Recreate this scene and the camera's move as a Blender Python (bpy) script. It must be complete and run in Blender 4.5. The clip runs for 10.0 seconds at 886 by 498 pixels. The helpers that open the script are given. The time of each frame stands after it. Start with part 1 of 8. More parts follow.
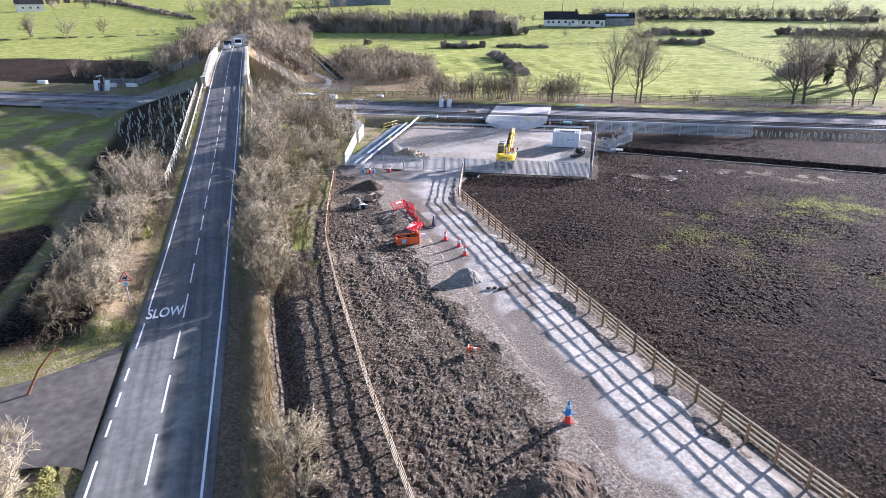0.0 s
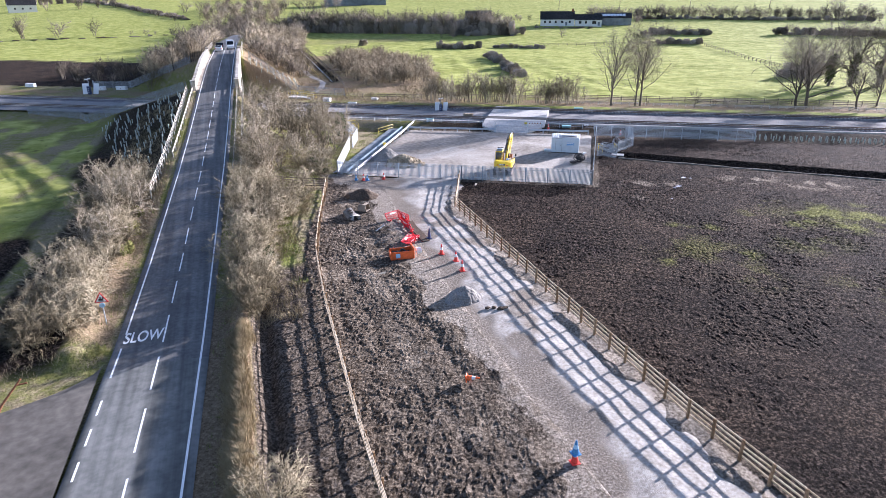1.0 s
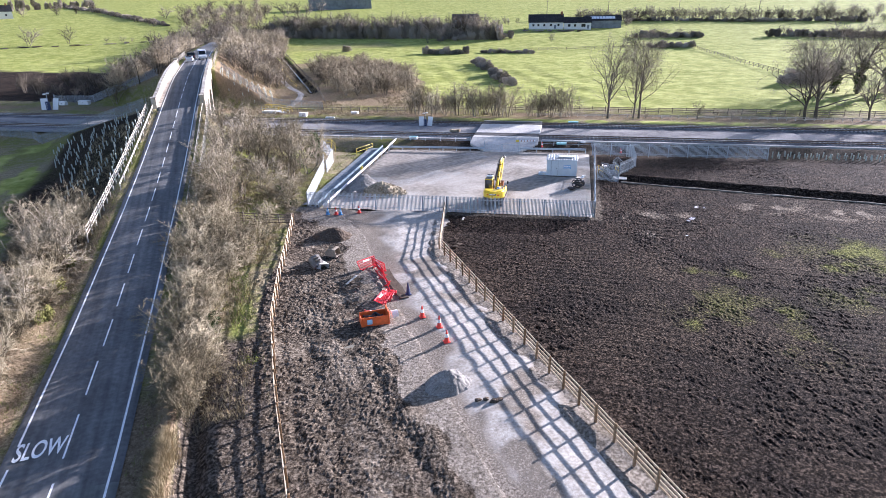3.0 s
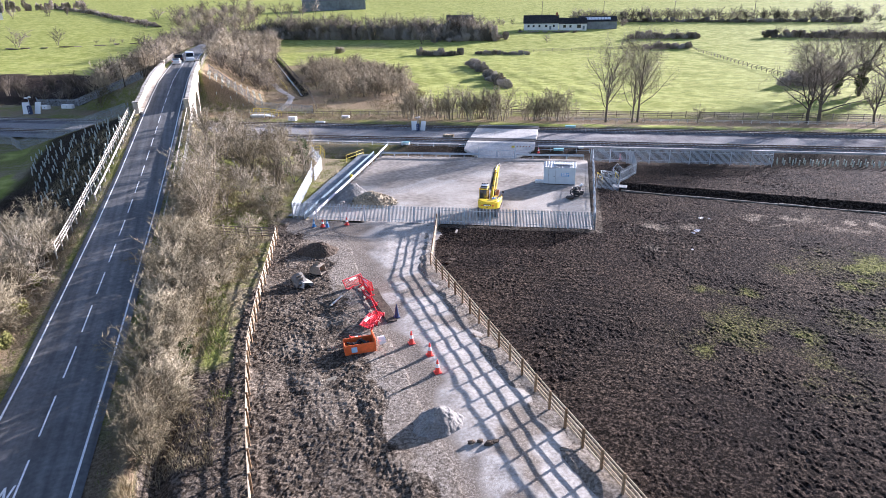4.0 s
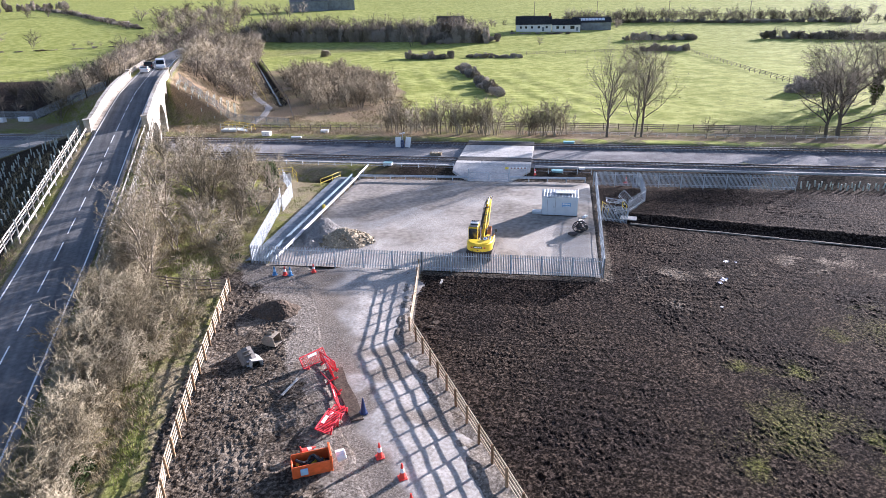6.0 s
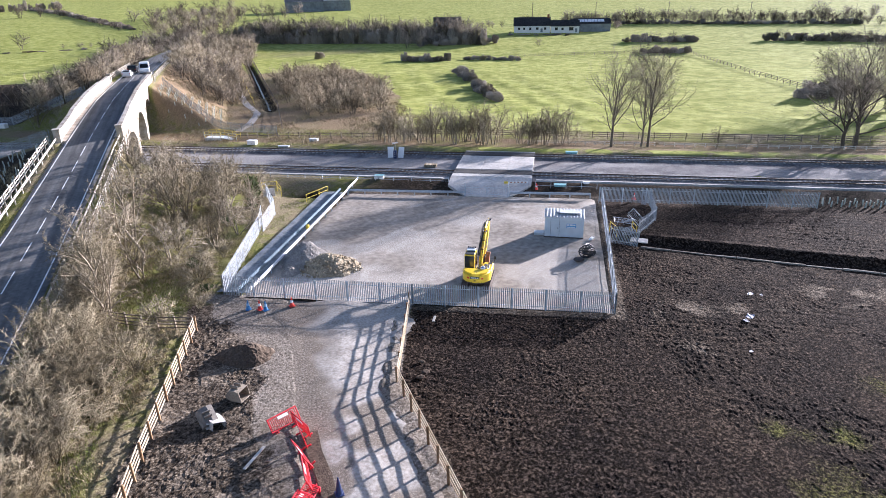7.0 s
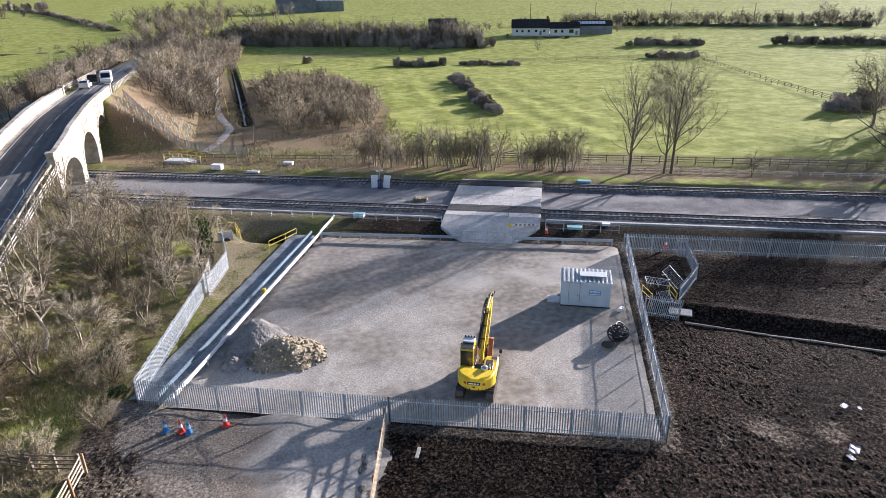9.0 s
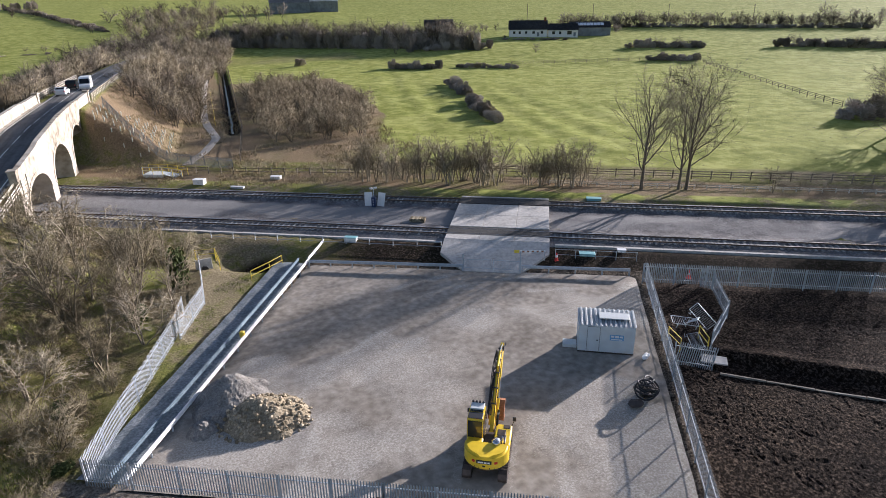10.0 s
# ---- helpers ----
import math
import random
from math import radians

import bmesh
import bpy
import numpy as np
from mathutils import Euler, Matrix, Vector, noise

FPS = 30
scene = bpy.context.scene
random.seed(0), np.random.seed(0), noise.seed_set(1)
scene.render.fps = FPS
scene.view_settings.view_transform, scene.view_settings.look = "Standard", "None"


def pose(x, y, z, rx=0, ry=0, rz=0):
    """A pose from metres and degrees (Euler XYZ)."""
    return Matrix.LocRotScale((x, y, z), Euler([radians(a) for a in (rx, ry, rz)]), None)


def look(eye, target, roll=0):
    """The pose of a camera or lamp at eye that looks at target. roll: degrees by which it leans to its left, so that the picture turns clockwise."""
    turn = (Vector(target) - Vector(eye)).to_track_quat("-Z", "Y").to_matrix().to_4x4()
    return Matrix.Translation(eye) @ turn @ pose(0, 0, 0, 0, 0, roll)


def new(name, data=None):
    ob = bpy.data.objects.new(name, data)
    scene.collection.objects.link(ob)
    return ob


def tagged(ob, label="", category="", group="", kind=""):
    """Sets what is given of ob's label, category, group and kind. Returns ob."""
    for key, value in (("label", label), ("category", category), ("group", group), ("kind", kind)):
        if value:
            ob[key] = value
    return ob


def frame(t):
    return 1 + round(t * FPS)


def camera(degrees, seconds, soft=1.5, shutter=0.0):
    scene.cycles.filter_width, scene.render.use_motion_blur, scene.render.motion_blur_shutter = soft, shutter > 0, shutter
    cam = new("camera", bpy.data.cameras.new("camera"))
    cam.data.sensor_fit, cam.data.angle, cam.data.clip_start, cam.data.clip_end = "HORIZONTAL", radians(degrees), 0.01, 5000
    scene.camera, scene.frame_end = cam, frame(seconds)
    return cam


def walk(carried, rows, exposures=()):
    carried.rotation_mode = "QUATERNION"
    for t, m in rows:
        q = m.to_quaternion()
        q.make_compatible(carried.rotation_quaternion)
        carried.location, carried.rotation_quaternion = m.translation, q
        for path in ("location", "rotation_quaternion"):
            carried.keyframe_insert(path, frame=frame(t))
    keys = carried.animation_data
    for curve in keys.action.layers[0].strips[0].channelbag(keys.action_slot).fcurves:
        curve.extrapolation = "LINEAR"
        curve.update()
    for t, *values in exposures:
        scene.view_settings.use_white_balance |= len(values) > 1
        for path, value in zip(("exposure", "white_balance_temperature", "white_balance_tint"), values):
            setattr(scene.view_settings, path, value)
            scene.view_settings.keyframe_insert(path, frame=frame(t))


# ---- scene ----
cam = camera(72.0, 10.0, 0.75)
PATH = [
    (0, (3.601, -0.137, 21.420), (9.251, 17.515, 13.904), -0.39),
    (0.5, (3.982, 1.034, 21.528), (9.661, 18.669, 13.994), -0.45),
    (1, (4.604, 2.695, 21.671), (10.348, 20.312, 14.145), -0.52),
    (1.5, (5.454, 4.883, 21.843), (11.276, 22.484, 14.338), -0.63),
    (2, (6.549, 7.495, 22.131), (12.444, 25.074, 14.634), -0.75),
    (2.5, (7.678, 10.121, 22.495), (13.649, 27.679, 15.008), -0.88),
    (4, (10.187, 15.600, 22.527), (16.364, 33.100, 15.071), -0.98),
    (4.5, (11.184, 17.750, 22.656), (17.429, 35.225, 15.198), -0.99),
    (5, (12.314, 20.159, 22.909), (18.617, 37.610, 15.442), -1.04),
    (5.5, (13.523, 22.744, 23.199), (19.868, 40.174, 15.721), -1.10),
    (7, (17.369, 31.292, 23.633), (23.829, 48.683, 16.162), -1.03),
    (7.5, (18.793, 34.533, 23.783), (25.282, 51.914, 16.313), -1.03),
    (8, (20.299, 37.904, 23.907), (26.809, 55.276, 16.435), -1.03),
    (8.5, (21.815, 41.402, 24.106), (28.357, 58.759, 16.627), -0.99),
    (9, (23.133, 44.990, 24.307), (29.708, 62.336, 16.830), -0.93),
    (9.5, (24.213, 48.494, 24.581), (30.824, 65.827, 17.109), -0.88),
    (10, (25.125, 51.470, 24.762), (31.843, 68.760, 17.283), -0.84),
]
walk(cam, [(t, look(eye, target, roll)) for t, eye, target, roll in PATH],
     [(0, 2.0, 5530, 25), (2.5, 2.0, 5520, 25), (4.5, 1.95, 5600, 25), (5.5, 1.9, 5600, 25), (7.5, 1.78, 5680, 23), (9, 1.46, 5800, 21), (10, 1.13, 5920, 20)])

# ---- sky, sun ----
SUN_AZ, SUN_EL = math.atan2(0.939, 0.345), radians(13.5)
world = bpy.data.worlds.new("sky")
scene.world = world
world.use_nodes = True
wn = world.node_tree.nodes
sky = wn.new("ShaderNodeTexSky")
sky.sky_type = 'NISHITA'
sky.sun_disc = False
sky.sun_elevation = SUN_EL
sky.sun_rotation = SUN_AZ
sky.air_density, sky.dust_density, sky.ozone_density = 1.0, 1.0, 1.0
wn["Background"].inputs["Strength"].default_value = 0.066
world.node_tree.links.new(sky.outputs["Color"], wn["Background"].inputs["Color"])
sun_data = bpy.data.lights.new("sun", 'SUN')
sun_data.energy, sun_data.angle, sun_data.color = 5.0, radians(0.6), (1.0, 0.93, 0.82)
sun = new("sun", sun_data)
sun.matrix_world = look((math.sin(SUN_AZ) * math.cos(SUN_EL) * 200, math.cos(SUN_AZ) * math.cos(SUN_EL) * 200, math.sin(SUN_EL) * 200), (0, 0, 0))

# ---- helpers for building ----
UX, UY, VX, VY = 0.8634, -0.5045, 0.5045, 0.8634     # along and across the railway


def rail_xy(u, v):
    return u * UX + v * VX, u * UY + v * VY


def rail_uv(x, y):
    return x * UX + y * UY, x * VX + y * VY


RAIL_TURN = math.degrees(math.atan2(UY, UX))


def hash2(i, j, seed):
    n = (i * 374761393 + j * 668265263 + seed * 974634777) & 0xFFFFFFFF
    n = ((n ^ (n >> 13)) * 1274126177) & 0xFFFFFFFF
    return ((n ^ (n >> 16)) & 0xFFFF) / 65535.0


def vnoise(x, y, size, seed=0):
    x, y = np.asarray(x, float) / size, np.asarray(y, float) / size
    i, j = np.floor(x).astype(np.int64), np.floor(y).astype(np.int64)
    fx, fy = x - i, y - j
    fx, fy = fx * fx * (3 - 2 * fx), fy * fy * (3 - 2 * fy)
    a, b, c, d = hash2(i, j, seed), hash2(i + 1, j, seed), hash2(i, j + 1, seed), hash2(i + 1, j + 1, seed)
    return (a * (1 - fx) + b * fx) * (1 - fy) + (c * (1 - fx) + d * fx) * fy


def fbm(x, y, size, seed=0, octaves=3):
    total, amp, norm = 0.0, 1.0, 0.0
    for k in range(octaves):
        total = total + amp * vnoise(x, y, size / 2 ** k, seed + k)
        norm, amp = norm + amp, amp * 0.55
    return total / norm


def billow(x, y, size, seed):
    """Rounded lumps with sharp creases, turned so that no two sizes line up."""
    a = 0.7 + seed * 1.13
    c, s = math.cos(a), math.sin(a)
    return np.abs(2 * vnoise(x * c - y * s, x * s + y * c, size, seed) - 1)


def clods(x, y):
    """Broken soil from fist to spade size, about 0 to 1 high."""
    wx = x + 0.5 * (vnoise(x, y, 0.8, 25) - 0.5)
    wy = y + 0.5 * (vnoise(x, y, 0.8, 26) - 0.5)
    return 0.24 * billow(wx, wy, 0.62, 21) + 0.38 * billow(wx, wy, 0.33, 22) + 0.40 * billow(wx, wy, 0.21, 23)


def smooth(a, b, t):
    t = np.clip((np.asarray(t, float) - a) / (b - a), 0, 1)
    return t * t * (3 - 2 * t)


def side(x, y, x0, y0, x1, y1):
    """Metres to the right of the line from 0 to 1."""
    dx, dy = x1 - x0, y1 - y0
    n = math.hypot(dx, dy)
    return ((x - x0) * dy - (y - y0) * dx) / n


ROAD_Y = [-60, 20, 45, 60, 73, 86, 101, 117, 130, 143, 155, 170, 190, 220, 260, 320, 400, 520]
ROAD_Z = [-0.7, -0.7, -0.7, -0.2, 0.7, 1.8, 3.2, 5.0, 6.5, 7.9, 8.9, 9.3, 9.5, 9.2, 8.6, 8.0, 8.0, 10.0]
ROAD_X = [-6.4, -3.55, -2.7, -2.2, -1.7, -1.1, -0.5, 0.15, 0.65, 1.2, 1.65, 2.1, 2.6, 3.2, 4.2, 9.0, 26.0, 60.0]
YARD = [(17.3, 82.9), (45.6, 67.8), (61.9, 94.6), (33.0, 110.2)]


def road_z(y):
    return np.interp(y, ROAD_Y, ROAD_Z)


def road_x(y):
    return np.interp(y, ROAD_Y, ROAD_X)


def in_yard(x, y):
    d = None
    for k in range(4):
        s = -side(x, y, *YARD[k], *YARD[(k + 1) % 4])
        d = s if d is None else np.minimum(d, s)
    return d


def TRACK_L(y):
    return np.interp(y, [-20, 16, 30, 45, 60, 68, 75, 80], [18.6, 18.3, 17.9, 18.3, 18.4, 19.2, 20.0, 20.0])


def TRACK_R(y):
    return np.interp(y, [-20, 6, 16, 21, 31, 42, 55, 65, 75.3, 80], [28.5, 27.3, 26.3, 25.75, 25.7, 25.7, 25.9, 26.05, 30.2, 31.0])


def track_centre(y):
    return (TRACK_L(y) + TRACK_R(y)) / 2


def track_half(y):
    return (TRACK_R(y) - TRACK_L(y)) / 2


def gravel_spread(x, y):
    """Where stone has been spread or dragged beside the access track."""
    reach = np.interp(y, [10, 35, 45, 52, 58, 66, 72, 82], [0.3, 0.6, 1.4, 0.8, 0.6, 1.3, 2.4, 5.5])
    d = track_centre(y) - track_half(y) - x + (fbm(x, y, 2.4, 44, 3) - 0.5) * 3.0
    return smooth(reach + 0.7, reach - 0.7, d) * smooth(84.5, 82.5, y + 0.5 * (x - 17)) * smooth(0.9, 0.2, x - track_centre(y) - track_half(y))


def ground_z(x, y, rough=True):
    x, y = np.asarray(x, float), np.asarray(y, float)
    u, v = rail_uv(x, y)
    far = x * 0.36 + y * 0.93
    hill = np.maximum(0, far - 300)
    z = 1.0 * smooth(112.5, 118.5, v) * np.ones_like(x)
    z = z - 0.05 * smooth(136.5, 139, v) + 0.35 * smooth(140, 150, v)
    z = z + hill * 0.048 + 5.0 * smooth(430, 900, far) * fbm(x, y, 260, 5, 2)
    z = z + smooth(170, 260, v) * (fbm(x, y, 60, 9, 2) - 0.5) * 1.2
    # the low ground on the road's west
    rx, rz = road_x(y), road_z(y)
    west = smooth(-5.5, -9, x - rx) * smooth(135, 110, v)
    z = z - 0.75 * west
    z = z - 0.5 * smooth(6.0, 3.0, np.abs(x - rx)) * smooth(80, 60, y) * (1 - west)
    # road embankment, open where the railway passes under the bridge
    off = np.abs(x - rx) - 4.3
    wide = smooth(-3, -5, x - rx) * smooth(88, 100, y)
    bank = rz - 0.18 - np.maximum(0, off) * (0.56 - 0.16 * wide)
    gap = smooth(110.0 + 3.2 * wide, 112.5 + 3.2 * wide, v) * smooth(149.5 - 1.5 * wide, 146.5 - 1.5 * wide, v)
    bank = bank * (1 - gap) + (z - 1) * gap
    bank = np.where(y > 300, z - 1 + (bank - z + 1) * smooth(330, 300, y), bank)
    z = np.where(y > 62, np.maximum(z, bank), z)
    lane = smooth(1.3, 0.0, off) * smooth(326, 316, y)
    z = z * (1 - lane) + np.minimum(z, rz - 0.16) * lane
    z = np.where((off < 0) & (y <= 62), rz - 0.16, z)
    # the side road's mouth
    mouth = smooth(-4.5, -6.5, x) * smooth(26.5, 28.5, y) * smooth(45, 43, y) * smooth(-27, -24, x)
    z = z * (1 - mouth) + np.minimum(z, -1.0) * mouth
    # trench in the ploughed field
    t = side(x, y, 55.2, 80.6, 84.0, 55.6)
    run = ((x - 55.2) * 0.755 + (y - 80.6) * -0.656)
    z = z - 0.45 * smooth(-2.6, -1.9, t) * smooth(0.5, 0.1, t) * smooth(0.0, 2.5, run) * smooth(75, 60, run)
    z = z + 0.25 * smooth(-4.2, -3.0, t) * smooth(-2.3, -2.9, t) * smooth(0.0, 2.5, run) * smooth(75, 60, run)
    # culvert hollow beside the yard
    hx, hy = x - 28.0, y - 113.2
    z = z - 1.5 * np.exp(-((hx * 0.86 - hy * 0.5) / 4.0) ** 2 - ((hx * 0.5 + hy * 0.86) / 1.6) ** 2)
    # ditch between hedge and field
    z = z - 0.6 * np.exp(-((x - 4.15 - 0.012 * (y - 30)) / 0.55) ** 2) * smooth(58, 50, y)
    z = z + (0.1 + 0.55 * fbm(x, y, 1.1, 84, 3)) * np.exp(-((x - 2.6 - 0.012 * (y - 30)) / 0.55) ** 2) * smooth(50, 46, y)
    # drain beyond the bridge
    t2 = side(x, y, 30.2, 172, 35.6, 320)
    z = z - 0.8 * smooth(1.7, 0.5, np.abs(t2)) * smooth(176, 184, y) * smooth(335, 320, y)
    if not rough:
        return z
    inside = in_yard(x, y)
    trk = np.abs(x - track_centre(y)) - track_half(y)
    onway = smooth(-0.6, -1.6, trk) * smooth(82, 79, y)
    field = smooth(26.2, 27.2, x - 4.2 * smooth(66, 75, y)) * smooth(110.5, 109.0, v) * smooth(-0.1, -0.6, inside)
    churn = smooth(8.0, 9.5, x) * smooth(20.0, 17.5, x - 0.2 * (y - 60) * (y > 60)) * smooth(82, 78, y) * (1 - onway)
    rut = smooth(3.6, 4.8, x) * smooth(9.4, 8.6, x) * smooth(64, 56, y)
    stony = gravel_spread(x, y)
    lump = fbm(x, y, 1.9, 31, 3) - 0.5
    clod = clods(x, y) - 0.4
    patchy = smooth(0.34, 0.66, fbm(x, y, 4.5, 33, 3))
    tread = np.sin((x * 0.55 + y * 0.83 + 1.6 * fbm(x, y, 11, 79, 2)) * 7.0) * smooth(0.45, 0.6, fbm(x, y, 9, 80, 2))
    z = z + field * (clod * (0.075 + 0.10 * patchy) + lump * 0.08 + 0.014 * tread)
    # the churned strip: clods on the rough parts, smears and wheel ruts on the others
    smear = smooth(0.50, 0.62, fbm(x, y * 0.6, 3.4, 78, 3))
    z = z + churn * (1 - 0.9 * stony) * (lump * 0.18 + clod * (0.12 + 0.12 * (1 - smear)))
    wheel = np.exp(-((x - 15.2 - 0.6 * fbm(x * 0, y, 8, 77, 2)) / 0.35) ** 2) + np.exp(-((x - 17.0 - 0.6 * fbm(x * 0, y, 8, 77, 2)) / 0.35) ** 2)
    z = z - churn * (1 - stony) * 0.07 * wheel * smooth(26, 34, y) * smooth(52, 46, y) * smooth(0.35, 0.5, fbm(x, y, 4, 76, 2))
    z = z + churn * (1 - stony) * 0.2 * (fbm(x, y * 0.22, 1.3, 85, 2) - 0.5) * smooth(60, 50, y)
    z = z + rut * (lump * 0.08 + clod * 0.12)
    wild = (1 - smooth(0, 0.5, field + churn + rut)) * smooth(-0.2, -1.2, inside) * smooth(108, 95, v) * smooth(4.0, 6.5, np.abs(x - rx)) * (1 - onway)
    z = z + wild * lump * 0.35 + smooth(148, 158, v) * (fbm(x, y, 7.5, 51, 2) - 0.5) * 0.55
    z = z + smooth(152, 165, v) * smooth(420, 330, far) * smooth(60, 85, x) * 0.12 * np.sin((x * 0.975 - y * 0.22) * 0.8 + 3.0 * fbm(x, y, 45, 66, 2))
    z = z - 0.22 * onway - 0.25 * smooth(-0.3, 0.6, inside)
    z = z - 0.30 * smooth(117.0, 118.0, v) * smooth(135.5, 134.5, v)
    return z


def gz(x, y):
    return float(ground_z(np.array([x]), np.array([y]), False)[0])


def material(name, colours, scale=4.0, rough=0.85, metal=0.0, bump=0.0, bump_scale=None, detail=6.0, spec=0.12, per_object=0.0):
    """A noise-mixed surface: colours run over two noises, a coarse and a fine one."""
    m = bpy.data.materials.new(name)
    m.use_nodes = True
    t = m.node_tree
    b = t.nodes["Principled BSDF"]
    b.inputs["Roughness"].default_value, b.inputs["Metallic"].default_value = rough, metal
    b.inputs["Specular IOR Level"].default_value = spec
    co = t.nodes.new("ShaderNodeTexCoord")
    geo = t.nodes.new("ShaderNodeNewGeometry")
    n1, n2 = t.nodes.new("ShaderNodeTexNoise"), t.nodes.new("ShaderNodeTexNoise")
    n1.inputs["Scale"].default_value, n1.inputs["Detail"].default_value = scale, detail
    n2.inputs["Scale"].default_value, n2.inputs["Detail"].default_value = scale * 0.13, 3
    for n in (n1, n2):
        t.links.new(geo.outputs["Position"], n.inputs["Vector"])
    mix = t.nodes.new("ShaderNodeMath")
    mix.operation = 'MULTIPLY_ADD'
    mix.inputs[1].default_value = 0.6
    half = t.nodes.new("ShaderNodeMath")
    half.operation = 'MULTIPLY'
    half.inputs[1].default_value = 0.4
    t.links.new(n2.outputs["Fac"], half.inputs[0])
    t.links.new(n1.outputs["Fac"], mix.inputs[0])
    t.links.new(half.outputs[0], mix.inputs[2])
    src = mix.outputs[0]
    if per_object:
        info = t.nodes.new("ShaderNodeObjectInfo")
        add = t.nodes.new("ShaderNodeMath")
        add.operation = 'MULTIPLY_ADD'
        add.inputs[1].default_value = per_object
        sub = t.nodes.new("ShaderNodeMath")
        sub.operation = 'SUBTRACT'
        sub.inputs[1].default_value = per_object * 0.5
        t.links.new(info.outputs["Random"], add.inputs[0])
        t.links.new(src, add.inputs[2])
        t.links.new(add.outputs[0], sub.inputs[0])
        src = sub.outputs[0]
    ramp = t.nodes.new("ShaderNodeValToRGB")
    e = ramp.color_ramp.elements
    lo, hi = 0.34, 0.66
    while len(e) < len(colours):
        e.new(0.5)
    for k, c in enumerate(colours):
        e[k].position = lo + (hi - lo) * k / max(1, len(colours) - 1)
        e[k].color = (*c, 1)
    t.links.new(src, ramp.inputs["Fac"])
    t.links.new(ramp.outputs["Color"], b.inputs["Base Color"])
    if bump:
        bp = t.nodes.new("ShaderNodeBump")
        bp.inputs["Strength"].default_value = 1.0
        bp.inputs["Distance"].default_value = bump
        n3 = t.nodes.new("ShaderNodeTexNoise")
        n3.inputs["Scale"].default_value, n3.inputs["Detail"].default_value = bump_scale or scale * 2, 5
        t.links.new(geo.outputs["Position"], n3.inputs["Vector"])
        t.links.new(n3.outputs["Fac"], bp.inputs["Height"])
        t.links.new(bp.outputs["Normal"], b.inputs["Normal"])
    return m


def thing(name, m, label, category, group="", kind=""):
    ob = new(name)
    ob.empty_display_size = 0.3
    ob.matrix_world = m
    return tagged(ob, label, category, group, kind)


def mesh_of(name, bm, mat):
    me = bpy.data.meshes.new(name)
    bm.to_mesh(me)
    bm.free()
    for one in (mat if isinstance(mat, (list, tuple)) else [mat]):
        me.materials.append(one)
    return me


def part(name, bm, mat, parent, label=""):
    ob = new(name, mesh_of(name, bm, mat))
    ob.parent = parent
    return tagged(ob, label)


def piece(name, me, parent, m=None):
    ob = new(name, me)
    ob.parent = parent
    if m is not None:
        ob.matrix_local = m
    return ob


def solid(name, bm, mat, label, category, kind="", group="", m=None):
    ob = new(name, mesh_of(name, bm, mat))
    if m is not None:
        ob.matrix_world = m
    return tagged(ob, label, category, group, kind)


def box(bm, x0, y0, z0, x1, y1, z1, m=None, bevel=0.0):
    r = bmesh.ops.create_cube(bm, size=1.0)
    vs = r["verts"]
    mm = Matrix.Translation(((x0 + x1) / 2, (y0 + y1) / 2, (z0 + z1) / 2)) @ Matrix.Diagonal((x1 - x0, y1 - y0, z1 - z0, 1))
    bmesh.ops.transform(bm, matrix=mm, verts=vs)
    if bevel:
        es = list({e for v in vs for e in v.link_edges})
        g = bmesh.ops.bevel(bm, geom=es, offset=bevel, segments=1, affect='EDGES', profile=0.5)
        vs = list({v for f in g["faces"] for v in f.verts} | {v for v in vs if v.is_valid})
    if m is not None:
        bmesh.ops.transform(bm, matrix=m, verts=vs)
    return vs


def cone(bm, r0, r1, h, sides=10, m=None, z=0.0):
    r = bmesh.ops.create_cone(bm, cap_ends=True, segments=sides, radius1=r0, radius2=r1, depth=h)
    mm = Matrix.Translation((0, 0, z + h / 2))
    bmesh.ops.transform(bm, matrix=(m @ mm) if m is not None else mm, verts=r["verts"])
    return r["verts"]


def rod(bm, a, b, r, sides=6, r2=None):
    a, b = Vector(a), Vector(b)
    d = b - a
    m = Matrix.Translation(a) @ d.to_track_quat('Z', 'Y').to_matrix().to_4x4()
    return cone(bm, r, r if r2 is None else r2, d.length, sides, m)


def beam(bm, a, b, w, h):
    """A square bar from a to b, w wide and h high."""
    a, b = Vector(a), Vector(b)
    d = b - a
    m = Matrix.Translation(a) @ d.to_track_quat('X', 'Z').to_matrix().to_4x4()
    return box(bm, 0, -w / 2, -h / 2, d.length, w / 2, h / 2, m)


def extrude_poly(bm, pts, z0, z1, m=None):
    lo = [bm.verts.new((*p, z0)) for p in pts]
    hi = [bm.verts.new((*p, z1)) for p in pts]
    n = len(pts)
    bm.faces.new(lo[::-1])
    bm.faces.new(hi)
    for k in range(n):
        bm.faces.new((lo[k], lo[(k + 1) % n], hi[(k + 1) % n], hi[k]))
    if m is not None:
        bmesh.ops.transform(bm, matrix=m, verts=lo + hi)
    return lo + hi


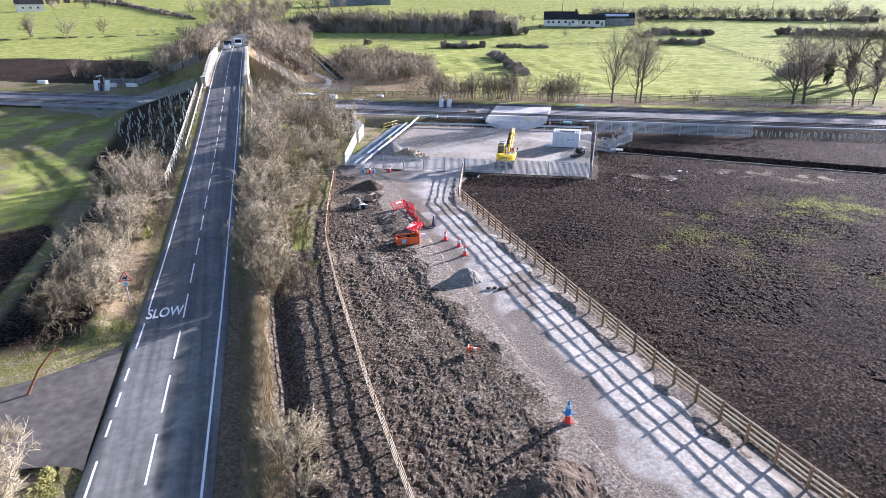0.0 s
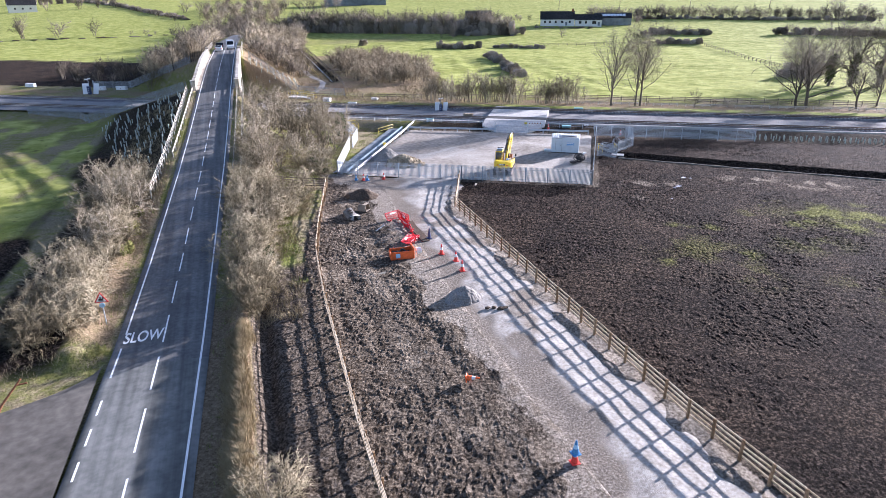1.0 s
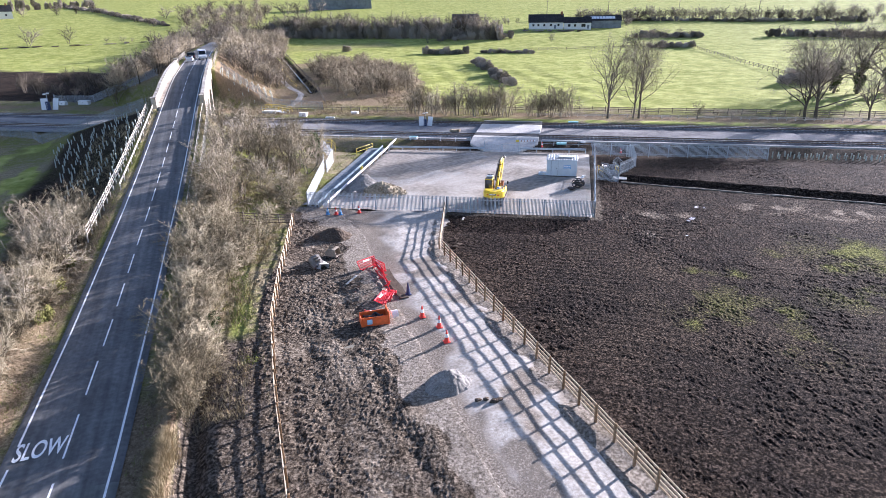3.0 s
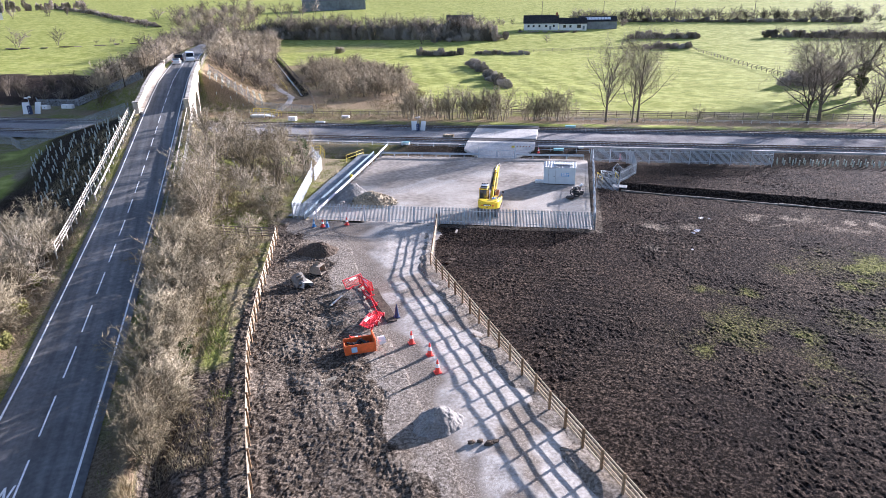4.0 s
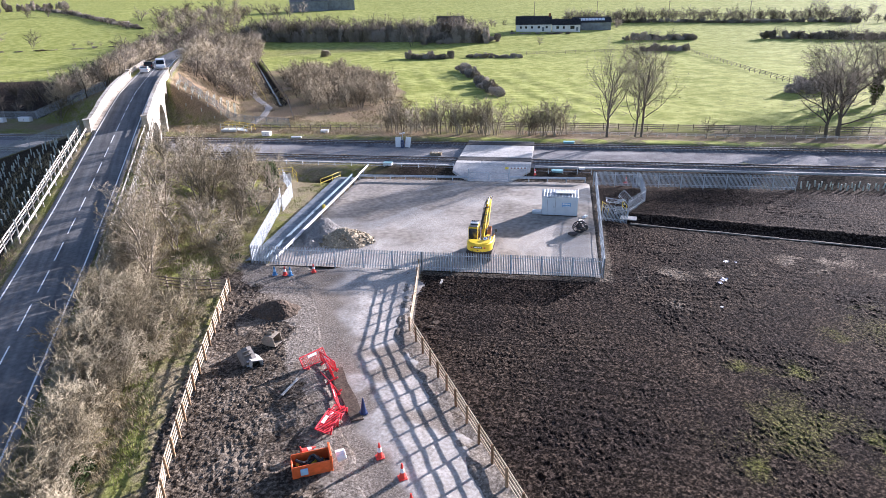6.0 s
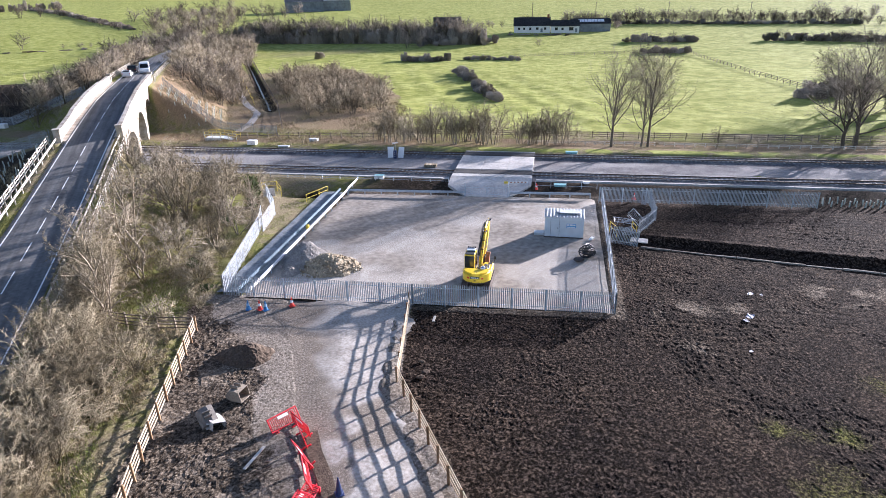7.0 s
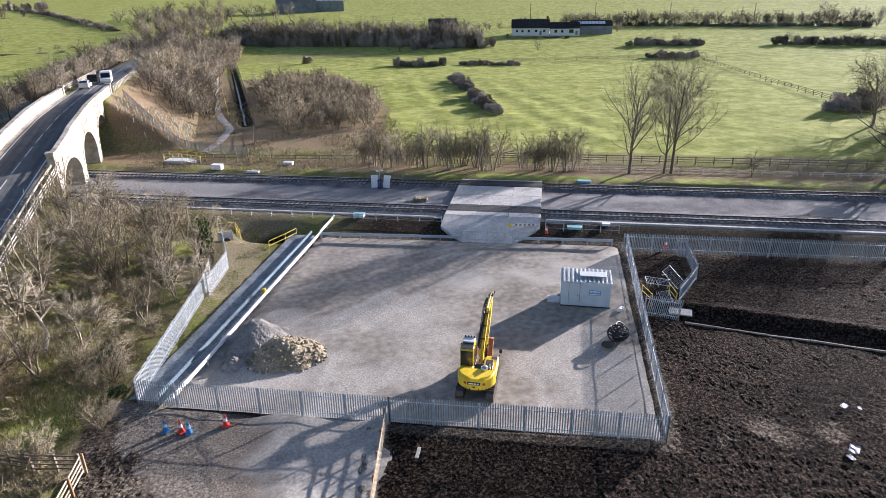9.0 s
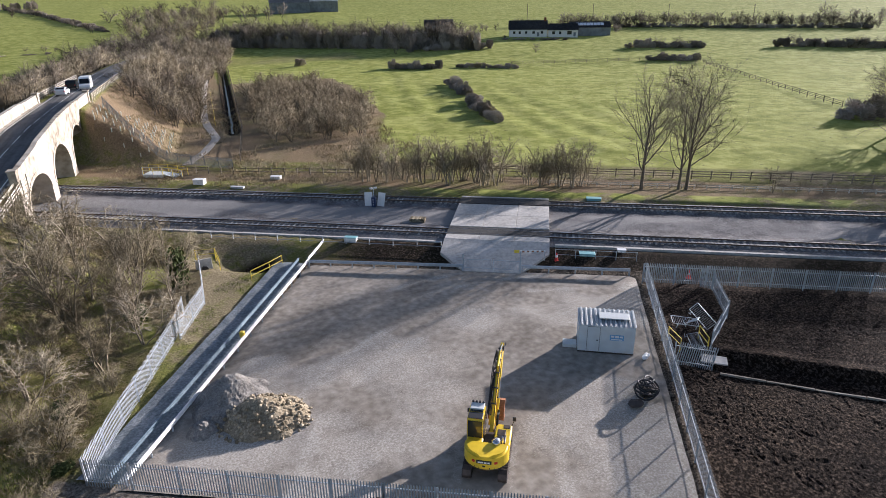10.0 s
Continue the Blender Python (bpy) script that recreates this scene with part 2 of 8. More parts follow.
def grid_mesh(name, X, Y, Z, mats, smooth_shade=True):
    ny, nx = X.shape
    me = bpy.data.meshes.new(name)
    co = np.stack([X, Y, Z], -1).reshape(-1, 3)
    i = np.arange(ny * nx).reshape(ny, nx)
    q = np.stack([i[:-1, :-1], i[:-1, 1:], i[1:, 1:], i[1:, :-1]], -1).reshape(-1, 4)
    me.vertices.add(len(co))
    me.vertices.foreach_set("co", co.ravel().astype(np.float32))
    me.loops.add(q.size)
    me.loops.foreach_set("vertex_index", q.ravel().astype(np.int32))
    me.polygons.add(len(q))
    me.polygons.foreach_set("loop_start", np.arange(0, q.size, 4, dtype=np.int32))
    me.polygons.foreach_set("loop_total", np.full(len(q), 4, dtype=np.int32))
    me.update(calc_edges=True)
    me.polygons.foreach_set("use_smooth", np.full(len(q), smooth_shade))
    for m in mats:
        me.materials.append(m)
    return me


def point_colour(me, name, rgb):
    a = me.color_attributes.new(name, 'FLOAT_COLOR', 'POINT')
    full = np.ones((len(me.vertices), 4), np.float32)
    full[:, :3] = np.asarray(rgb, np.float32).reshape(-1, 3)
    a.data.foreach_set("color", full.ravel())

# ---- materials ----
M_ASPHALT = material("worn_asphalt", [(0.095, 0.094, 0.092), (0.13, 0.128, 0.124), (0.17, 0.167, 0.16)], 3.0, 0.75, bump=0.004, bump_scale=60)
M_ASPHALT_NEW = material("fresh_asphalt", [(0.105, 0.108, 0.101), (0.145, 0.147, 0.137), (0.185, 0.184, 0.172)], 2.2, 0.7, bump=0.004, bump_scale=60)


def streaked(m, amount=0.35):
    """Long worn streaks down the road, from tyres and dust."""
    t = m.node_tree
    b = t.nodes["Principled BSDF"]
    base = b.inputs["Base Color"].links[0].from_socket
    geo = t.nodes.new("ShaderNodeNewGeometry")
    scaled = t.nodes.new("ShaderNodeVectorMath")
    scaled.operation = 'MULTIPLY'
    scaled.inputs[1].default_value = (1.5, 0.05, 0.3)
    t.links.new(geo.outputs["Position"], scaled.inputs[0])
    n = t.nodes.new("ShaderNodeTexNoise")
    n.inputs["Scale"].default_value, n.inputs["Detail"].default_value = 1.0, 6
    t.links.new(scaled.outputs[0], n.inputs["Vector"])
    r = t.nodes.new("ShaderNodeMapRange")
    r.inputs["From Min"].default_value, r.inputs["From Max"].default_value = 0.35, 0.65
    r.inputs["To Min"].default_value, r.inputs["To Max"].default_value = 1 - amount, 1 + amount
    t.links.new(n.outputs["Fac"], r.inputs["Value"])
    x = t.nodes.new("ShaderNodeVectorMath")
    x.operation = 'MULTIPLY'
    t.links.new(base, x.inputs[0])
    t.links.new(r.outputs["Result"], x.inputs[1])
    t.links.new(x.outputs[0], b.inputs["Base Color"])


streaked(M_ASPHALT, 0.28)
streaked(M_ASPHALT_NEW, 0.32)
M_PAINT = material("road_paint", [(0.62, 0.62, 0.60), (0.8, 0.8, 0.78), (0.85, 0.85, 0.83)], 9.0, 0.6)
M_GRAVEL = material("pale_gravel", [(0.25, 0.22, 0.185), (0.385, 0.35, 0.305), (0.53, 0.49, 0.435)], 5.0, 0.95, bump=0.02, bump_scale=22, detail=10)
M_YARD = material("yard_stone", [(0.17, 0.147, 0.12), (0.268, 0.237, 0.199), (0.385, 0.347, 0.297)], 1.6, 0.95, bump=0.012, bump_scale=34, detail=12)
M_BALLAST = material("ballast", [(0.05, 0.047, 0.048), (0.125, 0.12, 0.121), (0.26, 0.253, 0.253)], 5.0, 0.95, bump=0.05, bump_scale=12, detail=10)
M_STONE = material("limestone_render", [(0.20, 0.168, 0.128), (0.42, 0.375, 0.31), (0.56, 0.515, 0.45)], 0.9, 0.9, bump=0.03, bump_scale=5, detail=8)
M_CONCRETE = material("concrete", [(0.33, 0.315, 0.29), (0.45, 0.43, 0.40), (0.56, 0.54, 0.505)], 3.0, 0.85, bump=0.006, bump_scale=20)
M_RUBBER = material("rubber_panel", [(0.045, 0.043, 0.042), (0.07, 0.068, 0.065), (0.10, 0.095, 0.09)], 4.0, 0.8)
M_RAIL = material("rail_steel", [(0.10, 0.07, 0.055), (0.16, 0.12, 0.10)], 6.0, 0.5, metal=0.6)
M_SHINE = material("rail_head_polished", [(0.55, 0.55, 0.56), (0.7, 0.7, 0.7)], 6.0, 0.25, metal=1.0)
M_GALV = material("galvanised_steel", [(0.37, 0.41, 0.45), (0.47, 0.51, 0.55), (0.56, 0.60, 0.64)], 3.0, 0.5, metal=0.45, per_object=0.1)
# darker copy of M_GALV: the bank's shade on the far palisades, as colour
M_GALVSHADE = material("shaded_galvanised_steel", [(0.19, 0.205, 0.22), (0.27, 0.285, 0.30), (0.35, 0.365, 0.38)], 3.0, 0.6, metal=0.2, per_object=0.1)
M_TIMBER = material("new_fence_timber", [(0.40, 0.30, 0.19), (0.53, 0.425, 0.295), (0.64, 0.54, 0.40)], 7.0, 0.8, bump=0.004, bump_scale=40, per_object=0.25)
M_POST = material("fence_post_timber", [(0.16, 0.10, 0.055), (0.24, 0.155, 0.09), (0.31, 0.215, 0.13)], 7.0, 0.85, bump=0.004, bump_scale=40, per_object=0.25)
M_OLDWOOD = material("weathered_wood", [(0.14, 0.115, 0.09), (0.21, 0.175, 0.135), (0.28, 0.24, 0.19)], 8.0, 0.9, per_object=0.25)
M_WHITEWOOD = material("white_painted_wood", [(0.40, 0.36, 0.295), (0.54, 0.495, 0.42), (0.66, 0.62, 0.54)], 4.0, 0.7, per_object=0.2)


def worn_stone(name, base, tones):
    """Crushed stone with another tone where the wear lies."""
    m = base.copy()
    m.name = name
    t = m.node_tree
    b = t.nodes["Principled BSDF"]
    pale = b.inputs["Base Color"].links[0].from_socket
    geo = t.nodes.new("ShaderNodeNewGeometry")
    n = t.nodes.new("ShaderNodeTexNoise")
    n.inputs["Scale"].default_value, n.inputs["Detail"].default_value, n.inputs["Roughness"].default_value = 8.0, 8, 0.7
    t.links.new(geo.outputs["Position"], n.inputs["Vector"])
    r = t.nodes.new("ShaderNodeValToRGB")
    e = r.color_ramp.elements
    e.new(0.5)
    for k, (p, c) in zip(range(3), zip((0.36, 0.5, 0.64), tones)):
        e[k].position, e[k].color = p, (*c, 1)
    t.links.new(n.outputs["Fac"], r.inputs["Fac"])
    a = t.nodes.new("ShaderNodeAttribute")
    a.attribute_name = "wear"
    add = t.nodes.new("ShaderNodeMath")
    add.operation = 'MULTIPLY_ADD'
    add.inputs[1].default_value = 0.9
    t.links.new(n.outputs["Fac"], add.inputs[0])
    t.links.new(a.outputs["Fac"], add.inputs[2])
    k = t.nodes.new("ShaderNodeMapRange")
    k.inputs["From Min"].default_value, k.inputs["From Max"].default_value = 0.70, 1.20
    t.links.new(add.outputs[0], k.inputs["Value"])
    x = t.nodes.new("ShaderNodeMix")
    x.data_type = 'RGBA'
    t.links.new(k.outputs["Result"], x.inputs["Factor"])
    t.links.new(pale, x.inputs[6])
    t.links.new(r.outputs["Color"], x.inputs[7])
    t.links.new(x.outputs[2], b.inputs["Base Color"])
    return m


M_TRACK = worn_stone("driven_gravel", M_GRAVEL, ((0.09, 0.073, 0.055), (0.19, 0.158, 0.124), (0.37, 0.318, 0.26)))
M_BED = worn_stone("railway_bed", M_BALLAST, ((0.13, 0.124, 0.12), (0.225, 0.217, 0.21), (0.355, 0.346, 0.336)))
M_YARDBED = worn_stone("dusty_yard", M_YARD, ((0.27, 0.242, 0.204), (0.395, 0.362, 0.316), (0.55, 0.513, 0.456)))


def ground_material():
    m = bpy.data.materials.new("open_ground")
    m.use_nodes = True
    t = m.node_tree
    L = t.links.new
    b = t.nodes["Principled BSDF"]
    b.inputs["Roughness"].default_value = 0.95
    b.inputs["Specular IOR Level"].default_value = 0.03
    geo = t.nodes.new("ShaderNodeNewGeometry")

    def noise_at(scale, detail=6, rough=0.6):
        n = t.nodes.new("ShaderNodeTexNoise")
        n.inputs["Scale"].default_value, n.inputs["Detail"].default_value = scale, detail
        n.inputs["Roughness"].default_value = rough
        L(geo.outputs["Position"], n.inputs["Vector"])
        return n.outputs["Fac"]

    def ramp(fac, *stops):
        r = t.nodes.new("ShaderNodeValToRGB")
        e = r.color_ramp.elements
        while len(e) < len(stops):
            e.new(0.5)
        for k, (p, c) in enumerate(stops):
            e[k].position, e[k].color = p, (*c, 1)
        L(fac, r.inputs["Fac"])
        return r.outputs["Color"]

    def mixed(fac, a, c):
        x = t.nodes.new("ShaderNodeMix")
        x.data_type = 'RGBA'
        L(fac, x.inputs["Factor"])
        L(a, x.inputs[6])
        L(c, x.inputs[7])
        return x.outputs[2]

    def edge(weight, noise_fac, soft=0.22, push=0.55):
        """Breaks a soft weight up along its border by a noise."""
        a = t.nodes.new("ShaderNodeMath")
        a.operation = 'MULTIPLY_ADD'
        a.inputs[1].default_value = push
        L(noise_fac, a.inputs[0])
        L(weight, a.inputs[2])
        r = t.nodes.new("ShaderNodeMapRange")
        r.interpolation_type = 'SMOOTHSTEP'
        r.inputs["From Min"].default_value = 0.5 + push * 0.5 - soft
        r.inputs["From Max"].default_value = 0.5 + push * 0.5 + soft
        L(a.outputs[0], r.inputs["Value"])
        return r.outputs["Result"]

    def attribute(name):
        a = t.nodes.new("ShaderNodeAttribute")
        a.attribute_name = name
        s = t.nodes.new("ShaderNodeSeparateColor")
        L(a.outputs["Color"], s.inputs["Color"])
        return s.outputs["Red"], s.outputs["Green"], s.outputs["Blue"]

    soil_w, grass_w, churn_w = attribute("cover")
    tuft_w, crust_w, bracken_w = attribute("patch")
    stone_w = attribute("spread")[0]
    fine, mid, wide = noise_at(5.2, 9, 0.76), noise_at(1.1, 6), noise_at(0.06, 4)
    tiny = noise_at(28.0, 5, 0.7)
    cell = t.nodes.new("ShaderNodeTexVoronoi")
    cell.inputs["Scale"].default_value = 7.0
    L(geo.outputs["Position"], cell.inputs["Vector"])
    cell_rgb = t.nodes.new("ShaderNodeSeparateColor")
    L(cell.outputs["Color"], cell_rgb.inputs["Color"])
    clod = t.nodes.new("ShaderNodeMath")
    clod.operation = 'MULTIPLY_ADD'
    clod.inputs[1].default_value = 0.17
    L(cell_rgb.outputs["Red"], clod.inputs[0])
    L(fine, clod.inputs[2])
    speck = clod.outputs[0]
    litter = ramp(fine, (0.36, (0.10, 0.082, 0.05)), (0.5, (0.23, 0.19, 0.118)), (0.64, (0.40, 0.335, 0.22)))
    moss = ramp(fine, (0.36, (0.08, 0.084, 0.025)), (0.64, (0.25, 0.25, 0.078)))
    base = mixed(edge(wide, mid, 0.12, 0.7), litter, moss)
    grass = ramp(mid, (0.3, (0.20, 0.225, 0.05)), (0.55, (0.295, 0.315, 0.082)), (0.75, (0.41, 0.41, 0.14)))
    grass2 = ramp(wide, (0.40, (0.19, 0.22, 0.048)), (0.5, (0.265, 0.29, 0.075)), (0.60, (0.36, 0.36, 0.12)))
    olive = ramp(fine, (0.38, (0.04, 0.04, 0.014)), (0.52, (0.125, 0.128, 0.03)), (0.66, (0.29, 0.29, 0.07)))
    half = t.nodes.new("ShaderNodeValue")
    half.outputs[0].default_value = 0.5
    grass3 = ramp(noise_at(0.28, 7, 0.65), (0.38, (0.15, 0.175, 0.036)), (0.5, (0.30, 0.32, 0.082)), (0.60, (0.47, 0.465, 0.165)))
    grass = mixed(half.outputs[0], mixed(half.outputs[0], grass, grass2), grass3)
    tussock = ramp(fine, (0.4, (0.08, 0.085, 0.026)), (0.62, (0.20, 0.20, 0.07)))
    spots = t.nodes.new("ShaderNodeMapRange")
    spots.inputs["From Min"].default_value, spots.inputs["From Max"].default_value = 0.60, 0.70
    L(noise_at(0.75, 5, 0.6), spots.inputs["Value"])
    grass = mixed(spots.outputs["Result"], grass, tussock)
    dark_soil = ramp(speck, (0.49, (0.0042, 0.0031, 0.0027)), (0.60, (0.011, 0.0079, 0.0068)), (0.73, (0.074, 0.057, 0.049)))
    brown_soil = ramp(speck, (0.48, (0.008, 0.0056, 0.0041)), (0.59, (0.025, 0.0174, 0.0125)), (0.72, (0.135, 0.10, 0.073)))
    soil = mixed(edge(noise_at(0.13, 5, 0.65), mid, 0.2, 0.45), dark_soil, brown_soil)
    churn_dark = ramp(speck, (0.44, (0.013, 0.0095, 0.0065)), (0.57, (0.046, 0.035, 0.0245)), (0.73, (0.17, 0.132, 0.095)))
    churn_grey = ramp(speck, (0.42, (0.042, 0.034, 0.026)), (0.57, (0.10, 0.083, 0.065)), (0.73, (0.25, 0.21, 0.168)))
    churn = mixed(edge(noise_at(0.7, 5, 0.65), fine, 0.4, 0.7), churn_dark, churn_grey)
    crust = ramp(speck, (0.42, (0.085, 0.067, 0.049)), (0.58, (0.165, 0.135, 0.103)), (0.74, (0.34, 0.285, 0.22)))
    stone = ramp(speck, (0.42, (0.10, 0.084, 0.066)), (0.58, (0.225, 0.193, 0.156)), (0.75, (0.42, 0.37, 0.31)))
    bracken = ramp(fine, (0.34, (0.085, 0.06, 0.036)), (0.5, (0.22, 0.16, 0.10)), (0.66, (0.38, 0.29, 0.19)))
    c = mixed(edge(grass_w, fine, 0.25, 0.5), base, grass)
    c = mixed(edge(bracken_w, fine, 0.25, 0.8), c, bracken)
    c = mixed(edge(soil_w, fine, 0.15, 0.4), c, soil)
    c = mixed(edge(churn_w, fine, 0.25, 0.6), c, churn)
    c = mixed(edge(stone_w, fine, 0.2, 0.8), c, stone)
    c = mixed(edge(crust_w, fine, 0.2, 1.0), c, crust)
    c = mixed(edge(tuft_w, fine, 0.3, 1.2), c, olive)
    L(c, b.inputs["Base Color"])
    bump1, bump2 = t.nodes.new("ShaderNodeBump"), t.nodes.new("ShaderNodeBump")
    bump1.inputs["Distance"].default_value, bump2.inputs["Distance"].default_value = 0.14, 0.04
    L(fine, bump1.inputs["Height"])
    L(tiny, bump2.inputs["Height"])
    L(bump1.outputs["Normal"], bump2.inputs["Normal"])
    L(bump2.outputs["Normal"], b.inputs["Normal"])
    return m


M_GROUND = ground_material()


# ---- ground ----
def steps(lo, hi, zones, reach):
    """Coordinates: fine in the zones (start, end, step), growing outwards as far as reach."""
    out = []
    for a, b, s in zones:
        out += list(np.arange(a, b - s * 0.5, s))
    out.append(zones[-1][1])
    s, x = zones[-1][2], zones[-1][1]
    while x < hi:
        s = min(s * 1.13, reach)
        x += s
        out.append(x)
    s, x, pre = zones[0][2], zones[0][0], []
    while x > lo:
        s = min(s * 1.13, reach)
        x -= s
        pre.append(x)
    return np.array(pre[::-1] + out)


TUFTS = ((59.5, 51.5, 4.5, 0.66), (58.5, 47.6, 3.5, 0.62), (64.0, 48.0, 6.0, 0.78), (72.0, 41.0, 5.0, 0.75), (46.3, 51.2, 2.2, 0.42), (48.5, 50.0, 2.0, 0.42), (39.4, 43.9, 1.8, 0.36), (44.0, 45.5, 6.5, 0.3), (46.8, 42.8, 2.5, 0.36), (45.1, 39.0, 5.5, 0.28), (55.0, 43.0, 6.0, 0.3), (50.0, 33.0, 6.0, 0.3))


def build_ground():
    xs = steps(-2600, 3000, [(-16, 1.0, 0.5), (1.0, 3.4, 0.2), (3.4, 62, 0.13), (62, 92, 0.3)], 140)
    ys = steps(-500, 4200, [(14, 30, 0.17), (30, 82, 0.13), (82, 112, 0.3), (112, 150, 0.9), (150, 200, 1.8)], 160)
    X, Y = np.meshgrid(xs, ys)
    Z = ground_z(X, Y)
    me = grid_mesh("ground", X, Y, Z, [M_GROUND])
    x, y = X.ravel(), Y.ravel()
    u, v = rail_uv(x, y)
    rx = road_x(y)
    n = fbm(x, y, 14, 3, 3)
    inside = in_yard(x, y)
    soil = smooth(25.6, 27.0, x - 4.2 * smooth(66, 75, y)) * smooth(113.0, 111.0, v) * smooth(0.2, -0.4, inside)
    strip = smooth(3.4, 4.2, x) * smooth(8.9, 8.3, x) * smooth(57, 52, y)
    churn = smooth(8.0, 9.0, x - smooth(55, 78, y) * 4.5) * smooth(27.5, 26.0, x - 4 * smooth(66, 75, y)) * smooth(83.5, 80, y + 0.5 * (x - 16))
    churn = np.maximum(churn, 0.85 * strip)
    churn = np.maximum(churn, 0.9 * smooth(-1.4, -0.7, inside) * smooth(1.4, 0.9, inside) * smooth(20, 24, x))
    churn = np.maximum(churn, 0.8 * smooth(25.4, 25.9, x - 4.2 * smooth(66, 75, y)) * smooth(28.2, 26.6, x - 4.2 * smooth(66, 75, y) + 1.6 * fbm(x, y, 2.2, 92, 2)) * smooth(78, 74, y))
    grass = smooth(148, 154, v) + smooth(-13.5, -18, x - rx) * 0.75 * smooth(120, 105, v)
    rough_land = smooth(1.5, -1.5, x - np.interp(y, [145, 157, 197, 211, 260, 270], [49, 55.6, 65.6, 67.2, 69.4, 62]) + 5 * (fbm(x, y, 7, 64, 2) - 0.5)) * smooth(272, 264, y) * smooth(147, 150, v) * smooth(5, 8, x - rx)
    rough_land = np.maximum(rough_land, 0.5 * smooth(312, 320, y) * smooth(356, 346, y) * smooth(8, 14, x - rx) * smooth(104, 92, x))
    rough_land = np.maximum(rough_land, smooth(4.5, 7, x - rx) * smooth(34, 30, x) * smooth(148, 151, v) * smooth(400, 360, y))
    west_mud = smooth(-18, -22, x) * smooth(9, -9, y - 262 + 0.65 * np.minimum(0, x + 24) + 9 * (fbm(x, y, 16, 62, 2) - 0.5)) * smooth(149, 152, v)
    grass = grass - 0.95 * rough_land - 0.9 * west_mud
    bank = smooth(16, 10, np.abs(x - rx)) * smooth(60, 75, y) * smooth(330, 300, y)
    channel = smooth(2.2, 1.4, np.abs(side(x, y, 30.2, 172, 35.2, 320))) * smooth(176, 182, y) * smooth(335, 325, y)
    soil = np.maximum(soil, 0.6 * channel)
    lineside = smooth(110.5, 112.0, v) * smooth(119, 118, v)
    soil = np.maximum(soil, 0.62 * lineside * smooth(-40, -20, u))
    grass = np.clip(grass - bank, 0, 1)
    grass = np.maximum(grass, 0.8 * np.exp(-((x - 10.2) / 3.4) ** 2 - ((y - 84.5) / 5.0) ** 2))
    grass = np.maximum(grass, 0.85 * np.exp(-((x - 7.4 - 0.12 * (y - 58)) / 0.9) ** 2 - ((y - 58) / 7.0) ** 2))
    grass = np.maximum(grass, 0.7 * smooth(0.6, -0.2, side(x, y, 18.3, 82.5, 33, 110)) * smooth(-5, -3.5, side(x, y, 16.8, 83, 31, 110)) * smooth(82, 88, y) * smooth(112, 106, y) * 0.4)
    grass = np.maximum(grass, 0.62 * smooth(5.5, 8.0, x - rx) * smooth(79, 82, y) * smooth(113, 109, v) * smooth(24, 18, x) * smooth(0.4, 0.6, fbm(x, y, 4.5, 95, 3)))
    verge = np.exp(-((np.abs(x - rx) - 4.6) / 0.9) ** 2) * smooth(95, 60, y)
    grass = np.maximum(grass, verge * np.where(x < rx, 0.35, 0.05 + 0.4 * smooth(46, 50, y)))
    grass = np.maximum(grass, 0.8 * smooth(134.6, 135.4, v) * smooth(138.6, 137.2, v) * smooth(0.3, 0.5, fbm(x, y, 3, 91, 2)) * smooth(-30, -10, u))
    # West field: tree and bank shade put into extra soil and thinned grass
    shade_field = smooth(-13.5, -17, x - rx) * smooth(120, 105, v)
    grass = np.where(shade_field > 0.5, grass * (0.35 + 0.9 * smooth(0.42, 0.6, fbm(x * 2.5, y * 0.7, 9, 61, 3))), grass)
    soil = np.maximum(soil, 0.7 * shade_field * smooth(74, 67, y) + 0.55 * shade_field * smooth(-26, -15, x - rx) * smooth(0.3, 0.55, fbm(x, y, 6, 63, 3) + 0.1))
    # dark litter under the west bushes, which also carries their shade
    verge_west_shade = smooth(-5.5, -7.0, x - rx) * smooth(-16, -12, x - rx) * smooth(40, 46, y) * smooth(96, 90, y)
    soil = np.maximum(soil, 0.72 * verge_west_shade)
    soil = np.maximum(soil, 0.8 * np.exp(-((x - 28.0) / 3.4) ** 2 - ((y - 113.2) / 2.2) ** 2))
    # embankment shade on the low ground and west slope, painted as dark soil
    low_west_shade = smooth(-10, -12, x - rx) * smooth(-23, -18, x) * smooth(92, 98, y) * smooth(114, 112, v)
    soil = np.maximum(soil, 0.62 * low_west_shade)
    soil = np.maximum(soil, 0.6 * smooth(-4.6, -5.6, x - rx) * smooth(-20, -16, x - rx) * smooth(80, 92, y) * smooth(112.5, 111, v))
    far_left = smooth(-14, -20, x) * smooth(147, 149, v) * smooth(9, -9, y - 262 + 0.65 * np.minimum(0, x + 24) + 9 * (fbm(x, y, 16, 62, 2) - 0.5))
    soil = np.maximum(soil, far_left * 0.85 * smooth(0.3, 0.5, fbm(x, y, 22, 17, 3) + 0.18))
    tuft = np.zeros_like(x)
    for cx, cy, r, k in TUFTS:
        tuft = np.maximum(tuft, k * np.exp(-((x - cx) / r) ** 2 - ((y - cy) / (r * 0.8)) ** 2))
    tuft = tuft * (0.55 + 0.9 * smooth(0.4, 0.65, fbm(x, y, 2.4, 71, 3)))
    crust = np.zeros_like(x)
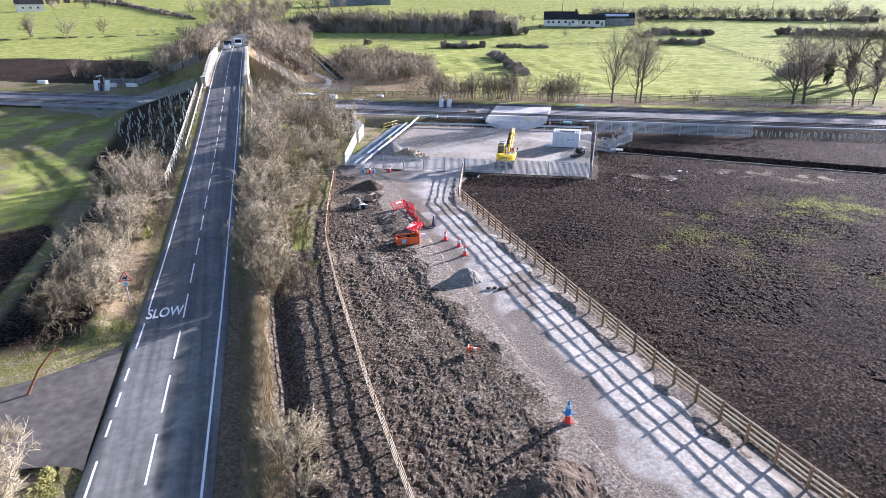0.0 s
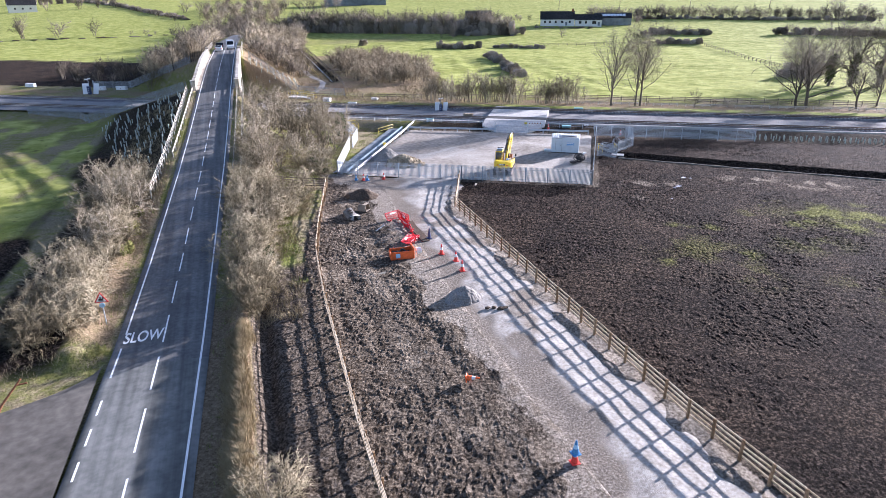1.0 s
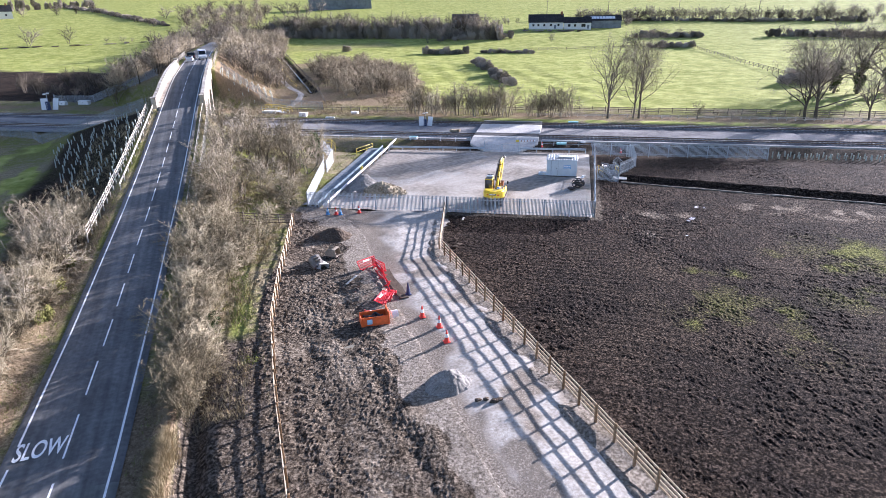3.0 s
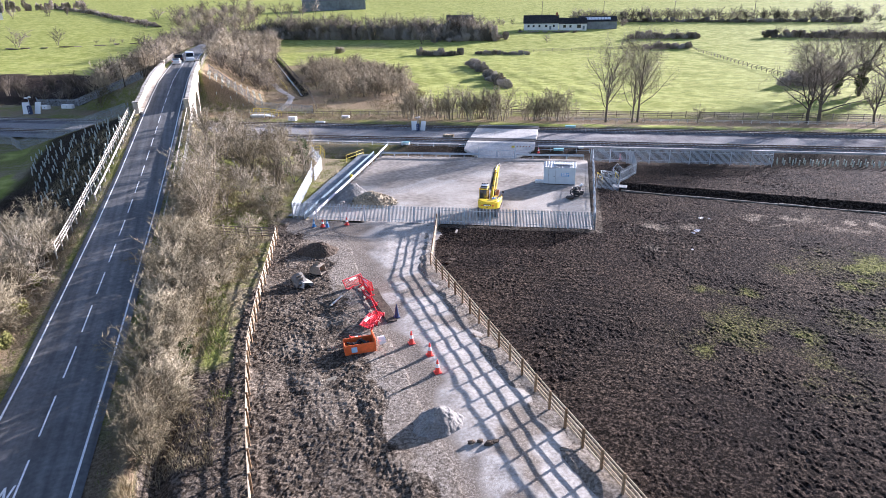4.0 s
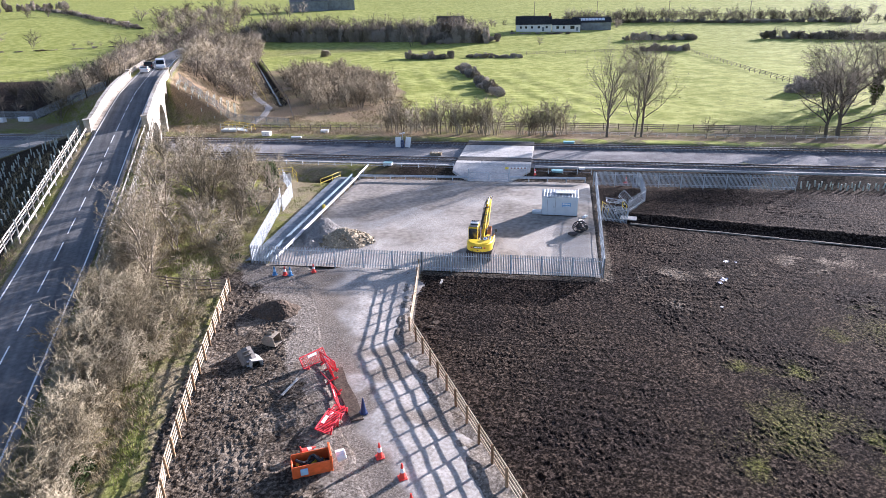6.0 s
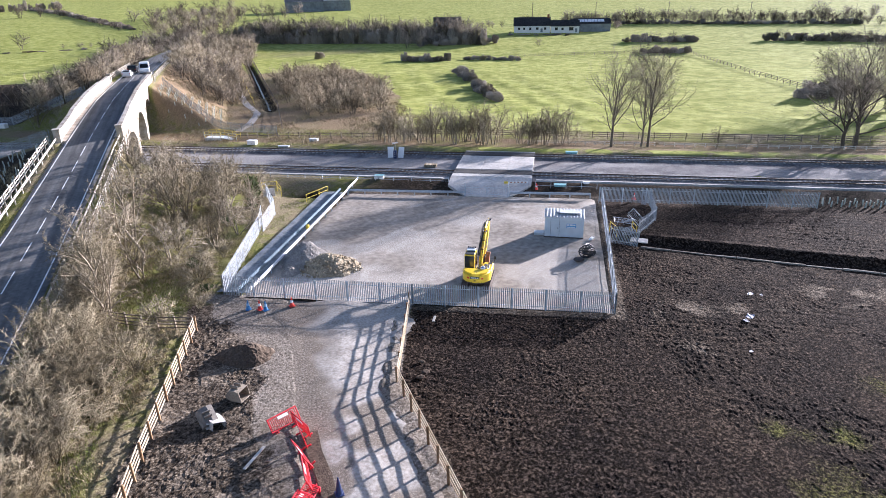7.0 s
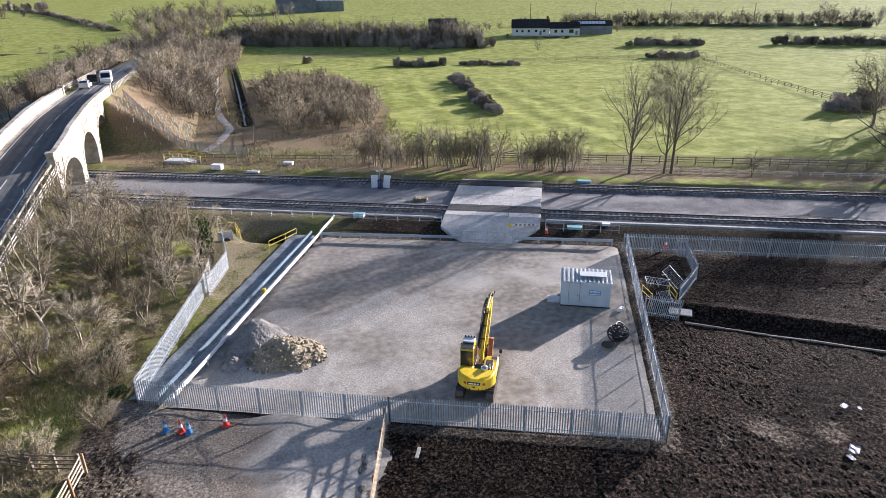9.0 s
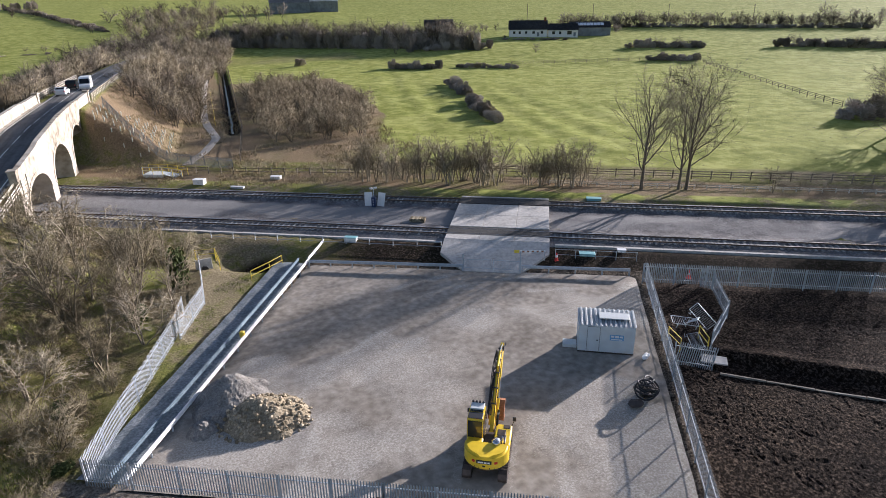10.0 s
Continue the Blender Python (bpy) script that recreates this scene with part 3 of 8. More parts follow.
    for cx, cy, r, k in ((51.0, 66.0, 4.5, 0.42), (57.0, 63.5, 5.5, 0.46), (66.0, 63.0, 6.0, 0.5), (73.0, 58.5, 6.0, 0.55), (48.0, 60.5, 4.0, 0.34), (47.3, 68.0, 2.6, 0.4), (13.0, 55.0, 4.0, 0.5), (14.5, 47.5, 3.0, 0.42), (15.5, 36.0, 2.0, 0.4), (15.0, 71.0, 2.6, 0.85), (16.5, 75.5, 1.8, 0.6), (16.0, 59.0, 2.6, 0.55)):
        crust = np.maximum(crust, k * np.exp(-((x - cx) / r) ** 2 - ((y - cy) / (r * 0.6)) ** 2))
    crust = np.maximum(crust, churn * (x > 9.3) * (0.42 * smooth(0.52, 0.68, fbm(x, y * 0.6, 3.4, 78, 3)) + 0.3 * smooth(0.5, 0.7, fbm(x, y * 0.22, 1.3, 85, 2))))
    crust = crust * (0.5 + 0.9 * smooth(0.4, 0.65, fbm(x, y, 1.8, 72, 3)))
    bracken = 0.72 * smooth(4.0, 5.5, np.abs(x - rx)) * smooth(26, 12, np.abs(x - rx)) * smooth(146, 149, v) * smooth(330, 270, y)
    bracken = np.maximum(bracken, 0.95 * np.exp(-((x - 42) / 6.0) ** 2 - ((y - 160) / 4.0) ** 2))
    bracken = np.maximum(bracken, (0.35 + 0.5 * fbm(x, y, 6, 65, 3)) * rough_land)
    bracken = np.maximum(bracken, 0.45 * smooth(5.0, 7.0, x - rx) * smooth(75, 90, y) * smooth(110, 100, v) * smooth(0.45, 0.65, n))
    bracken = np.maximum(bracken, 0.6 * smooth(136.8, 138.0, v) * smooth(146, 143, v) * (0.5 + fbm(x, y, 3, 96, 2)))
    bracken = np.maximum(bracken, 0.3 * smooth(112, 114, v) * smooth(118, 117, v))
    bracken = np.maximum(bracken, 0.85 * smooth(-0.5, 0.2, x - 0.012 * (y - 30)) * smooth(3.4, 2.9, x - 0.012 * (y - 30)) * smooth(52, 47, y))
    churn = np.maximum(churn, 0.9 * smooth(2.9, 3.4, x - 0.012 * (y - 30)) * smooth(4.6, 4.2, x) * smooth(52, 47, y))
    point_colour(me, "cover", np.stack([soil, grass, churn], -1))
    bracken = np.maximum(bracken, 0.62 * smooth(-3.4, -3.9, x - rx) * smooth(-15, -11, x - rx) * smooth(96, 88, y) * smooth(44, 47, y))
    spread = gravel_spread(x, y)
    point_colour(me, "spread", np.stack([spread, spread, spread], -1))
    broken = ((soil > 0.3) | (churn > 0.3)) & (x > 3) & (v < 112)
    rows, cols = X.shape
    keep_flat = broken.reshape(rows, cols)[:-1, :-1].ravel()
    me.polygons.foreach_set("use_smooth", ~keep_flat)
    point_colour(me, "patch", np.stack([tuft, crust, bracken], -1))
    return tagged(new("ground", me), "ploughed dark soil, churned mud and winter pasture", "ground", kind="structure")


ground = build_ground()


def sheet(name, left, right, n_across, mat, label, category, lift, noise_amp=0.02, edge_drop=0.12, size=1.2):
    """A strip between two sides given as equal lists of points, its borders sunk into the ground."""
    left, right = np.array(left, float), np.array(right, float)
    w = np.linspace(0, 1, n_across)
    X = left[:, None, 0] * (1 - w) + right[:, None, 0] * w
    Y = left[:, None, 1] * (1 - w) + right[:, None, 1] * w
    Z = lift(X, Y) + (fbm(X, Y, size, 13, 3) - 0.5) * noise_amp
    rim = np.minimum(w, 1 - w) * np.linalg.norm(right - left, axis=1)[:, None]
    Z = Z - edge_drop * (1 - smooth(0, 0.9, rim))
    me = grid_mesh(name, X, Y, Z, [mat])
    return tagged(new(name, me), label, category, kind="structure")


# access track
ty = np.arange(-20, 80.5, 0.3)
tl = [(float(track_centre(y) - track_half(y) - 0.4 + (fbm(0.0, y, 3.0, 8, 2) - 0.5) * 1.2), y + 0.0) for y in ty]
tr = [(float(TRACK_R(y) + 0.3), y - 2.6 * float(smooth(66, 78, y))) for y in ty]
access_track = sheet("access_track", tl, tr, 44, M_TRACK, "pale crushed stone access track", "track", lambda X, Y: 0.02 + 0.05 * np.cos((X - track_centre(Y)) * 1.1), 0.06, 0.09, 1.1)
tco = np.empty(len(access_track.data.vertices) * 3, np.float32)
access_track.data.vertices.foreach_get("co", tco)
tx, tyy = tco[0::3], tco[1::3]
across = (tx - track_centre(tyy)) / track_half(tyy)
wear = smooth(0.0, -0.55, across + (fbm(tx, tyy, 4.0, 45, 3) - 0.5) * 1.2) * 0.9
wear = np.maximum(wear, 0.6 * smooth(0.86, 1.02, across + (fbm(tx, tyy, 1.5, 46, 2) - 0.5) * 0.3))
wear = np.maximum(wear, 0.75 * smooth(0.55, 0.7, fbm(tx, tyy, 3.0, 47, 3)))
wear = wear * (1 - 0.75 * smooth(62, 74, tyy) * smooth(-0.75, 0.1, across + (fbm(tx, tyy, 2.5, 53, 3) - 0.5)))
point_colour(access_track.data, "wear", np.stack([wear, wear, wear], -1))
# yard
k = np.linspace(0, 1, 90)[:, None]
P = [np.array(p) for p in YARD]
yard = sheet("yard", P[0] * (1 - k) + P[3] * k, P[1] * (1 - k) + P[2] * k, 90, M_YARDBED, "compacted brown stone yard", "yard", lambda X, Y: 0.03 + 0 * X, 0.10, 0.15, 2.2)

yco = np.empty(len(yard.data.vertices) * 3, np.float32)
yard.data.vertices.foreach_get("co", yco)
yx, yy = yco[0::3], yco[1::3]
arc = np.hypot(yx - 47.0, yy - 72.0)
wear = 0.6 * smooth(0.45, 0.65, fbm(yx, yy, 6.0, 48, 3)) + 0.35 * smooth(0.5, 1.0, np.sin(arc * 2.1 + 2.0 * fbm(yx, yy, 8, 49, 2))) * smooth(0.4, 0.6, fbm(yx, yy, 7, 50, 2))
for cx, cy, rr_ in ((33.5, 80.5, 3.6), (37.0, 88.0, 4.5), (29.0, 84.0, 3.0), (44.0, 93.0, 4.0)):
    wear = np.maximum(wear, (0.35 + 0.75 * fbm(yx, yy, 2.6, 52, 3)) * np.exp(-((yx - cx) / rr_) ** 2 - ((yy - cy) / (rr_ * 0.7)) ** 2))
wear = np.maximum(wear, 0.8 * np.exp(-((yx - 24.0) / 6.0) ** 2 - ((yy - 83.5) / 3.5) ** 2))
point_colour(yard.data, "wear", np.stack([wear, wear, wear], -1))


# ---- road ----
def build_road():
    ys = np.concatenate([np.arange(-60, 200, 1.0), np.arange(200, 318, 4.0)])
    offs = np.array([-3.25, -3.0, -2.75, -1.4, 0, 1.4, 2.75, 3.0, 3.25])
    X = np.interp(ys, ROAD_Y, ROAD_X)[:, None] + offs
    Y = ys[:, None] + 0 * X
    Z = road_z(Y) + 0.05 - 0.03 * np.abs(offs) - 0.06 * (np.abs(offs) > 3.1)
    me = grid_mesh("road", X, Y, Z, [M_ASPHALT, M_ASPHALT_NEW])
    seam = 41.6
    n = len(offs) - 1
    me.polygons.foreach_set("material_index", np.repeat((ys[:-1] < seam).astype(np.int32), n))
    return tagged(new("road", me), "two-lane asphalt road with white edge lines", "road", kind="structure")


road = build_road()


def road_top(y, off=0.0):
    return float(road_z(y)) + 0.05 - 0.03 * abs(off)


def mark(y0, y1, off, w, name="road_marking"):
    ys = np.linspace(y0, y1, max(2, int((y1 - y0) / 1.0) + 1))
    bm = bmesh.new()
    rows = []
    for y in ys:
        c, z = float(road_x(y)) + off, road_top(y, off) + 0.006
        rows.append([bm.verts.new((c - w / 2, y, z)), bm.verts.new((c + w / 2, y, z))])
    for a, b in zip(rows, rows[1:]):
        bm.faces.new((a[0], a[1], b[1], b[0]))
    return part(name, bm, M_PAINT, road)


for k in range(-4, 34):
    y0 = 32.85 + 6 * k
    if y0 < 44:
        mark(y0, y0 + 4, 0.0, 0.12)
    else:
        mark(y0, y0 + 4, 0.0, 0.11)
mark(-60, 240, 2.72, 0.13)
mark(46.9, 240, -2.72, 0.13)
mark(41.2, 45.0, -2.72, 0.12)
for y0 in (31.6, 34.4, 37.2):
    mark(y0, y0 + 1.5, -2.72, 0.12)
mark(-20, 29.6, -2.72, 0.12)


def lettering(text, size, mat, m, parent, depth=0.0, name="lettering", stretch=1.0):
    cu = bpy.data.curves.new("text", 'FONT')
    cu.body, cu.size, cu.align_x, cu.align_y, cu.extrude, cu.offset = text, size, 'CENTER', 'CENTER', depth, 0.018 * size
    tmp = bpy.data.objects.new("text", cu)
    me = bpy.data.meshes.new_from_object(tmp)
    bpy.data.objects.remove(tmp)
    me.transform(Matrix.Diagonal((1, stretch, 1, 1)))
    me.materials.clear()
    me.materials.append(mat)
    ob = new(name, me)
    ob.parent = parent
    ob.matrix_local = m
    return ob


lettering("SLOW", 0.93, M_PAINT, pose(float(road_x(46)) - 1.42, 46.1, road_top(46, 1.4) + 0.045, 1.5, -1.72, -2), road, 0.0, "slow_marking", 2.3)

# side road joining from the west
sr = np.linspace(0, 1, 24)[:, None]
a0, a1, b0, b1 = np.array((-6.3, 43.0)), np.array((-6.5, 29.0)), np.array((-24.0, 37.0)), np.array((-24.0, 29.5))
nl = [(1 - s) ** 2 * a0 + 2 * s * (1 - s) * np.array((-7.5, 38.6)) + s * s * b0 for s in sr]
nr = [(1 - s) ** 2 * a1 + 2 * s * (1 - s) * np.array((-8.0, 31.5)) + s * s * b1 for s in sr]
# dusty brown asphalt, with the shade over the lane mixed into its tone
M_LANE = material("dusty_asphalt", [(0.072, 0.066, 0.058), (0.108, 0.099, 0.087), (0.155, 0.141, 0.122)], 1.6, 0.9, bump=0.006, bump_scale=40)
side_road = sheet("side_road", np.array(nl), np.array(nr), 12, M_LANE, "dusty asphalt mouth of a side lane", "road", lambda X, Y: -0.66 + 0 * X, 0.05, 0.1)


# ---- bridge ----
ARCHES = [(138.2, 5.2), (151.2, 5.2), (164.2, 5.2)]
BR0, BR1, BRW = 130.5, 180.0, 4.15


def build_bridge():
    root = thing("road_bridge", pose(0, 0, 0), "pale rendered three-arch road bridge over the railway", "bridge", kind="structure")
    ys = [BR0]
    for c, r in ARCHES:
        ys += [c - r, c - r + 1e-3] + [c - r * math.cos(a) for a in np.linspace(0.08, math.pi - 0.08, 22)] + [c + r - 1e-3, c + r]
    ys += [BR1]
    bm = bmesh.new()
    rows = []
    for y in ys:
        top = float(road_z(y)) - 0.05
        low = -0.8
        for c, r in ARCHES:
            if c - r < y < c + r:
                crown = float(road_z(c)) - 1.7
                low = 2.9 + (crown - 2.9) * math.sqrt(max(0, 1 - ((y - c) / r) ** 2))
                if y - (c - r) < 2e-3 or (c + r) - y < 2e-3:
                    low = 2.9
        cx = float(road_x(y))
        rows.append([bm.verts.new((cx - BRW, y, low)), bm.verts.new((cx + BRW, y, low)), bm.verts.new((cx + BRW, y, top)), bm.verts.new((cx - BRW, y, top))])
    for a, b in zip(rows, rows[1:]):
        for k in range(4):
            bm.faces.new((a[k], a[(k + 1) % 4], b[(k + 1) % 4], b[k]))
    bm.faces.new(rows[0])
    bm.faces.new(rows[-1][::-1])
    bmesh.ops.recalc_face_normals(bm, faces=bm.faces)
    part("bridge_body", bm, M_STONE, root)
    for s in (-1, 1):
        bm = bmesh.new()
        rows = []
        for y in np.linspace(BR0 + 0.5, BR1 - 0.5, 34):
            cx, z = float(road_x(y)) + s * (BRW - 0.2), float(road_z(y))
            h = 1.35 + (0.18 if 140 < y < 168 else 0.0)
            prof = [(-0.24, -0.5), (-0.24, h - 0.12), (-0.31, h - 0.12), (-0.31, h), (0.31, h), (0.31, h - 0.12), (0.24, h - 0.12), (0.24, -0.5)]
            rows.append([bm.verts.new((cx + p, y, z + q)) for p, q in prof])
        for a, b in zip(rows, rows[1:]):
            for k in range(8):
                bm.faces.new((a[k], a[(k + 1) % 8], b[(k + 1) % 8], b[k]))
        bm.faces.new(rows[0])
        bm.faces.new(rows[-1])
        bmesh.ops.recalc_face_normals(bm, faces=bm.faces)
        part("parapet", bm, M_STONE, root)
        for y in (BR0, BR1):
            bm = bmesh.new()
            cx, z = float(road_x(y)) + s * (BRW - 0.2), float(road_z(y))
            box(bm, cx - 0.42, y - 0.5, z - 3.0, cx + 0.42, y + 0.5, z + 1.5, bevel=0.04)
            box(bm, cx - 0.5, y - 0.58, z + 1.5, cx + 0.5, y + 0.58, z + 1.68, bevel=0.03)
            part("pilaster", bm, M_STONE, root)
    for c, r in ARCHES:      # ring stones round each arch, proud of both faces
        for s in (-1, 1):
            bm = bmesh.new()
            crown = float(road_z(c)) - 1.7
            pts = []
            for a in np.linspace(0, math.pi, 20):
                y, z = c - r * math.cos(a), 2.9 + (crown - 2.9) * math.sin(a)
                yo, zo = c - (r + 0.5) * math.cos(a), 2.9 + (crown + 0.5 - 2.9) * math.sin(a)
                pts.append((y, z, yo, zo))
            rows = []
            for y, z, yo, zo in pts:
                cx = float(road_x(y)) + s * BRW
                rows.append([bm.verts.new((cx - s * 0.05, y, z)), bm.verts.new((cx + s * 0.06, y, z)), bm.verts.new((cx + s * 0.06, yo, zo)), bm.verts.new((cx - s * 0.05, yo, zo))])
            for a, b in zip(rows, rows[1:]):
                for k in range(4):
                    bm.faces.new((a[k], a[(k + 1) % 4], b[(k + 1) % 4], b[k]))
            bmesh.ops.recalc_face_normals(bm, faces=bm.faces)
            part("arch_ring", bm, M_STONE, root)
    return root


build_bridge()

# ---- railway ----
RAIL_Z = 1.2
us = np.arange(-170, 150, 0.5)
vs_ = np.array([116.9, 117.6, 118.2, 118.7, 119.2, 119.7, 120.5, 121.3, 121.8, 122.3, 122.9, 123.6, 124.5, 125.5, 126.5, 127.5, 128.4, 129.2, 129.9, 130.5, 131.0, 131.8, 132.6, 133.1, 133.6, 134.3, 135.2, 136.0])
vz_ = np.array([0.45, 0.62, 0.74, 0.93, 1.0, 1.0, 1.0, 1.0, 1.0, 0.93, 0.80, 0.72, 0.74, 0.78, 0.80, 0.80, 0.76, 0.74, 0.80, 0.95, 1.0, 1.0, 1.0, 0.98, 0.90, 0.72, 0.55, 0.4])
U_, V_ = np.meshgrid(us, vs_, indexing='ij')
X_, Y_ = rail_xy(U_, V_)
Z_ = np.interp(V_, vs_, vz_) + (fbm(X_, Y_, 0.9, 5, 2) - 0.5) * 0.10
ballast_me = grid_mesh("railway_ballast", X_, Y_, Z_, [M_BED])
bu, bv = rail_uv(X_.ravel(), Y_.ravel())
wear = smooth(122.6, 124.2, bv + (fbm(bu, bv, 3.0, 26, 2) - 0.5) * 1.5) * smooth(129.7, 128.2, bv + (fbm(bu, bv, 3.0, 27, 2) - 0.5) * 1.5)
wear = wear * (0.35 + 0.65 * smooth(0.4, 0.6, fbm(bu * 0.4, bv, 4, 28, 3) + 0.15 * smooth(-4, -16, bu)))
wear = np.maximum(wear, 0.7 * smooth(119.0, 118.3, bv))
point_colour(ballast_me, "wear", np.stack([wear, wear, wear], -1))
tagged(new("railway_ballast", ballast_me), "grey crushed stone railway ballast", "ballast", kind="structure")


def rail_mesh(length, head):
    bm = bmesh.new()
    prof = [(-0.07, 0), (-0.07, 0.02), (-0.012, 0.035), (-0.012, 0.11), (-0.036, 0.12), (-0.036, 0.15), (0.036, 0.15), (0.036, 0.12), (0.012, 0.11), (0.012, 0.035), (0.07, 0.02), (0.07, 0)]
    a = [bm.verts.new((0, p, q)) for p, q in prof]
    b = [bm.verts.new((length, p, q)) for p, q in prof]
    n = len(prof)
    for k in range(n):
        f = bm.faces.new((a[k], a[(k + 1) % n], b[(k + 1) % n], b[k]))
        f.material_index = 1 if k == 5 else 0
    bm.faces.new(a)
    bm.faces.new(b[::-1])
    bmesh.ops.recalc_face_normals(bm, faces=bm.faces)
    return bm


bm = bmesh.new()
for s in (-1, 1):
    extrude_poly(bm, [(-0.125, s * 1.26 - 0.0), (0.125, s * 1.26), (0.105, s * 0.2), (-0.105, s * 0.2)][::s], 0, 0.14)
box(bm, -0.10, -0.2, 0, 0.10, 0.2, 0.115)
M_SLEEPER = material("sleeper_concrete", [(0.15, 0.14, 0.13), (0.25, 0.24, 0.225), (0.36, 0.35, 0.33)], 3.0, 0.9, per_object=0.3)
sleeper_me = mesh_of("sleeper", bm, M_SLEEPER)


def build_rails(v):
    root = thing("railway_track", pose(*rail_xy(0, v), RAIL_Z - 0.25, 0, 0, RAIL_TURN), "railway track of steel rails on concrete sleepers", "railway track", "railway tracks")
    for s in (-1, 1):
        ob = part("rail", rail_mesh(320, True), [M_RAIL, M_SHINE], root)
        ob.matrix_local = pose(-170, s * 0.735, 0.11)
    for k in range(-75, 76):
        piece("sleeper", sleeper_me, root, pose(k * 0.65, 0, -0.03))
    bm = bmesh.new()
    for k in list(range(-260, -75)) + list(range(76, 230)):
        box(bm, k * 0.65 - 0.11, -1.25, -0.03, k * 0.65 + 0.11, 1.25, 0.10)
    tagged(part("sleeper_run", bm, M_CONCRETE, root), kind="stuff")
    return root


build_rails(120.45)
build_rails(131.8)


def build_crossing():
    root = thing("track_crossing", pose(*rail_xy(-8.2, 125), 0, 0, 0, RAIL_TURN), "concrete slab road-rail access point with rubber track panels", "rail crossing", kind="structure")
    for v0, v1, mat, nm in ((117.9, 119.55, M_CONCRETE, "deck_slab"), (122.0, 126.1, M_CONCRETE, "deck_slab"), (126.15, 130.3, M_CONCRETE, "deck_slab"), (132.95, 133.6, M_CONCRETE, "deck_slab")):
        for k in range(3):
            bm = bmesh.new()
            u0 = -5.6 + k * 3.74
            box(bm, u0 + 0.01, v0 - 125, 0.6, u0 + 3.72, v1 - 125, RAIL_Z + 0.02, bevel=0.02)
            part(nm, bm, mat, root)
    for c in (120.45, 131.8):
        for v0, v1 in ((c - 0.68, c + 0.68), (c - 1.0 - 0.15, c - 0.79), (c + 0.79, c + 1.3)):
            for k in range(6):
                bm = bmesh.new()
                u0 = -5.6 + k * 1.87
                box(bm, u0 + 0.008, v0 - 125, 0.95, u0 + 1.862, v1 - 125, RAIL_Z + 0.025)
                part("rubber_panel", bm, M_RUBBER, root)
    bm = bmesh.new()       # flared ramp down to the yard
    tops = [(-5.6, -7.1), (5.6, -7.1), (5.6, -9.2), (2.7, -12.9), (-2.8, -12.9), (-5.6, -9.9)]
    zs = [RAIL_Z + 0.01, RAIL_Z + 0.01, 0.75, 0.09, 0.09, 0.75]
    hi = [bm.verts.new((p[0], p[1], z)) for p, z in zip(tops, zs)]
    lo = [bm.verts.new((p[0], p[1], -0.3)) for p in tops]
    bm.faces.new((hi[0], hi[5], hi[2], hi[1]))
    bm.faces.new((hi[5], hi[4], hi[3], hi[2]))
    for k in range(6):
        bm.faces.new((lo[k], lo[(k + 1) % 6], hi[(k + 1) % 6], hi[k]))
    bmesh.ops.recalc_face_normals(bm, faces=bm.faces)
    part("ramp", bm, M_CONCRETE, root)
    return root


build_crossing()


# ---- fences ----
def along(path, spacing):
    """Points every spacing metres along a path, with the headings of the spans."""
    pts = [Vector((*p, 0)) for p in path]
    out = [pts[0]]
    for a, b in zip(pts, pts[1:]):
        n = max(1, round((b - a).length / spacing))
        out += [a.lerp(b, (k + 1) / n) for k in range(n)]
    return out


def unit_bar(name, w, h, mat, bevel=0.0):
    bm = bmesh.new()
    box(bm, 0, -w / 2, -h / 2, 1, w / 2, h / 2)
    return mesh_of(name, bm, mat)


def post_rail(path, label, spacing=1.8, height=1.3, rails=(0.3, 0.6, 0.9, 1.2), post_mat=None, rail_mat=None, off=0.06, group="post and rail fences", zf=None, post_w=0.13, rail_h=0.09, wobble=0.03, name="post_and_rail_fence"):
    zf = zf or gz
    rnd = random.Random(len(path) * 7 + int(path[0][0] * 10))
    pts = along(path, spacing)
    zs = [zf(p.x, p.y) for p in pts]
    root = thing(name, pose(pts[0].x, pts[0].y, zs[0]), label, "fence", group)
    inv = root.matrix_world.inverted()
    bm = bmesh.new()
    box(bm, -post_w / 2, -post_w / 2, -0.3, post_w / 2, post_w / 2, height, bevel=0.012)
    post_me = mesh_of("post", bm, post_mat or M_POST)
    rail_me = unit_bar("rail", 0.04, rail_h, rail_mat or M_TIMBER)
    for k, p in enumerate(pts):
        q = pts[min(k + 1, len(pts) - 1)] if k < len(pts) - 1 else pts[k - 1]
        a = math.degrees(math.atan2(q.y - p.y, q.x - p.x))
        piece("post", post_me, root, inv @ pose(p.x, p.y, zs[k] + rnd.uniform(-0.03, 0.03), rnd.uniform(-1.5, 1.5), rnd.uniform(-1.5, 1.5), a))
    for k in range(len(pts) - 1):
        a, b = pts[k].copy(), pts[k + 1].copy()
        d = (b - a).normalized()
        nrm = Vector((-d.y, d.x, 0)) * off
        for h in rails:
            p = a + nrm + Vector((0, 0, zs[k] + h + rnd.uniform(-wobble, wobble)))
            q = b + nrm + Vector((0, 0, zs[k + 1] + h + rnd.uniform(-wobble, wobble)))
            e = q - p
            m = Matrix.Translation(p - d * 0.05) @ e.to_track_quat('X', 'Z').to_matrix().to_4x4() @ Matrix.Diagonal((e.length + 0.1, 1, 1, 1))
            piece("rail", rail_me, root, inv @ m)
    return root


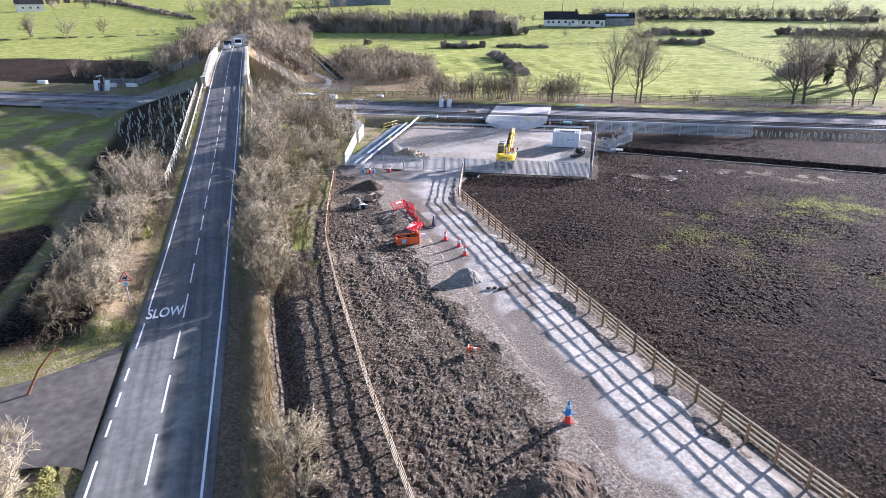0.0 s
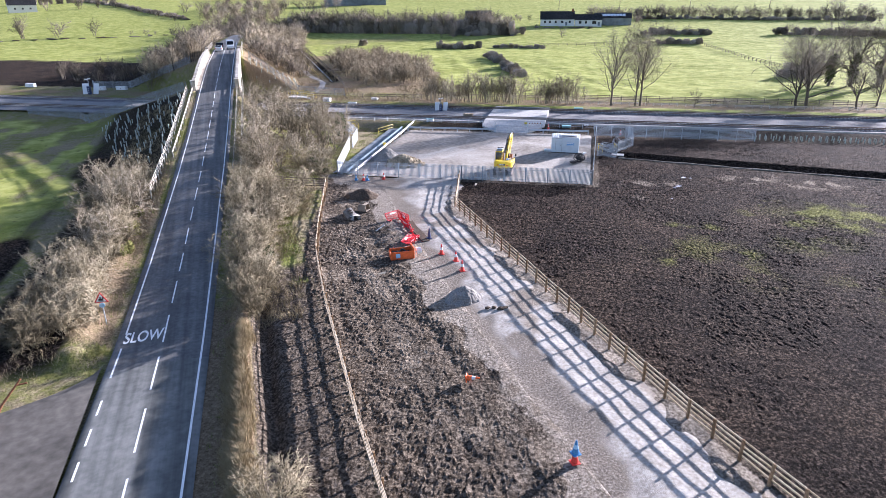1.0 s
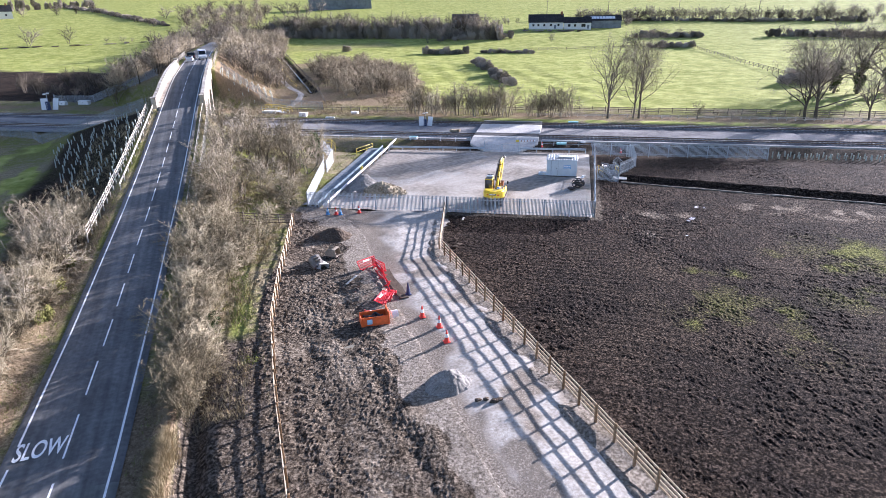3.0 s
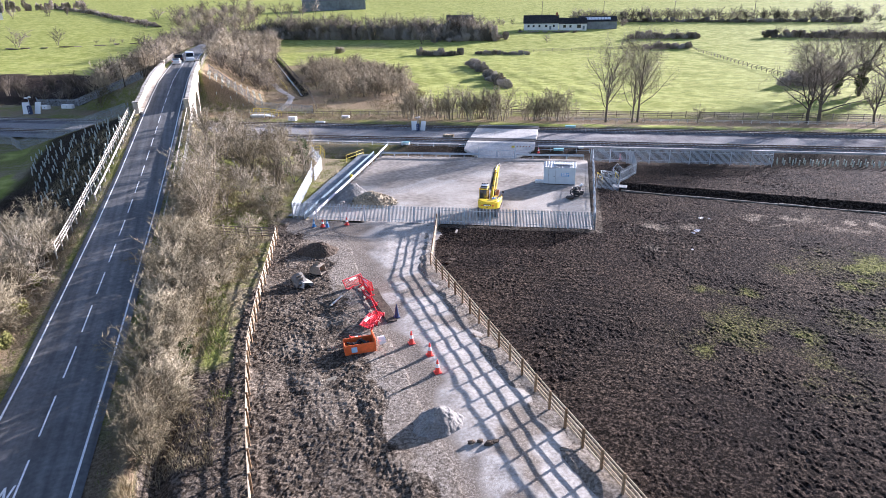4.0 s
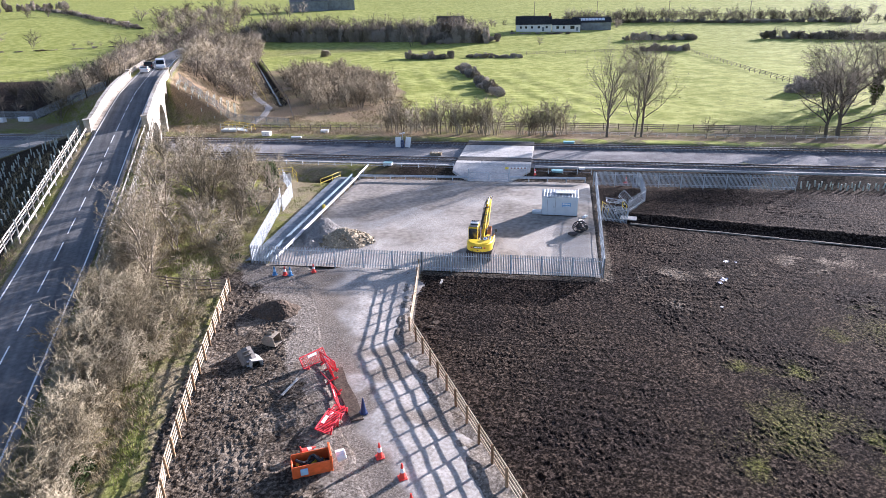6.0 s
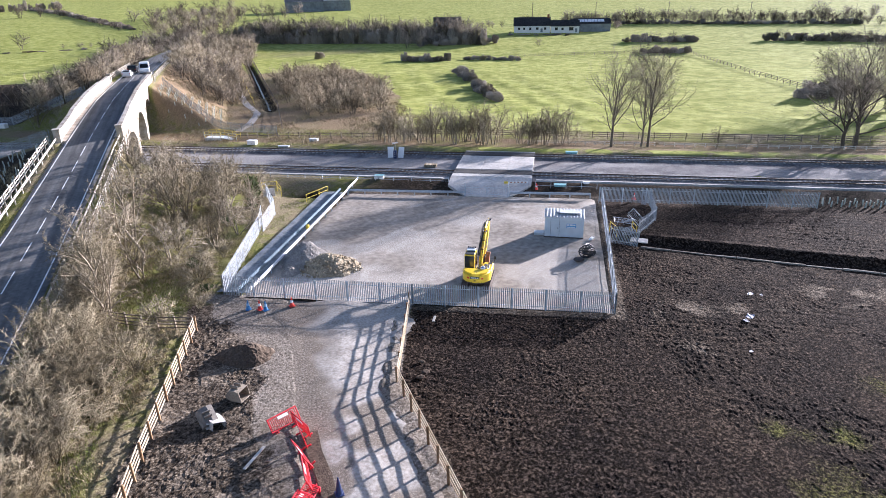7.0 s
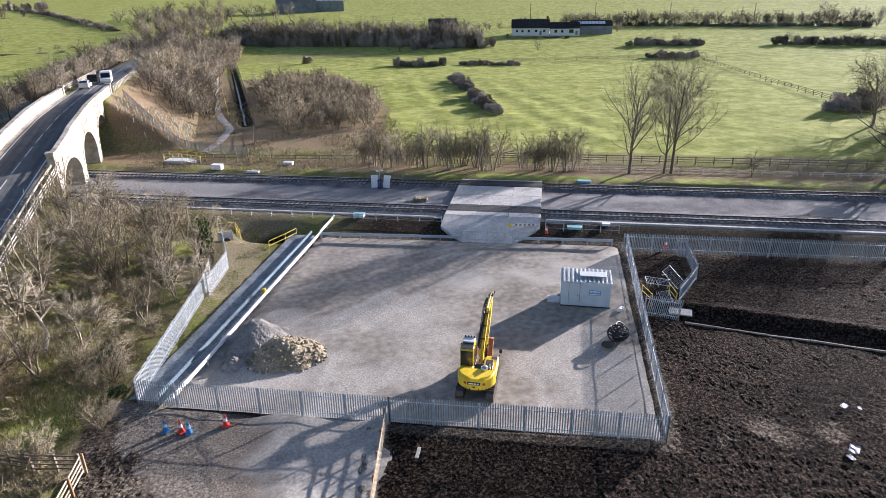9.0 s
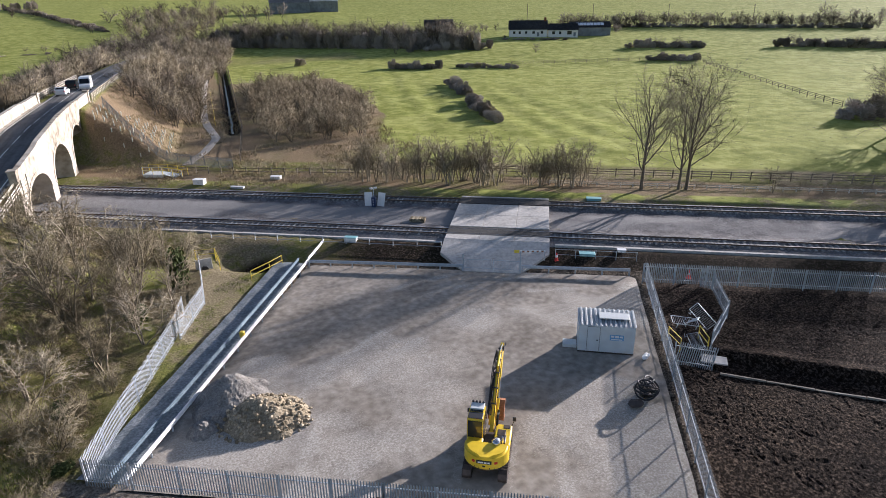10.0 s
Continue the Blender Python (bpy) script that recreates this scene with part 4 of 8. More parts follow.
def pale_row(length, height, mat):
    """Pointed steel pales over one bay, each a folded strip."""
    bm = bmesh.new()
    n = max(1, int(round(length / 0.155)))
    for k in range(n):
        x = (k + 0.5) * length / n
        w = 0.037
        lo = [bm.verts.new((x + dx, dy, 0.05)) for dx, dy in ((-w, 0.0), (-w * 0.35, -0.010), (w * 0.35, -0.010), (w, 0.0))]
        hi = [bm.verts.new((x + dx, dy, height - 0.12)) for dx, dy in ((-w, 0.0), (-w * 0.35, -0.010), (w * 0.35, -0.010), (w, 0.0))]
        tip = [bm.verts.new((x - w * 0.2, -0.02, height)), bm.verts.new((x + w * 0.2, -0.02, height))]
        for j in range(3):
            bm.faces.new((lo[j], lo[j + 1], hi[j + 1], hi[j]))
        bm.faces.new((hi[0], hi[1], tip[0]))
        bm.faces.new((hi[1], hi[2], tip[1], tip[0]))
        bm.faces.new((hi[2], hi[3], tip[1]))
    return mesh_of("pale_row", bm, mat)


PALES = {}


def palisade(path, label, height=2.0, bay=2.75, zf=None, group="palisade fences", single=True):
    zf = zf or gz
    steel = M_GALV if single else M_GALVSHADE
    pts = along(path, bay)
    zs = [zf(p.x, p.y) for p in pts]
    root = thing("palisade_fence", pose(pts[0].x, pts[0].y, zs[0]), label, "fence", group)
    inv = root.matrix_world.inverted()
    bm = bmesh.new()
    box(bm, -0.05, -0.006, -0.2, 0.05, 0.006, height - 0.1)
    box(bm, -0.006, -0.05, -0.2, 0.006, 0.05, height - 0.1)
    post_me = mesh_of("post", bm, steel)
    rail_me = unit_bar("rail", 0.05, 0.05, steel)
    pale_me = pale_row(0.155, height, steel)
    pale_me.transform(Matrix.Translation((-0.0775, 0, 0)))
    for k, p in enumerate(pts):
        piece("post", post_me, root, inv @ pose(p.x, p.y, zs[k], 0, 0, 0))
    for k in range(len(pts) - 1):
        a, b = pts[k] + Vector((0, 0, zs[k])), pts[k + 1] + Vector((0, 0, zs[k + 1]))
        e = b - a
        turn = e.to_track_quat('X', 'Z').to_matrix().to_4x4()
        for h in (0.35, height - 0.4):
            piece("rail", rail_me, root, inv @ Matrix.Translation(a + Vector((0, 0, h))) @ turn @ Matrix.Diagonal((e.length, 1, 1, 1)))
        if single:
            n = max(1, int(round(e.length / 0.155)))
            for j in range(n):
                piece("pale", pale_me, root, inv @ Matrix.Translation(a + e * ((j + 0.5) / n)) @ turn @ pose(0, -0.035, 0))
            continue
        key = (round(e.length, 2), height)
        if key not in PALES:
            PALES[key] = pale_row(e.length, height, steel)
        tagged(piece("infill", PALES[key], root, inv @ Matrix.Translation(a) @ turn @ pose(0, -0.035, 0)), kind="stuff")
    return root


SW, SE, NE = (16.1, 83.7), (45.65, 67.6), (61.9, 93.4)
palisade([SW, (31.0, 75.6)], "galvanised steel palisade fence with double gates closing the yard")
palisade([(31.0, 75.6), SE], "galvanised steel palisade fence along the yard front")
palisade([SE, NE], "galvanised steel palisade fence between yard and ploughed field")
palisade([SW, (20.5, 99.0), (21.2, 103.2)], "galvanised steel palisade fence below the road bank")
palisade([(20.9, 98.9), (22.9, 105.0), (22.7, 112.8)], "galvanised steel palisade fence returning to the culvert")
palisade([rail_xy(6.0, 111.4), rail_xy(31.5, 111.8)], "galvanised steel palisade fence along the railway side", zf=lambda x, y: 0.15)
palisade([rail_xy(11.2, 111.3), (66.4, 89.6)], "short galvanised palisade return in the field corner")
post_rail([(9.0, -6), (8.75, 14), (8.65, 30), (9.0, 45), (9.6, 55), (10.9, 63), (13.8, 77.8)], "new timber post and rail fence beside the hedge", off=0.07)
post_rail([(27.8, 6), (26.75, 16), (26.1, 25), (26.05, 31), (26.05, 42), (26.25, 55), (26.4, 65), (30.6, 75.3)], "new timber post and rail fence beside the access track", off=-0.07)
post_rail([(13.6, 77.9), (11.0, 79.0), (8.6, 80.6), (5.0, 83.4), (3.0, 85.5)], "weathered timber post and rail fence below the road bank", post_mat=M_OLDWOOD, rail_mat=M_OLDWOOD)

# ---- materials of things ----
def plain(name, colour, rough=0.5, metal=0.0, vary=0.12, scale=5.0, spec=0.4):
    lo, hi = tuple(c * (1 - vary) for c in colour), tuple(min(1, c * (1 + vary)) for c in colour)
    return material(name, [lo, colour, hi], scale, rough, metal, spec=spec)


M_YELLOW = plain("machine_yellow", (0.72, 0.50, 0.025), 0.4, 0, 0.15, 2.0)
M_BLACKPL = plain("black_plastic", (0.025, 0.025, 0.027), 0.5)
M_DARKSTEEL = plain("worn_dark_steel", (0.075, 0.06, 0.052), 0.6, 0.4, 0.35, 6.0)
M_OLDSTEEL = plain("clay_smeared_steel", (0.17, 0.155, 0.135), 0.7, 0.2, 0.4, 5.0)
M_RUST = plain("rusty_steel", (0.27, 0.115, 0.055), 0.8, 0.1, 0.35, 7.0)
M_GLASS = material("dark_window", [(0.02, 0.025, 0.03), (0.03, 0.035, 0.042)], 2.0, 0.08, spec=0.6)
M_REDPL = plain("red_plastic", (0.62, 0.035, 0.045), 0.45, 0, 0.15)
M_ORANGE = plain("orange_plastic", (0.72, 0.13, 0.03), 0.5, 0, 0.2)
M_CONERED = plain("cone_red", (0.70, 0.06, 0.04), 0.5, 0, 0.12)
M_CONEWHITE = plain("cone_white", (0.75, 0.75, 0.74), 0.5, 0, 0.08)
M_CONEBLUE = plain("cone_blue", (0.05, 0.20, 0.42), 0.5, 0, 0.2)
M_CONEPALE = plain("cone_pale_blue", (0.35, 0.55, 0.72), 0.5, 0, 0.12)
M_NAVY = plain("navy_plastic", (0.02, 0.035, 0.10), 0.45, 0, 0.2)
M_HUT = plain("grey_blue_panel", (0.55, 0.61, 0.645), 0.5, 0.05, 0.08, 1.5)
M_HUTROOF = plain("white_roof_sheet", (0.66, 0.68, 0.69), 0.45, 0.1, 0.08, 2.0)
M_SIGNBLUE = plain("sign_blue", (0.12, 0.35, 0.62), 0.5)
M_WHITE = plain("white_paint", (0.76, 0.76, 0.75), 0.5, 0, 0.06)
M_YELRAIL = plain("handrail_yellow", (0.70, 0.52, 0.05), 0.5, 0, 0.12)
M_GREYBOX = plain("pale_cabinet_grey", (0.55, 0.58, 0.58), 0.5, 0, 0.08)
M_TEAL = plain("teal_lid", (0.20, 0.42, 0.44), 0.5, 0, 0.12)
M_HEAP = material("grey_aggregate", [(0.13, 0.12, 0.108), (0.22, 0.206, 0.188), (0.33, 0.31, 0.285)], 9.0, 0.95, bump=0.03, bump_scale=22, detail=10)
M_DIRT = material("dug_earth", [(0.045, 0.033, 0.025), (0.09, 0.068, 0.05), (0.155, 0.12, 0.09)], 7.0, 0.98, bump=0.05, bump_scale=12, detail=10)
M_SAND = material("yellow_stone", [(0.18, 0.145, 0.095), (0.31, 0.257, 0.178), (0.48, 0.41, 0.30)], 8.0, 0.95, bump=0.06, bump_scale=9, per_object=0.4)
M_TUBE = plain("guard_plastic", (0.40, 0.43, 0.38), 0.6, vary=0.3)
M_SLATE = material("slate_roof", [(0.045, 0.045, 0.05), (0.07, 0.07, 0.075), (0.10, 0.098, 0.10)], 1.0, 0.7)
M_BARN = material("barn_cladding", [(0.13, 0.145, 0.16), (0.19, 0.21, 0.225), (0.25, 0.27, 0.29)], 0.5, 0.7)
M_CARWHITE = plain("car_white", (0.72, 0.73, 0.74), 0.25, 0.1, 0.05)
M_CARDARK = plain("car_dark", (0.03, 0.032, 0.036), 0.25, 0.2, 0.1)
M_TYRE = plain("tyre_rubber", (0.02, 0.02, 0.021), 0.85)
M_PUDDLE = material("muddy_water", [(0.20, 0.17, 0.12), (0.27, 0.235, 0.17)], 1.0, 0.25, spec=0.4)
M_SCRAP = plain("dirty_plastic_sheet", (0.42, 0.40, 0.44), 0.5, 0, 0.25)
M_SIGNRED = plain("sign_red", (0.60, 0.03, 0.03), 0.5)


# ---- earth heaps ----
def heap(name, cx, cy, rx, ry, h, turn, mat, label, z0=0.0, seed=1, power=1.0, n=64, rough=0.16):
    a = np.linspace(-1.15, 1.15, n)
    A, B = np.meshgrid(a, a)
    c, s = math.cos(radians(turn)), math.sin(radians(turn))
    X, Y = cx + A * rx * c - B * ry * s, cy + A * rx * s + B * ry * c
    R = np.maximum(0, np.sqrt(A * A + B * B) + (fbm(X, Y, max(rx, ry) * 0.7, seed, 3) - 0.5) * 0.55)
    Z = z0 - 0.12 + h * np.clip(1 - R ** 1.15, 0, 1) ** power + ((fbm(X, Y, 0.5, seed + 3, 3) - 0.5) * 0.22 + (vnoise(X, Y, 0.12, seed + 7) - 0.5) * 0.07 + (clods(X, Y) - 0.4) * rough) * smooth(1.05, 0.8, R)
    me = grid_mesh(name, X, Y, Z, [mat], False)
    return tagged(new(name, me), label, "heap")


heap("gravel_mound", 19.5, 43.1, 1.75, 1.45, 1.25, 10, M_HEAP, "cone-shaped heap of grey gravel beside the track", 0.0, 11, 1.0, 64, 0.05)
heap("earth_mound", 17.1, 72.3, 2.3, 1.6, 1.15, -20, M_DIRT, "dark heap of dug earth near the yard gate", 0.0, 12, 0.9)
heap("aggregate_mound", 24.3, 88.9, 2.9, 2.4, 1.95, 20, M_HEAP, "large hollowed heap of grey aggregate in the yard", 0.0, 13, 0.8, 64, 0.08)
heap("aggregate_mound", 22.3, 86.3, 1.3, 1.1, 0.75, 60, M_HEAP, "low spill of grey aggregate in the yard", 0.0, 17, 0.9, 64, 0.08)
heap("earth_mound", 14.8, 19.4, 3.2, 2.2, 1.15, 30, M_DIRT, "flattened heap of dark earth on the churned strip", 0.0, 18, 0.9)
stone_core = heap("stone_mound", 25.9, 86.2, 3.2, 2.5, 1.55, -25, M_SAND, "heap of pale yellow broken stone in the yard", 0.0, 14, 0.8)


def rock_mesh(seed, mat):
    rr = random.Random(seed)
    bm = bmesh.new()
    bmesh.ops.create_icosphere(bm, subdivisions=1, radius=1.0)
    for v in bm.verts:
        v.co *= rr.uniform(0.7, 1.15)
        v.co.z *= 0.75
    return mesh_of("stone", bm, mat)


rocks = [rock_mesh(k, M_SAND) for k in range(4)]
rr = random.Random(5)
for k in range(295):
    a, d = rr.uniform(0, 2 * math.pi), math.sqrt(rr.random()) * 1.05
    px, py = math.cos(a) * d * 3.2, math.sin(a) * d * 2.5
    c, s = math.cos(radians(-25)), math.sin(radians(-25))
    x, y = 25.9 + px * c - py * s, 86.2 + px * s + py * c
    z = 1.48 * max(0, 1 - d ** 1.15) ** 0.8 - 0.06
    g = rr.uniform(0.06, 0.19)
    piece("stone", rocks[k % 4], stone_core, pose(x, y, max(0.05, z), rr.uniform(0, 360), rr.uniform(0, 360), 0) @ Matrix.Scale(g, 4))


# ---- site things ----
def traffic_cone(x, y, label, body=None, band=None, tall=1.0, z=0.05, turn=0.0, tip=0.0):
    root = thing("traffic_cone", pose(x, y, z, tip, 0, turn), label, "traffic cone", "traffic cones")
    bm = bmesh.new()
    box(bm, -0.24, -0.24, 0, 0.24, 0.24, 0.05, bevel=0.02)
    part("base", bm, body or M_CONERED, root)
    h = 0.8 * tall
    bm = bmesh.new()
    cone(bm, 0.19, 0.04, h, 14, z=0.05)
    part("body", bm, body or M_CONERED, root)
    bm = bmesh.new()
    r = lambda q: 0.19 + (0.04 - 0.19) * q + 0.006
    cone(bm, r(0.40), r(0.68), h * 0.28, 14, z=0.05 + h * 0.40)
    part("band", bm, band or M_CONEWHITE, root)
    return root


for x, y in ((21.1, 48.0), (21.3, 50.2), (20.6, 52.2)):
    traffic_cone(x, y, "red traffic cone with a white sleeve by the track", tall=1.15)
traffic_cone(20.7, 56.4, "dark blue traffic cone at the trench edge", M_NAVY, M_NAVY, 1.3)
traffic_cone(21.4, 79.1, "red and white cone outside the yard gate", turn=10)
traffic_cone(18.8, 79.5, "red and white cone beside blue cones", turn=30)
traffic_cone(17.9, 79.9, "pale blue cone outside the yard fence", M_CONEBLUE, M_CONEPALE)
traffic_cone(19.25, 79.2, "pale blue cone beside a red cone", M_CONEBLUE, M_CONEPALE, turn=20)
traffic_cone(18.4, 23.9, "tall red cone with a blue cone stacked on it", M_CONERED, M_CONEWHITE, 1.2)
traffic_cone(18.4, 23.9, "blue cone stacked on a red cone", M_CONEBLUE, M_CONEPALE, 0.95, z=0.62)
traffic_cone(16.55, 54.0, "red traffic cone lying on its side", z=0.25, tip=90, turn=100)
traffic_cone(15.7, 32.4, "orange cone knocked over in the mud", M_ORANGE, M_CONEWHITE, z=0.28, tip=85, turn=60)
x, y = rail_xy(-1.9, 115.2)
traffic_cone(x, y, "red and white cone beside the crossing ramp", z=0.35)
x, y = rail_xy(10.4, 112.6)
traffic_cone(x, y, "red cone behind the railway fence", z=0.25)


def site_barrier(m, label):
    root = thing("site_barrier", m, label, "barrier", "red plastic barriers")
    bm = bmesh.new()
    box(bm, -1.0, -0.03, 0.92, 1.0, 0.03, 1.0, bevel=0.01)
    box(bm, -1.0, -0.03, 0.12, 1.0, 0.03, 0.20, bevel=0.01)
    box(bm, -1.0, -0.03, 0.12, -0.93, 0.03, 1.0, bevel=0.01)
    box(bm, 0.93, -0.03, 0.12, 1.0, 0.03, 1.0, bevel=0.01)
    part("frame", bm, M_REDPL, root)
    bm = bmesh.new()
    box(bm, 0, -0.015, 0.2, 0.035, 0.015, 0.92)
    bar = mesh_of("bar", bm, M_REDPL)
    for k in range(15):
        piece("bar", bar, root, pose(-0.90 + k * 0.123, 0, 0))
    for x in (-0.7, 0.7):
        bm = bmesh.new()
        box(bm, x - 0.05, -0.28, 0.0, x + 0.05, 0.28, 0.1, bevel=0.02)
        part("foot", bm, M_REDPL, root)
    bm = bmesh.new()
    box(bm, -0.35, -0.036, 0.70, 0.35, 0.036, 0.88)
    part("reflector", bm, M_CONEWHITE, root, "white reflective strip")
    return root


site_barrier(pose(18.9, 62.9, 0.03, -35, 0, 25), "red plastic barrier leaning against another")
site_barrier(pose(19.7, 62.3, 0.03, 8, 0, -68), "red plastic barrier standing at the trench end")
site_barrier(pose(19.65, 61.4, 0.03, 12, 0, -84), "red plastic barrier beside the trench")
site_barrier(pose(19.55, 59.8, 0.03, 28, 0, -76), "red plastic barrier tilting over the trench")
site_barrier(pose(19.5, 58.1, 0.03, 20, 0, -92), "red plastic barrier along the trench")
site_barrier(pose(19.4, 56.3, 0.10, 80, 0, -125), "red plastic barrier fallen flat")
site_barrier(pose(18.9, 55.7, 0.22, 74, 0, -125), "red plastic barrier lying on another")


def trench_pit():
    root = thing("open_trench", pose(20.1, 59.0, 0.0, 0, 0, 92), "shallow open trench with dark wet bottom", "trench", kind="structure")
    bm = bmesh.new()
    extrude_poly(bm, [(-3.2, -0.35), (-1.0, -0.5), (1.0, -0.4), (2.9, -0.55), (3.1, 0.3), (1.2, 0.45), (-1.2, 0.35), (-3.1, 0.4)], 0.02, 0.09)
    part("trench_bottom", bm, M_DIRT, root)
    return root


trench_pit()


def skip_box():
    root = thing("orange_bin", pose(17.05, 52.75, 0.03, 0, 0, -3), "open orange plastic bin with hoses inside", "bin")
    for y in (-0.55, 0.5):
        bm = bmesh.new()
        box(bm, -1.15, y - 0.04, 0, 0.85, y + 0.04, 0.75, bevel=0.02)
        box(bm, -0.6, y - 0.07, 0.1, -0.5, y + 0.07, 0.7)
        box(bm, 0.2, y - 0.07, 0.1, 0.3, y + 0.07, 0.7)
        part("side_wall", bm, M_ORANGE, root)
    bm = bmesh.new()
    box(bm, 0.85, -0.62, 0, 0.98, 0.58, 1.05, bevel=0.02)
    part("end_wall", bm, M_ORANGE, root)
    bm = bmesh.new()
    box(bm, -1.19, -0.59, 0, -1.10, 0.54, 0.6, bevel=0.02)
    part("end_wall", bm, M_ORANGE, root)
    bm = bmesh.new()
    box(bm, -1.1, -0.5, 0.02, 0.85, 0.46, 0.08)
    part("floor_panel", bm, M_DARKSTEEL, root)
    bm = bmesh.new()
    cone(bm, 0.34, 0.28, 0.5, 14, pose(1.25, -0.05, 0.45, 0, 80, 0))
    part("drum", bm, M_WHITE, root, "white plastic drum")
    for k in range(3):
        bm = bmesh.new()
        pts = [Vector((-0.9 + 0.16 * j, 0.25 * math.sin(j * 1.1 + k), 0.35 + 0.13 * k + 0.08 * math.sin(j * 1.7 + 2 * k))) for j in range(10)]
        for a, b in zip(pts, pts[1:]):
            rod(bm, a, b, 0.085, 6)
        part("hose", bm, M_BLACKPL if k else M_YELRAIL, root)
    bm = bmesh.new()
    box(bm, -0.75, -0.68, 0.2, -0.35, -0.6, 0.6, bevel=0.02)
    part("cloth", bm, M_CONEPALE, root, "pale blue cloth hanging over the side")
    return root


skip_box()


def digger_bucket(x, y, turn, width, mat, label, tilt=0.0, s=1.0):
    root = thing("digger_bucket", pose(x, y, 0.08, tilt, 0, turn) @ Matrix.Scale(s, 4), label, "digger bucket", "digger buckets")
    prof = [(0.55, 0.75), (0.2, 0.82), (-0.25, 0.72), (-0.5, 0.4), (-0.45, 0.1), (-0.1, 0.0), (0.7, 0.02)]
    bm = bmesh.new()
    t = 0.035
    inner = [(p * 0.9 + 0.03, q * 0.9 + 0.045) for p, q in prof]
    for ya, yb in ((-width / 2, width / 2),):
        A = [bm.verts.new((p, ya, q)) for p, q in prof]
        B = [bm.verts.new((p, yb, q)) for p, q in prof]
        C = [bm.verts.new((p, ya, q)) for p, q in inner]
        D = [bm.verts.new((p, yb, q)) for p, q in inner]
        for k in range(len(prof) - 1):
            bm.faces.new((A[k], A[k + 1], B[k + 1], B[k]))
            bm.faces.new((C[k], D[k], D[k + 1], C[k + 1]))
        for k in (0, len(prof) - 1):
            bm.faces.new((A[k], B[k], D[k], C[k]))
    part("shell", bm, mat, root)
    for y0 in (-width / 2, width / 2):
        bm = bmesh.new()
        lo = [bm.verts.new((p, y0 - t / 2, q)) for p, q in prof]
        hi = [bm.verts.new((p, y0 + t / 2, q)) for p, q in prof]
        bm.faces.new(lo[::-1])
        bm.faces.new(hi)
        for k in range(len(prof)):
            bm.faces.new((lo[k], lo[(k + 1) % len(prof)], hi[(k + 1) % len(prof)], hi[k]))
        part("side_plate", bm, mat, root)
    for k in range(4):
        bm = bmesh.new()
        y0 = -width / 2 + (k + 0.5) * width / 4
        box(bm, 0.66, y0 - 0.05, 0.0, 0.86, y0 + 0.05, 0.04)
        part("tooth", bm, M_DARKSTEEL, root)
    for y0 in (-0.16, 0.16):
        bm = bmesh.new()
        box(bm, -0.25, y0 - 0.03, 0.68, 0.3, y0 + 0.03, 1.02, bevel=0.02)
        part("lug", bm, mat, root)
    return root


digger_bucket(14.3, 65.4, 20, 1.2, M_OLDSTEEL, "dark muddy digger bucket lying in the mud", 30, 0.95)
digger_bucket(15.2, 65.1, -70, 0.6, M_CONCRETE, "pale clay-coated narrow digger bucket", 80, 1.0)
digger_bucket(16.25, 67.2, -40, 0.9, M_OLDWOOD, "brown mud-coated digger bucket standing open", 0, 1.0)
bm = bmesh.new()
box(bm, 0, -0.09, 0, 1.95, 0.09, 0.05, bevel=0.008)
solid("plank", bm, M_WHITEWOOD, "pale timber plank lying on the mud", "plank", m=pose(16.2, 60.1, 0.08, 0, 0, 51))
bm = bmesh.new()
box(bm, 0, -0.1, 0, 0.9, 0.1, 0.06, bevel=0.008)
solid("plank", bm, M_WHITEWOOD, "short pale plank beside the fence", "plank", m=pose(31.4, 71.6, 0.25, 0, 0, 60))
for k, (x, y, s, tn) in enumerate(((55.0, 62.9, 0.75, 30), (54.2, 62.5, 0.45, 80), (51.0, 58.9, 0.3, 0), (58.2, 66.0, 0.5, 10), (58.9, 65.5, 0.3, 60))):
    bm = bmesh.new()
    bmesh.ops.create_grid(bm, x_segments=5, y_segments=4, size=0.5)
    r2 = random.Random(k)
    for v in bm.verts:
        v.co.z += r2.uniform(0, 0.22)
        v.co.x += r2.uniform(-0.08, 0.08)
    bmesh.ops.solidify(bm, geom=bm.faces[:], thickness=0.01)
    solid("plastic_scrap", bm, M_SCRAP, "crumpled pale plastic scrap on ploughed soil", "scrap", group="plastic scraps", m=pose(x, y, 0.16, 0, 0, tn) @ Matrix.Diagonal((s, s * 0.7, s * 0.6, 1)))
bm = bmesh.new()
extrude_poly(bm, [(math.cos(a) * (1 + 0.2 * math.sin(3 * a)), 0.45 * math.sin(a) * (1 + 0.2 * math.cos(2 * a))) for a in np.linspace(0, 2 * math.pi, 22)[:-1]], -0.05, 0.02)
solid("puddle", bm, M_PUDDLE, "small brown puddle in the churned mud", "puddle", m=pose(14.1, 49.6, 0.03, 0, 0, 20) @ Matrix.Scale(0.75, 4))
r2 = random.Random(9)
for k in range(9):
    bm = bmesh.new()
    bmesh.ops.create_icosphere(bm, subdivisions=2, radius=1.0)
    for v in bm.verts:
        v.co *= r2.uniform(0.75, 1.15)
    x, y = (21.2, 40.6) if k < 5 else (r2.uniform(27.5, 30.0), r2.uniform(60, 70))
    solid("soil_clod", bm, M_DIRT, "dark clod of soil lying on the surface", "clod", group="soil clods", m=pose(x + r2.uniform(-0.7, 0.7), y + r2.uniform(-0.3, 0.3), 0.12) @ Matrix.Diagonal((r2.uniform(0.15, 0.4), r2.uniform(0.12, 0.25), r2.uniform(0.08, 0.16), 1)))


